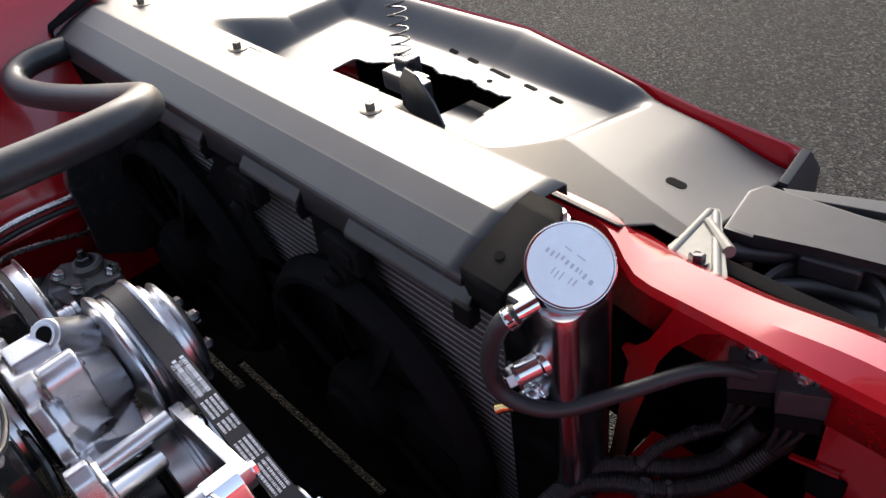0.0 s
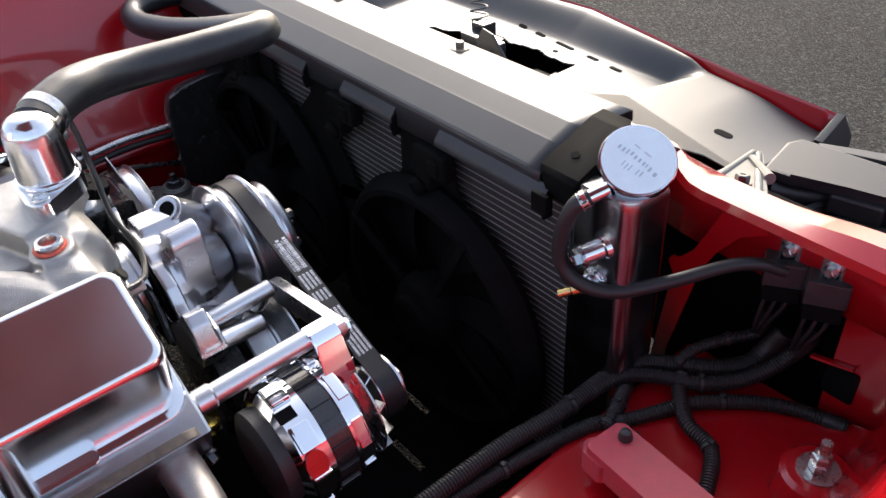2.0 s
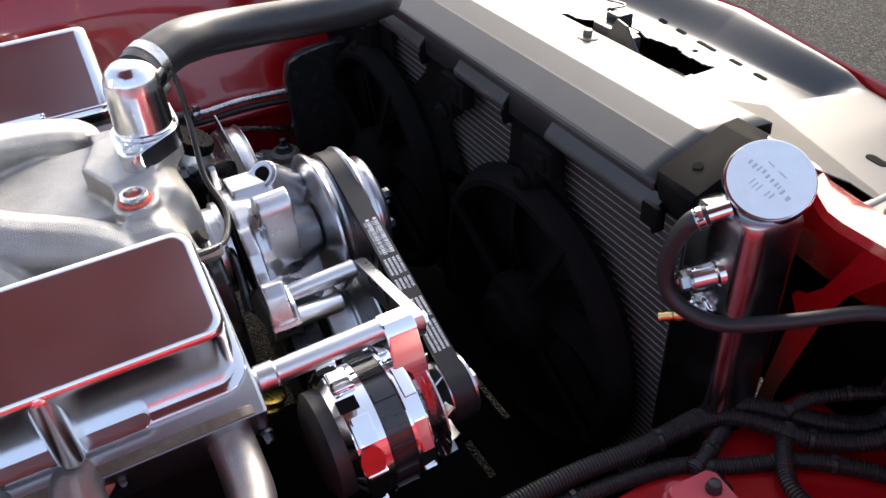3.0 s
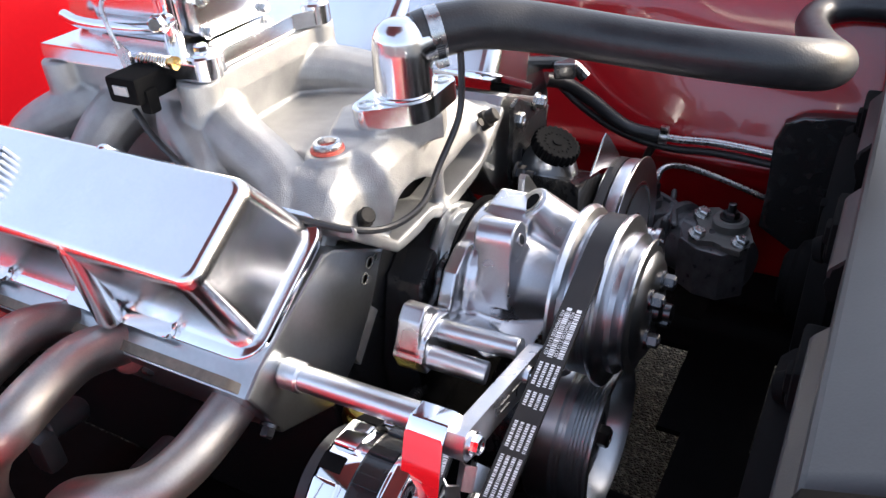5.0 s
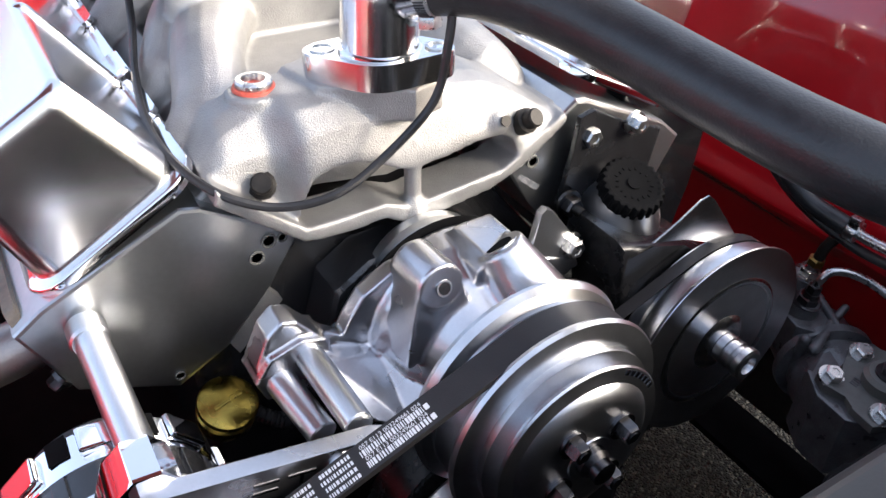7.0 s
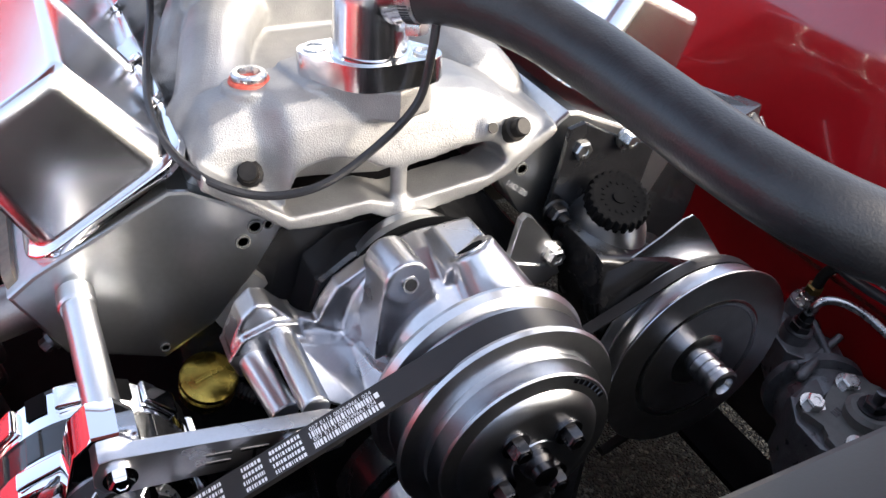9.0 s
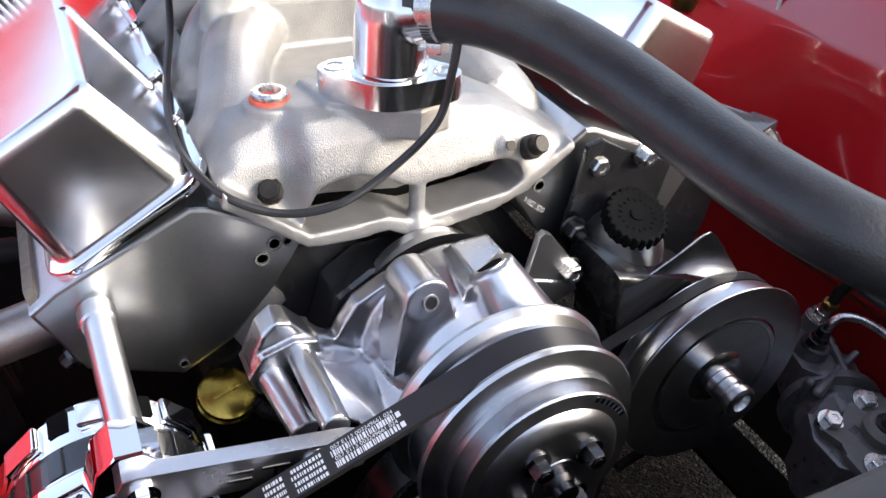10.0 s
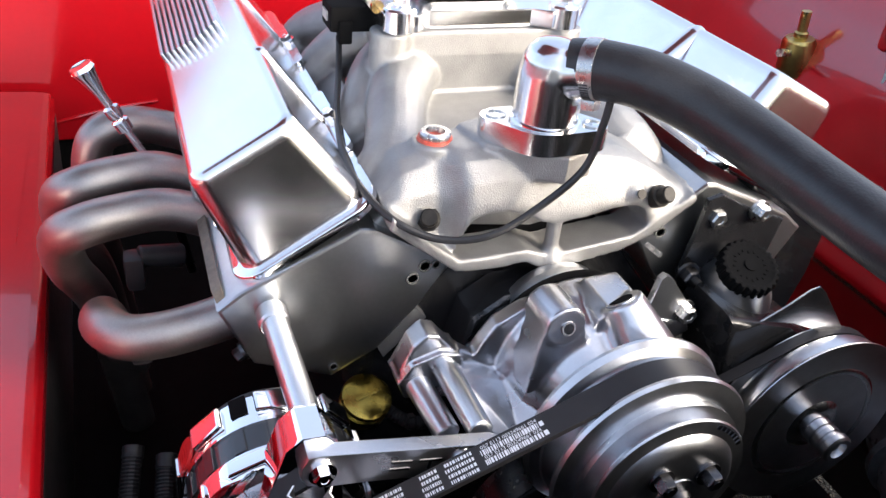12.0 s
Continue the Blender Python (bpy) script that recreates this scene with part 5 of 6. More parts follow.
crank = thing("crank_pulley", (CX, -0.18, CZ), "grooved steel crankshaft pulley with a dark damper", "pulley")
bm = B()
prof = [(0.030, 0.0), (0.086, 0.0), (0.088, 0.003), (0.088, 0.030), (0.083, 0.032), (0.083, 0.036), (0.0865, 0.038), (0.0865, 0.041)]
prof += [(0.0815 if k % 2 else 0.0775, 0.041 + 0.0019 * k) for k in range(1, 14)]
prof += [(0.084, 0.0665), (0.0865, 0.068), (0.0865, 0.071), (0.081, 0.072), (0.077, 0.064), (0.073, 0.046), (0.030, 0.040)]
lathe(bm, prof, (CX, -0.131, CZ), FRONT, 72)
part("drum", bm, MACHINED, crank, angle=25)
bm = B()
lathe(bm, [(0.040, 0.0), (0.084, 0.002), (0.090, 0.006), (0.090, 0.044), (0.084, 0.048), (0.040, 0.050)], (CX, -0.074, CZ), FRONT, 56)
part("damper", bm, ENAMEL, crank, "black harmonic damper ring")
bm = B()
lathe(bm, [(0.034, 0.0), (0.034, 0.012), (0.026, 0.016), (0.012, 0.016)], (CX, -0.170, CZ), FRONT, 32)
hexbolt(bm, (CX, -0.186, CZ), FRONT, 0.022, 0.012)
part("hub", bm, DARK_STEEL, crank)

# ---- power steering pump ----
PX, PZ = 0.264, -0.201
ps = thing("power_steering_pump", (PX, -0.08, PZ), "gloss black power steering pump with a ribbed cap", "pump")
bm = B()
prism(bm, [(0.150, -0.074), (0.148, -0.110), (0.172, -0.172), (0.205, -0.235), (0.245, -0.265), (0.300, -0.262), (0.328, -0.215), (0.312, -0.155), (0.270, -0.122), (0.230, -0.102), (0.190, -0.090)], (0, -0.030, 0), X, Z, 0.072, 0.014, 4)
part("reservoir", bm, ENAMEL, ps, angle=50)
bm = B()
lathe(bm, [(0.055, 0.0), (0.055, 0.012), (0.040, 0.018), (0.020, 0.020)], (PX, -0.100, PZ), FRONT, 36)
part("pump_body", bm, ENAMEL, ps)
bm = B()
lathe(bm, [(0.041, -0.040), (0.036, -0.022), (0.030, -0.010), (0.0275, 0.0)], (0.1975, -0.056, -0.062), (-0.06, -0.30, 0.95), 36)
part("filler_neck", bm, MACHINED, ps, "bare metal flared filler neck")
cn = Vector((-0.08, -0.42, 0.9)).normalized()
bm = B()
prof = []
rings = []
uu, vv, aa = basis(cn)
o = Vector((0.196, -0.058, -0.058))
for h, r, amp in ((-0.006, 0.0275, 0.0), (-0.004, 0.0285, 0.0012), (0.006, 0.0285, 0.0012), (0.009, 0.027, 0.0010), (0.0095, 0.024, 0.0), (0.008, 0.021, 0.0), (0.008, 0.002, 0.0)):
    rings.append([o + aa * h + (uu * math.cos(t) + vv * math.sin(t)) * (r + amp * (1 if k % 4 < 2 else -1)) for k, t in ((k, 2 * math.pi * k / 96) for k in range(96))])
loft(bm, rings)
cap_ps = part("cap", bm, DARK, ps, "ribbed black filler cap")
bm = B()
for k in range(18):
    a = 2 * math.pi * k / 18
    rr = 0.015 if k % 2 else 0.0165
    p = o + aa * 0.0082 + (uu * math.cos(a) + vv * math.sin(a)) * rr
    box(bm, p, (0.0026, 0.0014, 0.0012), Matrix((uu * math.cos(a) + vv * math.sin(a), vv * math.cos(a) - uu * math.sin(a), aa)).transposed())
lathe(bm, [(0.006, 0.0), (0.006, 0.0015), (0.003, 0.0015)], o + aa * 0.008, aa, 16)
mk = part("cap_lettering", bm, DARK, cap_ps, "raised marks that cannot be read")
mk["kind"] = "stuff"
bm = B()
prism(bm, [(0.148, -0.082), (0.158, -0.030), (0.160, 0.002), (0.176, 0.006), (0.215, -0.016), (0.26, -0.03), (0.25, -0.09), (0.20, -0.10), (0.165, -0.12)], (0, -0.016, 0), X, Z, 0.006, 0.0015)
part("bracket", bm, ENAMEL, ps, "black bracket plate")
bm = B()
prism(bm, [(0.180, -0.082), (0.208, -0.070), (0.232, -0.057), (0.242, -0.055), (0.250, -0.061), (0.294, -0.118), (0.262, -0.108), (0.220, -0.090)], (0, -0.097, 0.002), X, (0, 0.12, 0.99), 0.002, 0.0006)
part("guard", bm, TANK_AL, ps, "bare steel sheet guard with a raised corner")
for x, y, z, af in ((0.176, -0.022, -0.020, 0.016), (0.154, -0.034, -0.077, 0.017), (0.131, -0.068, -0.093, 0.016), (0.222, -0.03, -0.015, 0.014)):
    bm = B()
    hexbolt(bm, (x, y + 0.006, z), FRONT, af, 0.009, True, 0.010 if af == 0.017 else 0.0)
    part("bolt", bm, STEEL if af != 0.017 else DARK_STEEL, ps, "hexagon bolt with washer")
bm = B()
prism(bm, [(0.086, -0.094), (0.094, -0.050), (0.099, -0.046), (0.106, -0.050), (0.130, -0.080), (0.143, -0.096), (0.145, -0.108), (0.120, -0.112)], (0, -0.056, 0), X, Z, 0.008, 0.0015)
part("ear", bm, MACHINED, ps, "bare aluminium bracket ear")
bm = B()
sweep(bm, spline([(0.345, 0.06, -0.02), (0.37, 0.03, -0.024), (0.392, 0.0, -0.030), (0.40, -0.02, -0.05)], 5), 0.009, 10)
box(bm, (0.385, 0.004, -0.032), (0.045, 0.03, 0.022), Matrix.Rotation(radians(20), 3, "Z"), 0.004)
# flat plate added to fill the black gap behind the pump
prism(bm, [(0.262, -0.020), (0.300, -0.006), (0.372, -0.030), (0.392, -0.075), (0.384, -0.150), (0.366, -0.260), (0.262, -0.262)], (0, 0.060, 0), X, Z, 0.030, 0.006)
part("rear_bracket", bm, GLOSS_BLACK, ps, "black rear bracket with a flat black filler plate")

DISC = surface("dull_pressed_steel", (0.74, 0.74, 0.76), 0.21, metal=1.0, var=0.10, scale=40, bump=0.06, bscale=400, rvar=0.03)
pp = thing("power_steering_pulley", (PX, -0.14, PZ), "dished dark steel power steering pulley", "pulley")
bm = B()
lathe(bm, [(0.086, 0.0), (0.0965, 0.0005), (0.0975, 0.0015), (0.0965, 0.0028), (0.087, 0.006), (0.087, 0.012), (0.0960, 0.0145), (0.0980, 0.0165), (0.0988, 0.0210), (0.0988, 0.0270), (0.0982, 0.0305), (0.1000, 0.0332), (0.1028, 0.0344), (0.1035, 0.0354), (0.1030, 0.0362), (0.1010, 0.0365), (0.0960, 0.0363)], (PX, -0.1043, PZ), FRONT, 96)
part("rim", bm, PULLEY, pp, angle=25)
bm = B()
lathe(bm, [(0.0965, 0.000), (0.0945, -0.0030), (0.090, -0.0058), (0.084, -0.0072), (0.079, -0.0066), (0.0755, -0.0042), (0.0730, -0.0008), (0.0705, 0.0012), (0.067, 0.0016), (0.062, -0.0004), (0.055, -0.0050), (0.048, -0.0082), (0.042, -0.0082), (0.036, -0.0048), (0.030, 0.0010), (0.024, 0.0044), (0.014, 0.006)], (PX, -0.1402, PZ), FRONT, 96, cap=True)
part("disc", bm, DISC, pp, "dark dished disc", angle=60)
bm = B()
lathe(bm, [(0.0150, 0.0), (0.0150, 0.008), (0.0138, 0.009), (0.0138, 0.011), (0.0150, 0.012), (0.0150, 0.017), (0.0132, 0.018), (0.0132, 0.021), (0.0160, 0.023), (0.0160, 0.029), (0.0135, 0.031), (0.0095, 0.031), (0.0075, 0.025), (0.002, 0.025)], (PX, -0.1465, PZ), FRONT, 36)
part("hub", bm, PULLEY, pp, "grooved steel hub", angle=25)

# ---- alternator and its bracket ----
AX, AZ = -0.262, -0.178
alt = thing("alternator", (AX, -0.10, AZ), "chrome-plated alternator with a red oval badge", "alternator")
bm = B()
lathe(bm, [(0.044, 0.0), (0.063, 0.003), (0.070, 0.010), (0.071, 0.040)], (AX, -0.048, AZ), FRONT, 56)
part("rear_case", bm, CHROME, alt, "chrome rear case")
bm = B()
lathe(bm, [(0.030, 0.0), (0.056, 0.0), (0.056, 0.012), (0.045, 0.018), (0.03, 0.018)], (AX, -0.050, AZ), Y, 40)
part("rear_cover", bm, PLASTIC, alt, "black rear cover")
bm = B()
lathe(bm, [(0.0695, 0.0), (0.0695, 0.026)], (AX, -0.088, AZ), FRONT, 56)
part("stator", bm, GLOSS_BLACK, alt, "black laminated stator band")
for k in range(16):
    a = 2 * math.pi * k / 16
    bm = B()
    d = Vector((math.cos(a), 0, math.sin(a)))
    box(bm, Vector((AX, -0.101, AZ)) + d * 0.070, (0.010, 0.024, 0.004), Matrix((Vector((-math.sin(a), 0, math.cos(a))), Y, d)).transposed(), 0.001)
    part("stator_rib", bm, GLOSS_BLACK, alt)
bm = B()
lathe(bm, [(0.0715, 0.0), (0.072, 0.004), (0.071, 0.018), (0.065, 0.024), (0.045, 0.030), (0.025, 0.032)], (AX, -0.114, AZ), FRONT, 56)
part("front_case", bm, CHROME, alt, "chrome front case")
for k in range(8):
    a = radians(42 + 45 * k)
    bm = B()
    d = Vector((math.cos(a), 0, math.sin(a)))
    box(bm, Vector((AX, -0.070, AZ)) + d * 0.0715, (0.030, 0.022, 0.008), Matrix((Vector((-math.sin(a), 0, math.cos(a))), Y, d)).transposed(), 0.003)
    part("case_lug", bm, CHROME, alt, "raised chrome lug")
bm = B()
prism(bm, [(-0.036, 0.000), (-0.016, 0.060), (-0.002, 0.104), (0.010, 0.114), (0.026, 0.113), (0.036, 0.100), (0.034, 0.070), (0.045, 0.010)], (AX, -0.122, AZ), X, Z, 0.034, 0.003)
part("top_ear", bm, CHROME, alt, "chrome mounting ear")
for k in range(8):
    a = radians(64 + 45 * k)
    d = Vector((math.cos(a), 0, math.sin(a)))
    t = Vector((-math.sin(a), 0, math.cos(a)))
    # vent shade laid on as a thin dark box
    bm = B()
    box(bm, Vector((AX, -0.066, AZ)) + d * 0.0712, (0.014, 0.020, 0.0012), Matrix((t, Y, d)).transposed(), 0.0005)
    part("vent", bm, DARK, alt, "flat dark box for the shade in a vent window")
    bm = B()
    box(bm, Vector((AX, -0.124, AZ)) + d * 0.0712, (0.034, 0.014, 0.004), Matrix((t, Y, d)).transposed(), 0.002)
    part("front_lug", bm, CHROME, alt, "chrome front lug")
ba = Vector((-0.915, 0, 0.40)).normalized()
bm = B()
up_ = ba.cross(Y).normalized()
o = Vector((AX, -0.069, AZ)) + ba * 0.0716
outl = [(0.016 * math.cos(t) * 0.75, 0.016 * math.sin(t) * 1.0) for t in (2 * math.pi * k / 28 for k in range(28))]
prism(bm, outl, o - ba * 0.001, Y, up_, 0.003 * (1 if Y.cross(up_).dot(ba) > 0 else -1), 0.0006)
badge = part("badge", bm, PRINT_RED, alt, "red oval badge")
bm = B()
for k in range(4):
    prism(bm, rounded(0.012 - 0.002 * abs(k - 1.5), 0.0016, 0.0005, 2), o + ba * 0.0022 + up_ * (0.007 - 0.0045 * k), Y, up_, 0.0003 * (1 if Y.cross(up_).dot(ba) > 0 else -1))
part("badge_lines", bm, PRINT_RED, badge, "lines that cannot be read")
bm = B()
lathe(bm, [(0.020, 0.0), (0.062, 0.002), (0.062, 0.004), (0.020, 0.006)], (AX, -0.150, AZ), FRONT, 40)
part("fan_disc", bm, STEEL, alt, "zinc fan disc")
for k in range(12):
    a = 2 * math.pi * k / 12
    bm = B()
    d = Vector((math.cos(a), 0, math.sin(a)))
    t = Vector((-math.sin(a), 0, math.cos(a)))
    box(bm, Vector((AX, -0.158, AZ)) + d * 0.050, (0.022, 0.014, 0.0015), Matrix((d, (Y + t * 0.5).normalized(), (t - Y * 0.5).normalized())).transposed(), 0.0)
    part("fan_blade", bm, PULLEY, alt, "bent steel fan blade")
bm = B()
lathe(bm, [(0.020, 0.0), (0.033, 0.002), (0.034, 0.005), (0.031, 0.008)] + [(0.0305 - 0.0015 * (k % 2), 0.008 + 0.0022 * k) for k in range(1, 9)] + [(0.034, 0.029), (0.034, 0.032), (0.02, 0.033)], (AX, -0.172, AZ), FRONT, 48)
hexbolt(bm, (AX, -0.205, AZ), FRONT, 0.020, 0.010)
part("pulley", bm, PULLEY, alt, "grooved steel pulley")

brk2 = thing("alternator_bracket", (-0.18, -0.15, -0.09), "polished billet alternator bracket on turned tubes", "bracket")
bm = B()
cyl(bm, (-0.246, 0.006, -0.075), (-0.242, -0.152, -0.076), 0.0112, seg=32, bev=0.001)
part("tube", bm, MACHINED, brk2, "turned aluminium tube")
bm = B()
lathe(bm, [(0.012, 0.0), (0.0135, 0.002), (0.0135, 0.018), (0.012, 0.020)], (-0.246, 0.004, -0.075), FRONT, 28)
part("tube_collar", bm, MACHINED, brk2)
bm = B()
a_, b_ = Vector((-0.241, -0.155, -0.087)), Vector((-0.108, -0.155, -0.112))
dx = (b_ - a_).normalized()
dz = dx.cross(Y) * -1
dz = dz if dz.z > 0 else -dz
ln = (b_ - a_).length
pl_ = [(-0.015, 0.004), (-0.012, 0.013), (-0.004, 0.0155), (ln - 0.004, 0.0155), (ln + 0.008, 0.012), (ln + 0.013, 0.002), (ln + 0.009, -0.011), (ln - 0.006, -0.0155), (ln * 0.6, -0.013), (ln * 0.3, -0.013), (0.006, -0.0155), (-0.008, -0.013), (-0.014, -0.006)]
prism(bm, pl_, a_, dx, dz, 0.013, 0.0012)
if bm.verts and sum(v.co.y for v in bm.verts) / len(bm.verts) > -0.155:
    bmesh.ops.translate(bm, verts=bm.verts, vec=(0, -0.013, 0))
plate = part("plate", bm, SATIN_AL, brk2, "polished billet plate with engraved mark")
bm = B()
for k, (x0, x1, zz) in enumerate(((0.050, 0.066, 0.004), (0.050, 0.066, -0.003), (0.072, 0.090, 0.004), (0.080, 0.082, 0.0))):
    box(bm, a_ + dx * (x0 + x1) / 2 + dz * zz + Y * -0.0133, (x1 - x0, 0.0006, 0.002 if k < 3 else 0.009), Matrix((dx, Y, dz)).transposed())
part("engraving", bm, DARK_STEEL, plate, "engraved logo bars")
for x0 in (0.0, ln - 0.028):
    bm = B()
    hexbolt(bm, a_ + dx * x0 + Y * -0.013, FRONT, 0.013, 0.006)
    part("bolt", bm, CHROME, brk2, "chrome button bolt")

# ---- drive belt ----
def belt_path():
    """Outline round water pump, alternator and crank, in x and z."""
    cs = [(WX, WZ, 0.082), (CX, CZ, 0.083), (AX, AZ, 0.034)]
    pts = []
    n = len(cs)

    def tangent(c0, c1):
        (x0, z0, r0), (x1, z1, r1) = c0, c1
        d = math.hypot(x1 - x0, z1 - z0)
        base = math.atan2(z1 - z0, x1 - x0)
        return base + math.acos((r0 - r1) / d)

    ang = [tangent(cs[k], cs[(k + 1) % n]) for k in range(n)]
    for k in range(n):
        a0, a1 = ang[k - 1], ang[k]
        while a1 > a0:
            a1 -= 2 * math.pi
        x, z, r = cs[k]
        m = 24
        pts += [(x + r * math.cos(a0 + (a1 - a0) * i / m), z + r * math.sin(a0 + (a1 - a0) * i / m)) for i in range(m + 1)]
    return pts


bp2 = belt_path()
belt = thing("drive_belt", (-0.08, -0.187, -0.15), "black ribbed drive belt with white printed codes", "belt")
bm = B()
n = len(bp2)
rings = []
for k in range(n):
    p0, p1 = Vector(bp2[k - 1]), Vector(bp2[(k + 1) % n])
    t = (p1 - p0).normalized()
    nrm = Vector((-t.y, t.x))
    x, z = bp2[k]
    o2 = (x + nrm.x * 0.0022, z + nrm.y * 0.0022)
    i2 = (x - nrm.x * 0.0022, z - nrm.y * 0.0022)
    rings.append([(o2[0], -0.1985, o2[1]), (o2[0], -0.1755, o2[1]), (i2[0], -0.1755, i2[1]), (i2[0], -0.1985, i2[1])])
rings.append(rings[0])
loft(bm, rings, cap=False)
bmesh.ops.remove_doubles(bm, verts=bm.verts, dist=1e-6)
part("band", bm, BELT, belt)
# printed block on the upper run
q0, q1 = None, None
best = 0
for k in range(n):
    d = (Vector(bp2[k]) - Vector(bp2[(k + 1) % n])).length
    zm = bp2[k][1] + bp2[(k + 1) % n][1]
    if d > 0.1 and zm > best - 1 and (q0 is None or zm > q0[1] + q1[1]):
        q0, q1 = bp2[k], bp2[(k + 1) % n]
P0, P1 = sorted([Vector((q0[0], -0.187, q0[1])), Vector((q1[0], -0.187, q1[1]))], key=lambda v: -v.x)
run = (P1 - P0).normalized()
nrm = run.cross(Y)
nrm = nrm if nrm.z > 0 else -nrm
start = P0 + run * ((-0.082 - P0.x) / run.x)
rnd = random.Random(5)


def on_belt(s, y, h=0.00225):
    return start + run * s + nrm * h + Y * y


def bars(s0, s1, y, height, name, label):
    bm = B()
    s = s0
    while s < s1:
        w = rnd.uniform(0.0005, 0.0019)
        c = on_belt(s + w / 2, y)
        prism(bm, [(-w / 2, -height / 2), (w / 2, -height / 2), (w / 2, height / 2), (-w / 2, height / 2)], c, run, Y, 0.00012)
        s += w + rnd.uniform(0.0004, 0.0010)
    tagged(part(name, bm, WHITE, belt, label, angle=80), kind="stuff")


for y in (-0.0062, 0.0028):
    bars(0.004, 0.050, y, 0.0048, "barcode", "white printed bar code")
    bm = B()
    prism(bm, rounded(0.0032, 0.0044, 0.0004, 2), on_belt(0.0012, y), run, Y, 0.00012)
    part("print_block", bm, WHITE, belt, "white printed block")
    fc = bpy.data.curves.new("code", "FONT")
    fc.body, fc.size, fc.align_x, fc.align_y = "057 E113 003249661 024", 0.0044, "CENTER", "CENTER"
    tmp = bpy.data.objects.new("code", fc)
    me = bpy.data.meshes.new_from_object(tmp)
    bpy.data.objects.remove(tmp)
    me.materials.append(WHITE)
    code = new("printed_code", me)
    code.parent = belt
    code.matrix_parent_inverse = Matrix.Translation(-belt.location)
    m3 = Matrix((-run, Y, (-run).cross(Y))).transposed().to_4x4()
    code.matrix_basis = Matrix.Translation(on_belt(0.026, y + 0.0043, 0.0024)) @ m3
    code["label"] = "white printed code"
for s0, s1 in ((0.056, 0.078), (0.084, 0.098), (0.112, 0.136), (0.142, 0.178)):
    for row in range(4):
        bars(s0, s1, -0.0082 + 0.0052 * row, 0.0030, "print", "white print that cannot be read")

bm = B()
for (x0, z0, r0), (x1, z1, r1), yb in (((CX, CZ, 0.080), (PX, PZ, 0.0955), -0.1132),):
    d = Vector((x1 - x0, 0, z1 - z0))
    L = d.length
    d.normalize()
    nn = Vector((-d.z, 0, d.x))
    if nn.z < 0:
        nn = -nn
    a1 = Vector((x0, -0.160, z0)) + nn * r0
    b1 = Vector((x1, yb, z1)) + nn * r1
    ring = []
    pts = [Vector((x1, yb, z1)) + (nn * math.cos(t) + d * math.sin(t)) * (r1 + 0.001) for t in (math.pi * k / 20 for k in range(21))]
    loft(bm, [[p + FRONT * 0.0058 + (p - Vector((x1, yb, z1))).normalized() * 0.002, p + Y * 0.0058 + (p - Vector((x1, yb, z1))).normalized() * 0.002, p + Y * 0.004 - (p - Vector((x1, yb, z1))).normalized() * 0.003, p + FRONT * 0.004 - (p - Vector((x1, yb, z1))).normalized() * 0.003] for p in [b1 - d * L * 0.7, *pts, Vector((x1, yb, z1)) - nn * r1 - d * L * 0.4]])
single("steering_belt", bm, BELT, "narrow black belt round the power steering pulley", "belt")

# ---- oil filler cap below the head ----
bm = B()
lathe(bm, [(0.0235, -0.020), (0.0240, -0.008), (0.0215, -0.006), (0.0215, -0.003), (0.0245, -0.001), (0.0240, 0.003), (0.0205, 0.0048), (0.002, 0.0056)], (-0.163, -0.012, -0.180), (0.12, -0.34, 0.93), 44)
box(bm, (-0.163, -0.0138, -0.1748), (0.026, 0.0035, 0.0022), basis_rot((0.12, -0.34, 0.93)), 0.0008)
single("filler_cap", bm, OLD_GOLD, "gold zinc round cap with a raised rim", "cap")

# ---- exhaust headers ----
hdr = thing("exhaust_header", (-0.34, 0.25, -0.15), "dull bare steel tubular exhaust header", "exhaust header")
for k, y in enumerate((0.048, 0.165, 0.228, 0.345)):
    bm = B()
    if k == 0:
        pts = spline([(-0.262, y - 0.006, -0.098), (-0.300, y - 0.006, -0.108), (-0.335, y - 0.004, -0.115), (-0.364, y + 0.006, -0.120), (-0.382, y + 0.034, -0.126), (-0.386, y + 0.080, -0.15), (-0.384, y + 0.13, -0.20), (-0.384, y + 0.22, -0.30), (-0.38, y + 0.28, -0.42)], 6)
    elif k < 3:
        dz_ = 0.008 * k
        pts = spline([(-0.262, y, -0.080), (-0.315, y, -0.068 + dz_), (-0.360, y - 0.010, -0.064 + dz_), (-0.395, y - 0.014, -0.070 + dz_), (-0.414, y + 0.004, -0.092 + dz_), (-0.416, y + 0.04, -0.14), (-0.40, y + 0.09, -0.22), (-0.39, y + 0.12, -0.34), (-0.38, y + 0.13, -0.45)], 6)
    else:
        pts = spline([(-0.262, y, -0.075), (-0.315, y, -0.055), (-0.350, y - 0.006, -0.048), (-0.378, y - 0.010, -0.060), (-0.390, y - 0.010, -0.10), (-0.394, y + 0.0, -0.16), (-0.39, y + 0.03, -0.26), (-0.38, y + 0.06, -0.45)], 6)
    sweep(bm, pts, 0.0205, 24)
    part("pipe", bm, HEADER, hdr, angle=60)
    bm = B()
    d = Vector((-0.80, 0, -0.6)) if k == 0 else Vector((-0.85, 0, -0.5))
    lathe(bm, [(0.024, -0.006), (0.030, -0.004), (0.030, 0.004), (0.024, 0.006)], pts[1], pts[3] - pts[1], 28)
    part("flange_ring", bm, HEADER, hdr)
    bm = B()
    hexbolt(bm, Vector(pts[2]) + Vector((0.006, -0.030, -0.018)), (-0.8, -0.1, -0.5), 0.011, 0.008)
    part("bolt", bm, DARK_STEEL, hdr, "dark header bolt")
bm = B()
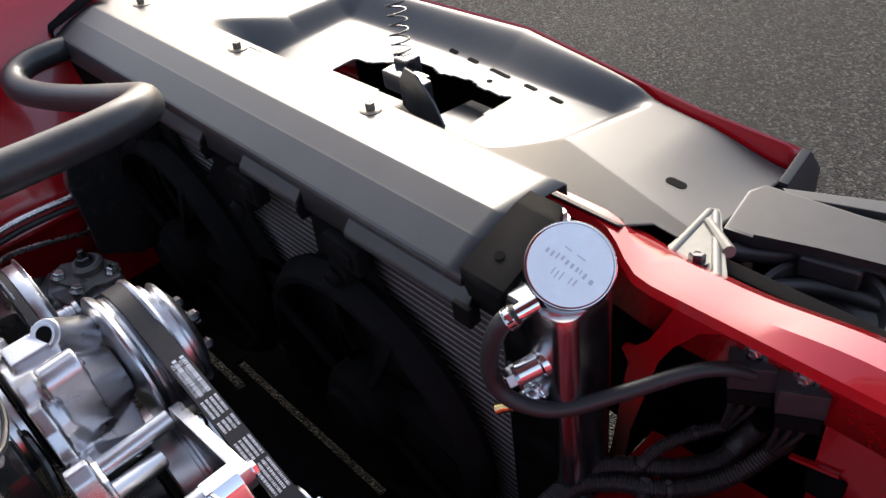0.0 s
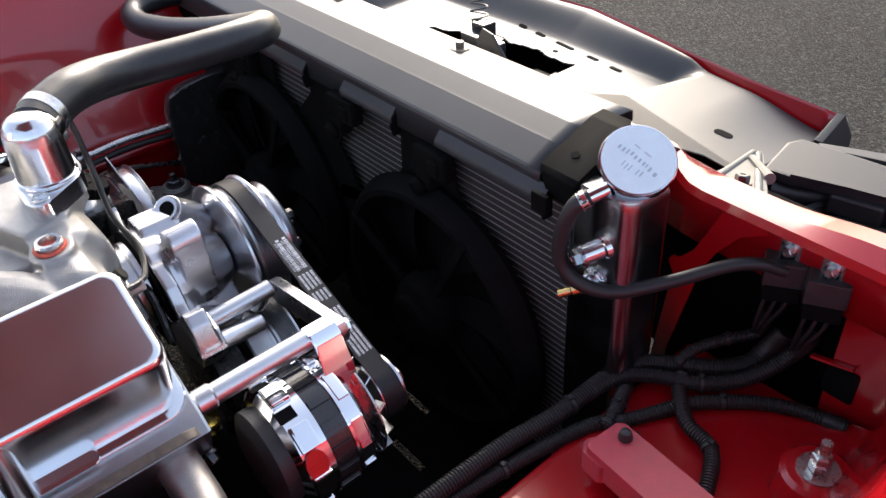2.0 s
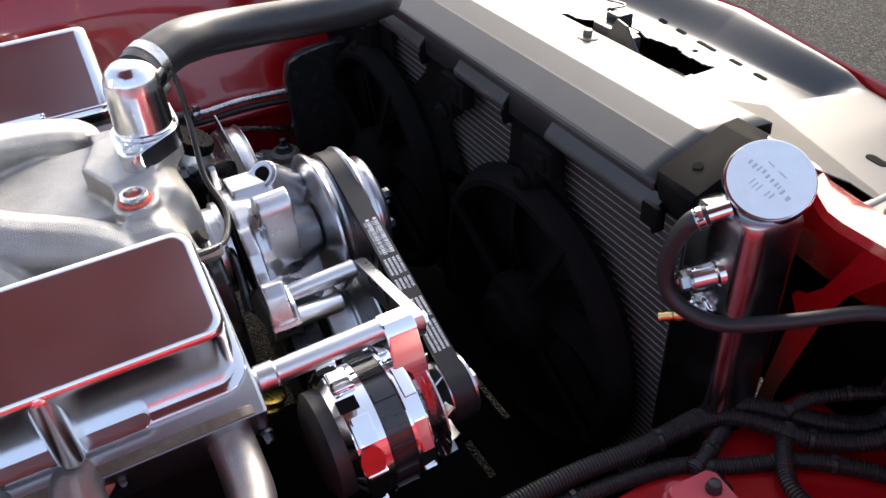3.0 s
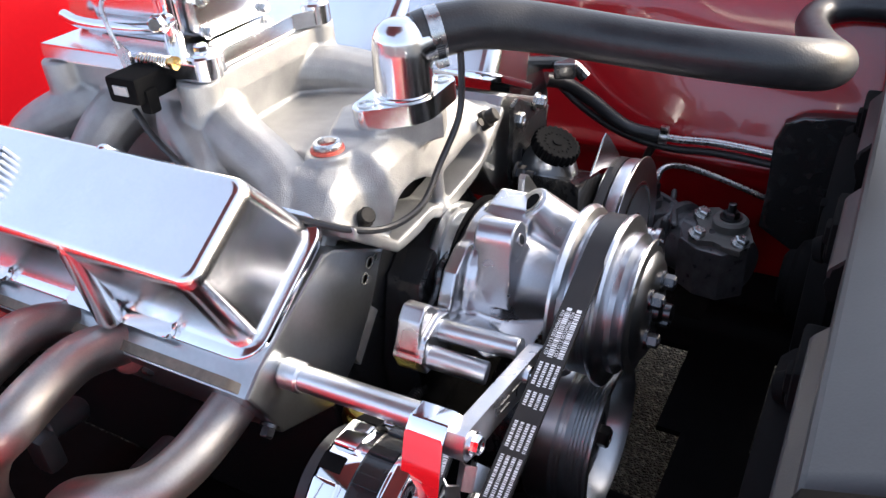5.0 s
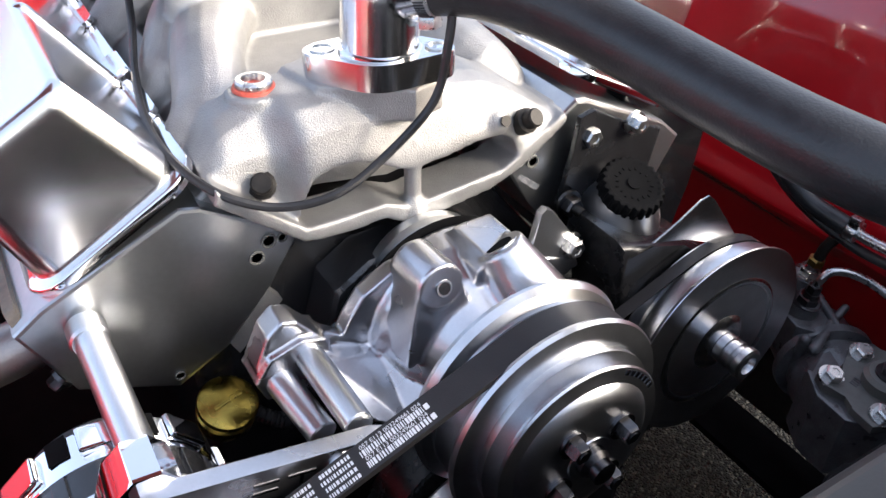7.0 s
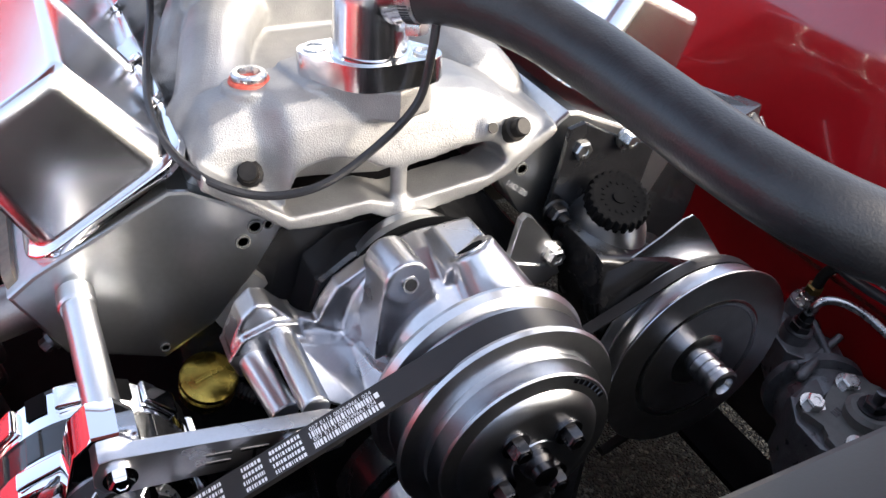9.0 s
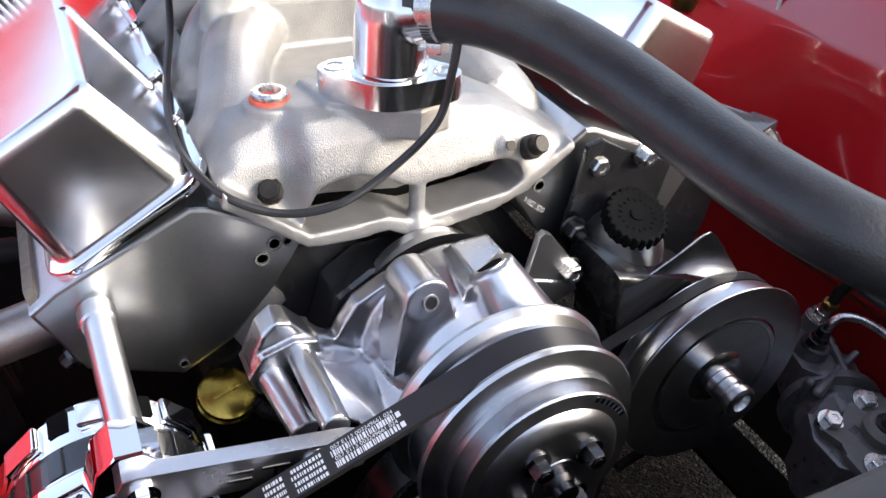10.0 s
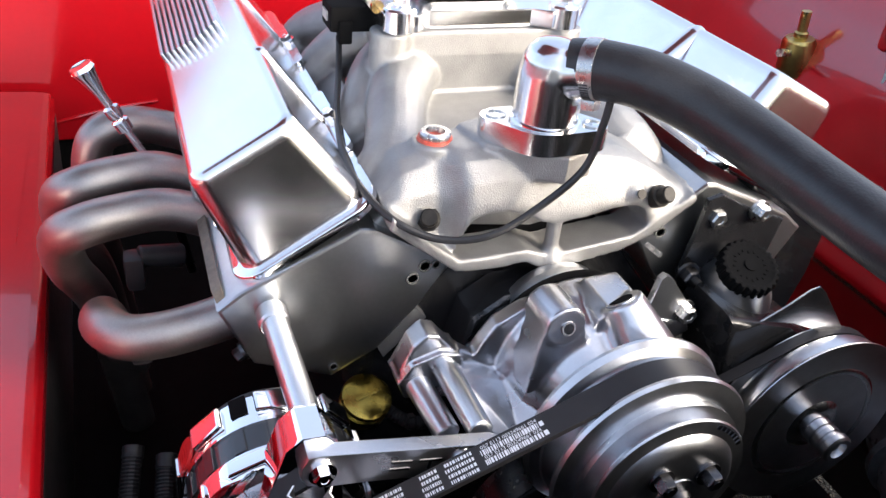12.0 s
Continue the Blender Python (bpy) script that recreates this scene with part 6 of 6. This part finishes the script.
prism(bm, rounded(0.055, 0.47, 0.02), (-0.278, 0.245, -0.088), (0.5, 0, -0.87), Y, 0.009, 0.001)
part("flange", bm, BRONZE, hdr, "dark discoloured header flange")
for k, y in enumerate((0.10, 0.22, 0.34)):
    bm = B()
    p = Vector((-0.305, y, -0.150))
    cyl(bm, p, p + Vector((-0.045, -0.01, 0.012)), 0.013, 0.011, 20, 0.002)
    box(bm, p + Vector((-0.05, -0.012, -0.004)), (0.02, 0.026, 0.04), bev=0.006)
    single("spark_plug_boot", bm, PLASTIC, "grey-black spark plug boot beside the header", "spark plug boot", "plug boots")

# dipstick
dip = thing("dipstick", (-0.35, 0.25, 0.0), "chrome dipstick with a trumpet-shaped handle", "dipstick")
d0, d1 = Vector((-0.325, 0.25, -0.055)), Vector((-0.378, 0.25, 0.055))
bm = B()
lathe(bm, [(0.004, 0.0), (0.004, 0.045), (0.008, 0.047), (0.0085, 0.058), (0.0055, 0.060), (0.008, 0.064), (0.008, 0.074), (0.0045, 0.076), (0.0055, 0.092), (0.010, 0.112), (0.0125, 0.118), (0.011, 0.122), (0.003, 0.1215)], d0, d1 - d0, 28)
part("handle", bm, CHROME, dip)
bm = B()
sweep(bm, spline([d0, d0 + Vector((0.015, 0.0, -0.05)), d0 + Vector((0.03, 0.02, -0.15))], 5), 0.005, 10)
part("tube", bm, DARK_STEEL, dip)

# ---- steering gear ----
gear = thing("steering_gear", (0.42, -0.15, -0.30), "black cast steering box with a bolted side cover", "steering gear")
bm = B()
gd = Vector((0.50, 0.86, 0.02)).normalized()
lathe(bm, [(0.020, -0.004), (0.044, -0.002), (0.047, 0.003), (0.047, 0.092), (0.043, 0.096), (0.043, 0.106), (0.053, 0.109), (0.0535, 0.119), (0.044, 0.122), (0.043, 0.160), (0.038, 0.168), (0.016, 0.170)], (0.388, -0.255, -0.302), gd, 44)
gn = Vector((-0.07, -0.28, 0.96)).normalized()
prism(bm, [(0.350, -0.205), (0.372, -0.176), (0.405, -0.170), (0.448, -0.166), (0.470, -0.186), (0.466, -0.225), (0.430, -0.262), (0.372, -0.270), (0.346, -0.240)], (0, 0, -0.335), X, Y, 0.078, 0.006, 2)
cyl(bm, (0.437, -0.112, -0.300), (0.439, -0.116, -0.238), 0.0195, 0.0165, 28, 0.002)
cyl(bm, (0.474, -0.080, -0.300), (0.480, -0.086, -0.236), 0.0200, 0.0170, 28, 0.002)
prism(bm, [(0.424, -0.150), (0.412, -0.130), (0.420, -0.104), (0.460, -0.070), (0.492, -0.060), (0.500, -0.082), (0.470, -0.125), (0.455, -0.150)], (0, 0, -0.300), X, Y, 0.048, 0.003, 2)
part("casting", bm, GEAR_BLACK, gear, angle=25)
for a, b, r in (((0.420, -0.150, -0.262), (0.478, -0.140, -0.246), 0.0052), ((0.405, -0.160, -0.258), (0.440, -0.150, -0.252), 0.0060), ((0.412, -0.142, -0.300), (0.409, -0.146, -0.258), 0.0075), ((0.452, -0.150, -0.252), (0.470, -0.112, -0.246), 0.0050)):
    bm = B()
    capsule(bm, a, b, r, r * 0.85, 14)
    part("casting_rib", bm, GEAR_BLACK, gear, "raised casting rib")
bm = B()
prism(bm, [(0.386, -0.206), (0.398, -0.194), (0.412, -0.192), (0.428, -0.182), (0.442, -0.181), (0.452, -0.190), (0.462, -0.210), (0.440, -0.240), (0.420, -0.262), (0.385, -0.274), (0.352, -0.262), (0.356, -0.236), (0.366, -0.224), (0.358, -0.204), (0.366, -0.190), (0.380, -0.190)], (0, 0, -0.2585), X, Y, 0.0095, 0.0018, 2)
lathe(bm, [(0.024, 0.0), (0.025, 0.012), (0.021, 0.016), (0.010, 0.016)], (0.412, -0.236, -0.2500), Z, 28)
part("side_cover", bm, DULL, gear, "flat bolted side cover", angle=25)
bm = B()
for k in range(4):
    box(bm, (0.385 + 0.0032 * k, -0.218 + 0.0006 * k, -0.2488), (0.0016, 0.008, 0.0008))
tag = part("cast_mark", bm, GEAR_BLACK, gear, "cast marks that cannot be read")
tag["kind"] = "stuff"
for x, y, z in ((0.430, -0.194, -0.2490), (0.374, -0.200, -0.2490), (0.372, -0.258, -0.2490)):
    bm = B()
    hexbolt(bm, (x, y, z), gn, 0.0165, 0.009)
    part("bolt", bm, STEEL, gear, "zinc hexagon bolt with a cross mark")
bm = B()
hexbolt(bm, Vector((0.412, -0.236, -0.234)), Z, 0.020, 0.008, True, 0.0)
lathe(bm, [(0.0055, 0.0), (0.0055, 0.022), (0.003, 0.023)], (0.412, -0.236, -0.234), Z, 14)
part("adjuster", bm, DARK_STEEL, gear, "adjuster stud with lock nut")
fa = Vector((0.04, -0.16, 0.98)).normalized()
for p, m_, tall in (((0.480, -0.086, -0.237), STEEL, True), ((0.439, -0.116, -0.240), DARK_STEEL, False)):
    p = Vector(p)
    bm = B()
    hexbolt(bm, p, fa, 0.021, 0.010, True, 0.0)
    lathe(bm, [(0.0100, 0.0095), (0.0098, 0.0125), (0.0085, 0.0145), (0.0085, 0.0170), (0.004, 0.0175)], p, fa, 24)
    part("fitting", bm, m_, gear, "hexagon line fitting")
    bm = B()
    hexbolt(bm, p + fa * 0.0165, fa, 0.0165 if tall else 0.014, 0.0095, False)
    part("nut", bm, GOLD if tall else DARK_STEEL, gear, "gold zinc pipe nut" if tall else "dark pipe nut")
pipe_pts = [(0.4400, -0.1195, -0.220), (0.4408, -0.122, -0.206), (0.450, -0.126, -0.196), (0.466, -0.140, -0.196), (0.480, -0.165, -0.204), (0.490, -0.21, -0.220), (0.498, -0.28, -0.245), (0.50, -0.34, -0.265)]
bm = B()
sweep(bm, spline(pipe_pts, 6), 0.0046, 12)
single("steering_pipe", bm, STEEL, "bare steel power steering pipe along the inner wing", "pipe")
bm = B()
sweep(bm, spline([(0.4812, -0.0905, -0.213), (0.4816, -0.093, -0.196), (0.482, -0.100, -0.180), (0.481, -0.112, -0.168)], 6), 0.0062, 14)
single("return_pipe", bm, OXIDE, "short dark pipe between the gold nut and the return hose", "pipe")

# brake and cooler lines on the inner wing
for off, r in ((0.0, 0.0058), (-0.016, 0.0055)):
    bm = B()
    sweep(bm, spline([(0.487, 0.06, -0.080 + off), (0.484, 0.01, -0.118 + off), (0.480, -0.05, -0.146 + off), (0.480, -0.12, -0.160 + off), (0.482, -0.19, -0.158 + off), (0.482, -0.26, -0.162 + off), (0.482, -0.33, -0.170 + off), (0.482, -0.36, -0.185 + off)], 6), r, 12)
    single("transmission_line", bm, RUBBER if off else STEEL, "grey coolant line clipped along the red inner wing", "line", "lines on the wing")
bm = B()
sweep(bm, spline([(0.40, 0.04, -0.06), (0.43, 0.02, -0.075), (0.455, -0.01, -0.105), (0.472, -0.06, -0.148), (0.481, -0.112, -0.160)], 6), 0.0105, 14)
single("return_hose", bm, RUBBER, "short black rubber return hose", "hose")
bm = B()
lathe(bm, [(0.0118, -0.006), (0.0122, -0.005), (0.0122, 0.005), (0.0118, 0.006)], (0.480, -0.116, -0.159), (0.1, -1, -0.1), 24)
box(bm, (0.474, -0.118, -0.146), (0.008, 0.012, 0.012), bev=0.001)
single("small_clamp", bm, STEEL, "small stainless worm clamp on the return hose", "clamp")
bm = B()
prism(bm, [(-0.330, -0.300), (-0.268, -0.262), (-0.272, -0.200), (-0.270, -0.130), (-0.280, -0.100), (-0.302, -0.088), (-0.345, -0.085), (-0.39, -0.08), (-0.42, -0.30)], (0.448, 0, 0), Y, Z, 0.022, 0.006)
part("side_brace", bm, GLOSS_BLACK, car, "black brace beside the radiator")

# solenoid and ignition wire on the far wing
sol = thing("fuel_regulator", (0.58, 0.34, -0.01), "gold zinc regulator with a threaded fitting", "regulator")
bm = B()
lathe(bm, [(0.022, 0.0), (0.024, 0.004), (0.024, 0.05), (0.020, 0.056), (0.010, 0.057), (0.010, 0.064), (0.007, 0.066), (0.007, 0.095)], (0.585, 0.345, -0.035), (-0.1, 0, 1), 32)
part("body", bm, GOLD, sol)
bm = B()
cyl(bm, (0.60, 0.335, 0.0), (0.64, 0.335, -0.005), 0.007)
part("fitting", bm, STEEL, sol, "steel side fitting")
bm = B()
cyl(bm, (0.565, 0.34, 0.0), (0.535, 0.33, 0.005), 0.006)
part("fitting", bm, STEEL, sol, "steel side fitting")
bm = B()
sweep(bm, spline([(0.585, 0.20, 0.10), (0.585, 0.19, 0.03), (0.580, 0.19, -0.03), (0.565, 0.205, -0.085), (0.55, 0.235, -0.105)], 6), 0.0025, 8)
box(bm, (0.585, 0.195, 0.075), (0.014, 0.012, 0.02), bev=0.002)
single("ground_wire", bm, LIGHT_STEEL, "thin grey wire with a black connector on the wing", "wire")

# ---- left side: overflow hose, wiring, boxes ----
ov = thing("overflow_hose", (-0.394, -0.378, 0.052), "black rubber overflow hose curling from the filler neck", "hose")
bm = B()
sweep(bm, spline([(-0.394, -0.378, 0.052), (-0.386, -0.366, 0.044), (-0.378, -0.358, 0.015), (-0.377, -0.356, -0.020), (-0.392, -0.362, -0.044), (-0.425, -0.385, -0.054), (-0.462, -0.430, -0.044), (-0.500, -0.470, -0.024), (-0.522, -0.492, -0.022), (-0.540, -0.508, -0.030)], 7), lambda i: 0.0090 - 0.00004 * i, 18)
part("hose", bm, BELT, ov)
bm = B()
ca = Vector((0.50, 0.75, -0.48)).normalized()
cc = Vector((-0.3905, -0.3725, 0.0487))
lathe(bm, [(0.0096, -0.0042), (0.0101, -0.0040), (0.0101, 0.0040), (0.0096, 0.0042)], cc, ca, 36, cap=False)
oc = part("hose_clamp", bm, STEEL, ov, "small slotted stainless hose clamp")
ku, kv, _ = basis(ca)
for k in range(14):
    a = 2 * math.pi * k / 14
    dr = ku * math.cos(a) + kv * math.sin(a)
    bm = B()
    box(bm, cc + dr * 0.0102, (0.0016, 0.0058, 0.0008), Matrix((ca.cross(dr), ca, dr)).transposed())
    part("slot", bm, OXIDE, oc)
bm = B()
box(bm, cc + Vector((-0.003, 0.006, 0.0095)), (0.007, 0.009, 0.005), basis_rot(ca), 0.0012)
part("screw_housing", bm, STEEL, oc)

def loom(pts, r, label="black corrugated wiring conduit with taped ends"):
    line = even(spline(pts, 10), 0.0009)
    ob = thing("wiring_conduit", pts[0], label, "conduit", "wiring conduits")
    bm = B()
    sweep(bm, line, lambda i: r if i % 4 < 2 else r * 0.86, 12)
    part("conduit", bm, BELT, ob, angle=20)
    n = len(line)
    for k0, k1 in ((0, int(n * 0.06) + 4), (n - int(n * 0.07) - 5, n - 1)):
        bm = B()
        sweep(bm, [line[k] for k in range(k0, k1, 3)], lambda i: r * (1.06 + 0.03 * math.sin(i * 1.9)), 12)
        part("tape_wrap", bm, BELT, ob, "black tape wrap")
    k = n // 2
    bm = B()
    lathe(bm, [(r * 1.02, -0.0022), (r * 1.10, -0.002), (r * 1.10, 0.002), (r * 1.02, 0.0022)], line[k], line[k + 1] - line[k - 1], 20, cap=False)
    box(bm, line[k] + Vector((0, 0, r * 1.12)), (0.006, 0.006, 0.004), bev=0.001)
    part("cable_tie", bm, PLASTIC, ob, "black cable tie")
    return ob


loom([(-0.395, -0.06, -0.215), (-0.403, -0.137, -0.200), (-0.410, -0.24, -0.192), (-0.420, -0.314, -0.190), (-0.424, -0.385, -0.184), (-0.436, -0.429, -0.180), (-0.464, -0.457, -0.180), (-0.495, -0.482, -0.180), (-0.521, -0.512, -0.176), (-0.530, -0.535, -0.160), (-0.540, -0.545, -0.135)], 0.0105, "thick black corrugated wiring conduit with a cable tie")
loom([(-0.400, -0.06, -0.225), (-0.412, -0.145, -0.214), (-0.425, -0.23, -0.206), (-0.438, -0.298, -0.203), (-0.452, -0.340, -0.200), (-0.466, -0.352, -0.200), (-0.501, -0.350, -0.196)], 0.0090)
loom([(-0.440, -0.405, -0.196), (-0.458, -0.365, -0.192), (-0.464, -0.340, -0.196)], 0.0085)
loom([(-0.460, -0.350, -0.198), (-0.478, -0.376, -0.196), (-0.508, -0.433, -0.192), (-0.548, -0.476, -0.190), (-0.590, -0.503, -0.188), (-0.640, -0.514, -0.184)], 0.0085)
loom([(-0.468, -0.455, -0.175), (-0.474, -0.480, -0.165), (-0.490, -0.512, -0.160), (-0.512, -0.538, -0.150), (-0.516, -0.545, -0.120)], 0.0070)
loom([(-0.480, -0.450, -0.180), (-0.491, -0.432, -0.186), (-0.524, -0.402, -0.186), (-0.562, -0.390, -0.186), (-0.587, -0.346, -0.190), (-0.60, -0.30, -0.198)], 0.0085)
loom([(-0.420, -0.350, -0.190), (-0.434, -0.400, -0.182), (-0.460, -0.429, -0.182), (-0.494, -0.450, -0.182), (-0.522, -0.478, -0.180), (-0.545, -0.505, -0.165), (-0.562, -0.530, -0.140), (-0.572, -0.530, -0.110)], 0.0095)
loom([(-0.345, 0.06, -0.28), (-0.352, 0.02, -0.30), (-0.36, -0.05, -0.33), (-0.37, -0.12, -0.36)], 0.010)
loom([(-0.375, 0.07, -0.27), (-0.385, 0.02, -0.30), (-0.39, -0.05, -0.34)], 0.010)
loom([(-0.15, 0.0, -0.20), (-0.12, -0.02, -0.215), (-0.08, -0.02, -0.22)], 0.007)

box_t = thing("junction_box", (-0.55, -0.30, -0.19), "dull red plastic junction box with a black stud cap", "junction box")
bu, bv = Vector((-0.80, 0.06, 0)).normalized(), Vector((-0.30, -0.95, 0)).normalized()
bv = (bv - bu * bv.dot(bu)).normalized()
bc = Vector((-0.555, -0.296, -0.175))
bm = B()
prism(bm, rounded(0.125, 0.050, 0.006), bc, bu, bv, 0.030 * (1 if bu.cross(bv).z > 0 else -1), 0.003)
part("case", bm, RED_PLASTIC, box_t)
bm = B()
prism(bm, rounded(0.030, 0.056, 0.006), bc - bu * 0.050 - Z * 0.004, bu, bv, 0.026 * (1 if bu.cross(bv).z > 0 else -1), 0.003)
prism(bm, rounded(0.026, 0.020, 0.009), bc - bu * 0.070 - Z * 0.008, bu, bv, 0.008 * (1 if bu.cross(bv).z > 0 else -1), 0.001)
part("end_lug", bm, RED_PLASTIC, box_t)
bm = B()
lathe(bm, [(0.0075, 0.0), (0.0075, 0.008), (0.0055, 0.015), (0.002, 0.017)], bc - bu * 0.044 + bv * 0.012 + Z * 0.024, Z, 20)
part("stud_cap", bm, PLASTIC, box_t, "black rubber stud cap")


def relay(x, y, z, turn):
    ob = thing("relay", (x, y, z), "black plug-in relay with wires under the red rail", "relay", "relays")
    m = Matrix.Rotation(radians(turn), 3, "Z")
    o = Vector((x, y, z))
    bm = B()
    box(bm, o, (0.040, 0.026, 0.030), m, 0.003)
    part("cover", bm, PLASTIC, ob)
    bm = B()
    box(bm, o + Vector((0, 0, -0.022)), (0.036, 0.030, 0.018), m, 0.002)
    part("socket", bm, DARK, ob, "black relay socket")
    bm = B()
    box(bm, o + Vector((0, 0, 0.019)), (0.014, 0.004, 0.012), m, 0.001)
    part("mounting_tab", bm, DARK, ob)
    for k in range(3):
        bm = B()
        d = m @ Vector((0.011 * (k - 1), 0, 0))
        sweep(bm, spline([o + d + Vector((0, 0, -0.028)), o + d * 0.9 + Vector((0.002, 0.004, -0.050)), o + d * 0.5 + Vector((0.010, 0.002, -0.078)), o + d * 0.3 + Vector((0.018, -0.010, -0.105))], 5), 0.0022, 8)
        part("wire", bm, BELT, ob, "thin black wire")
    return ob


relay(-0.534, -0.517, -0.036, 32)
relay(-0.579, -0.517, -0.034, 28)
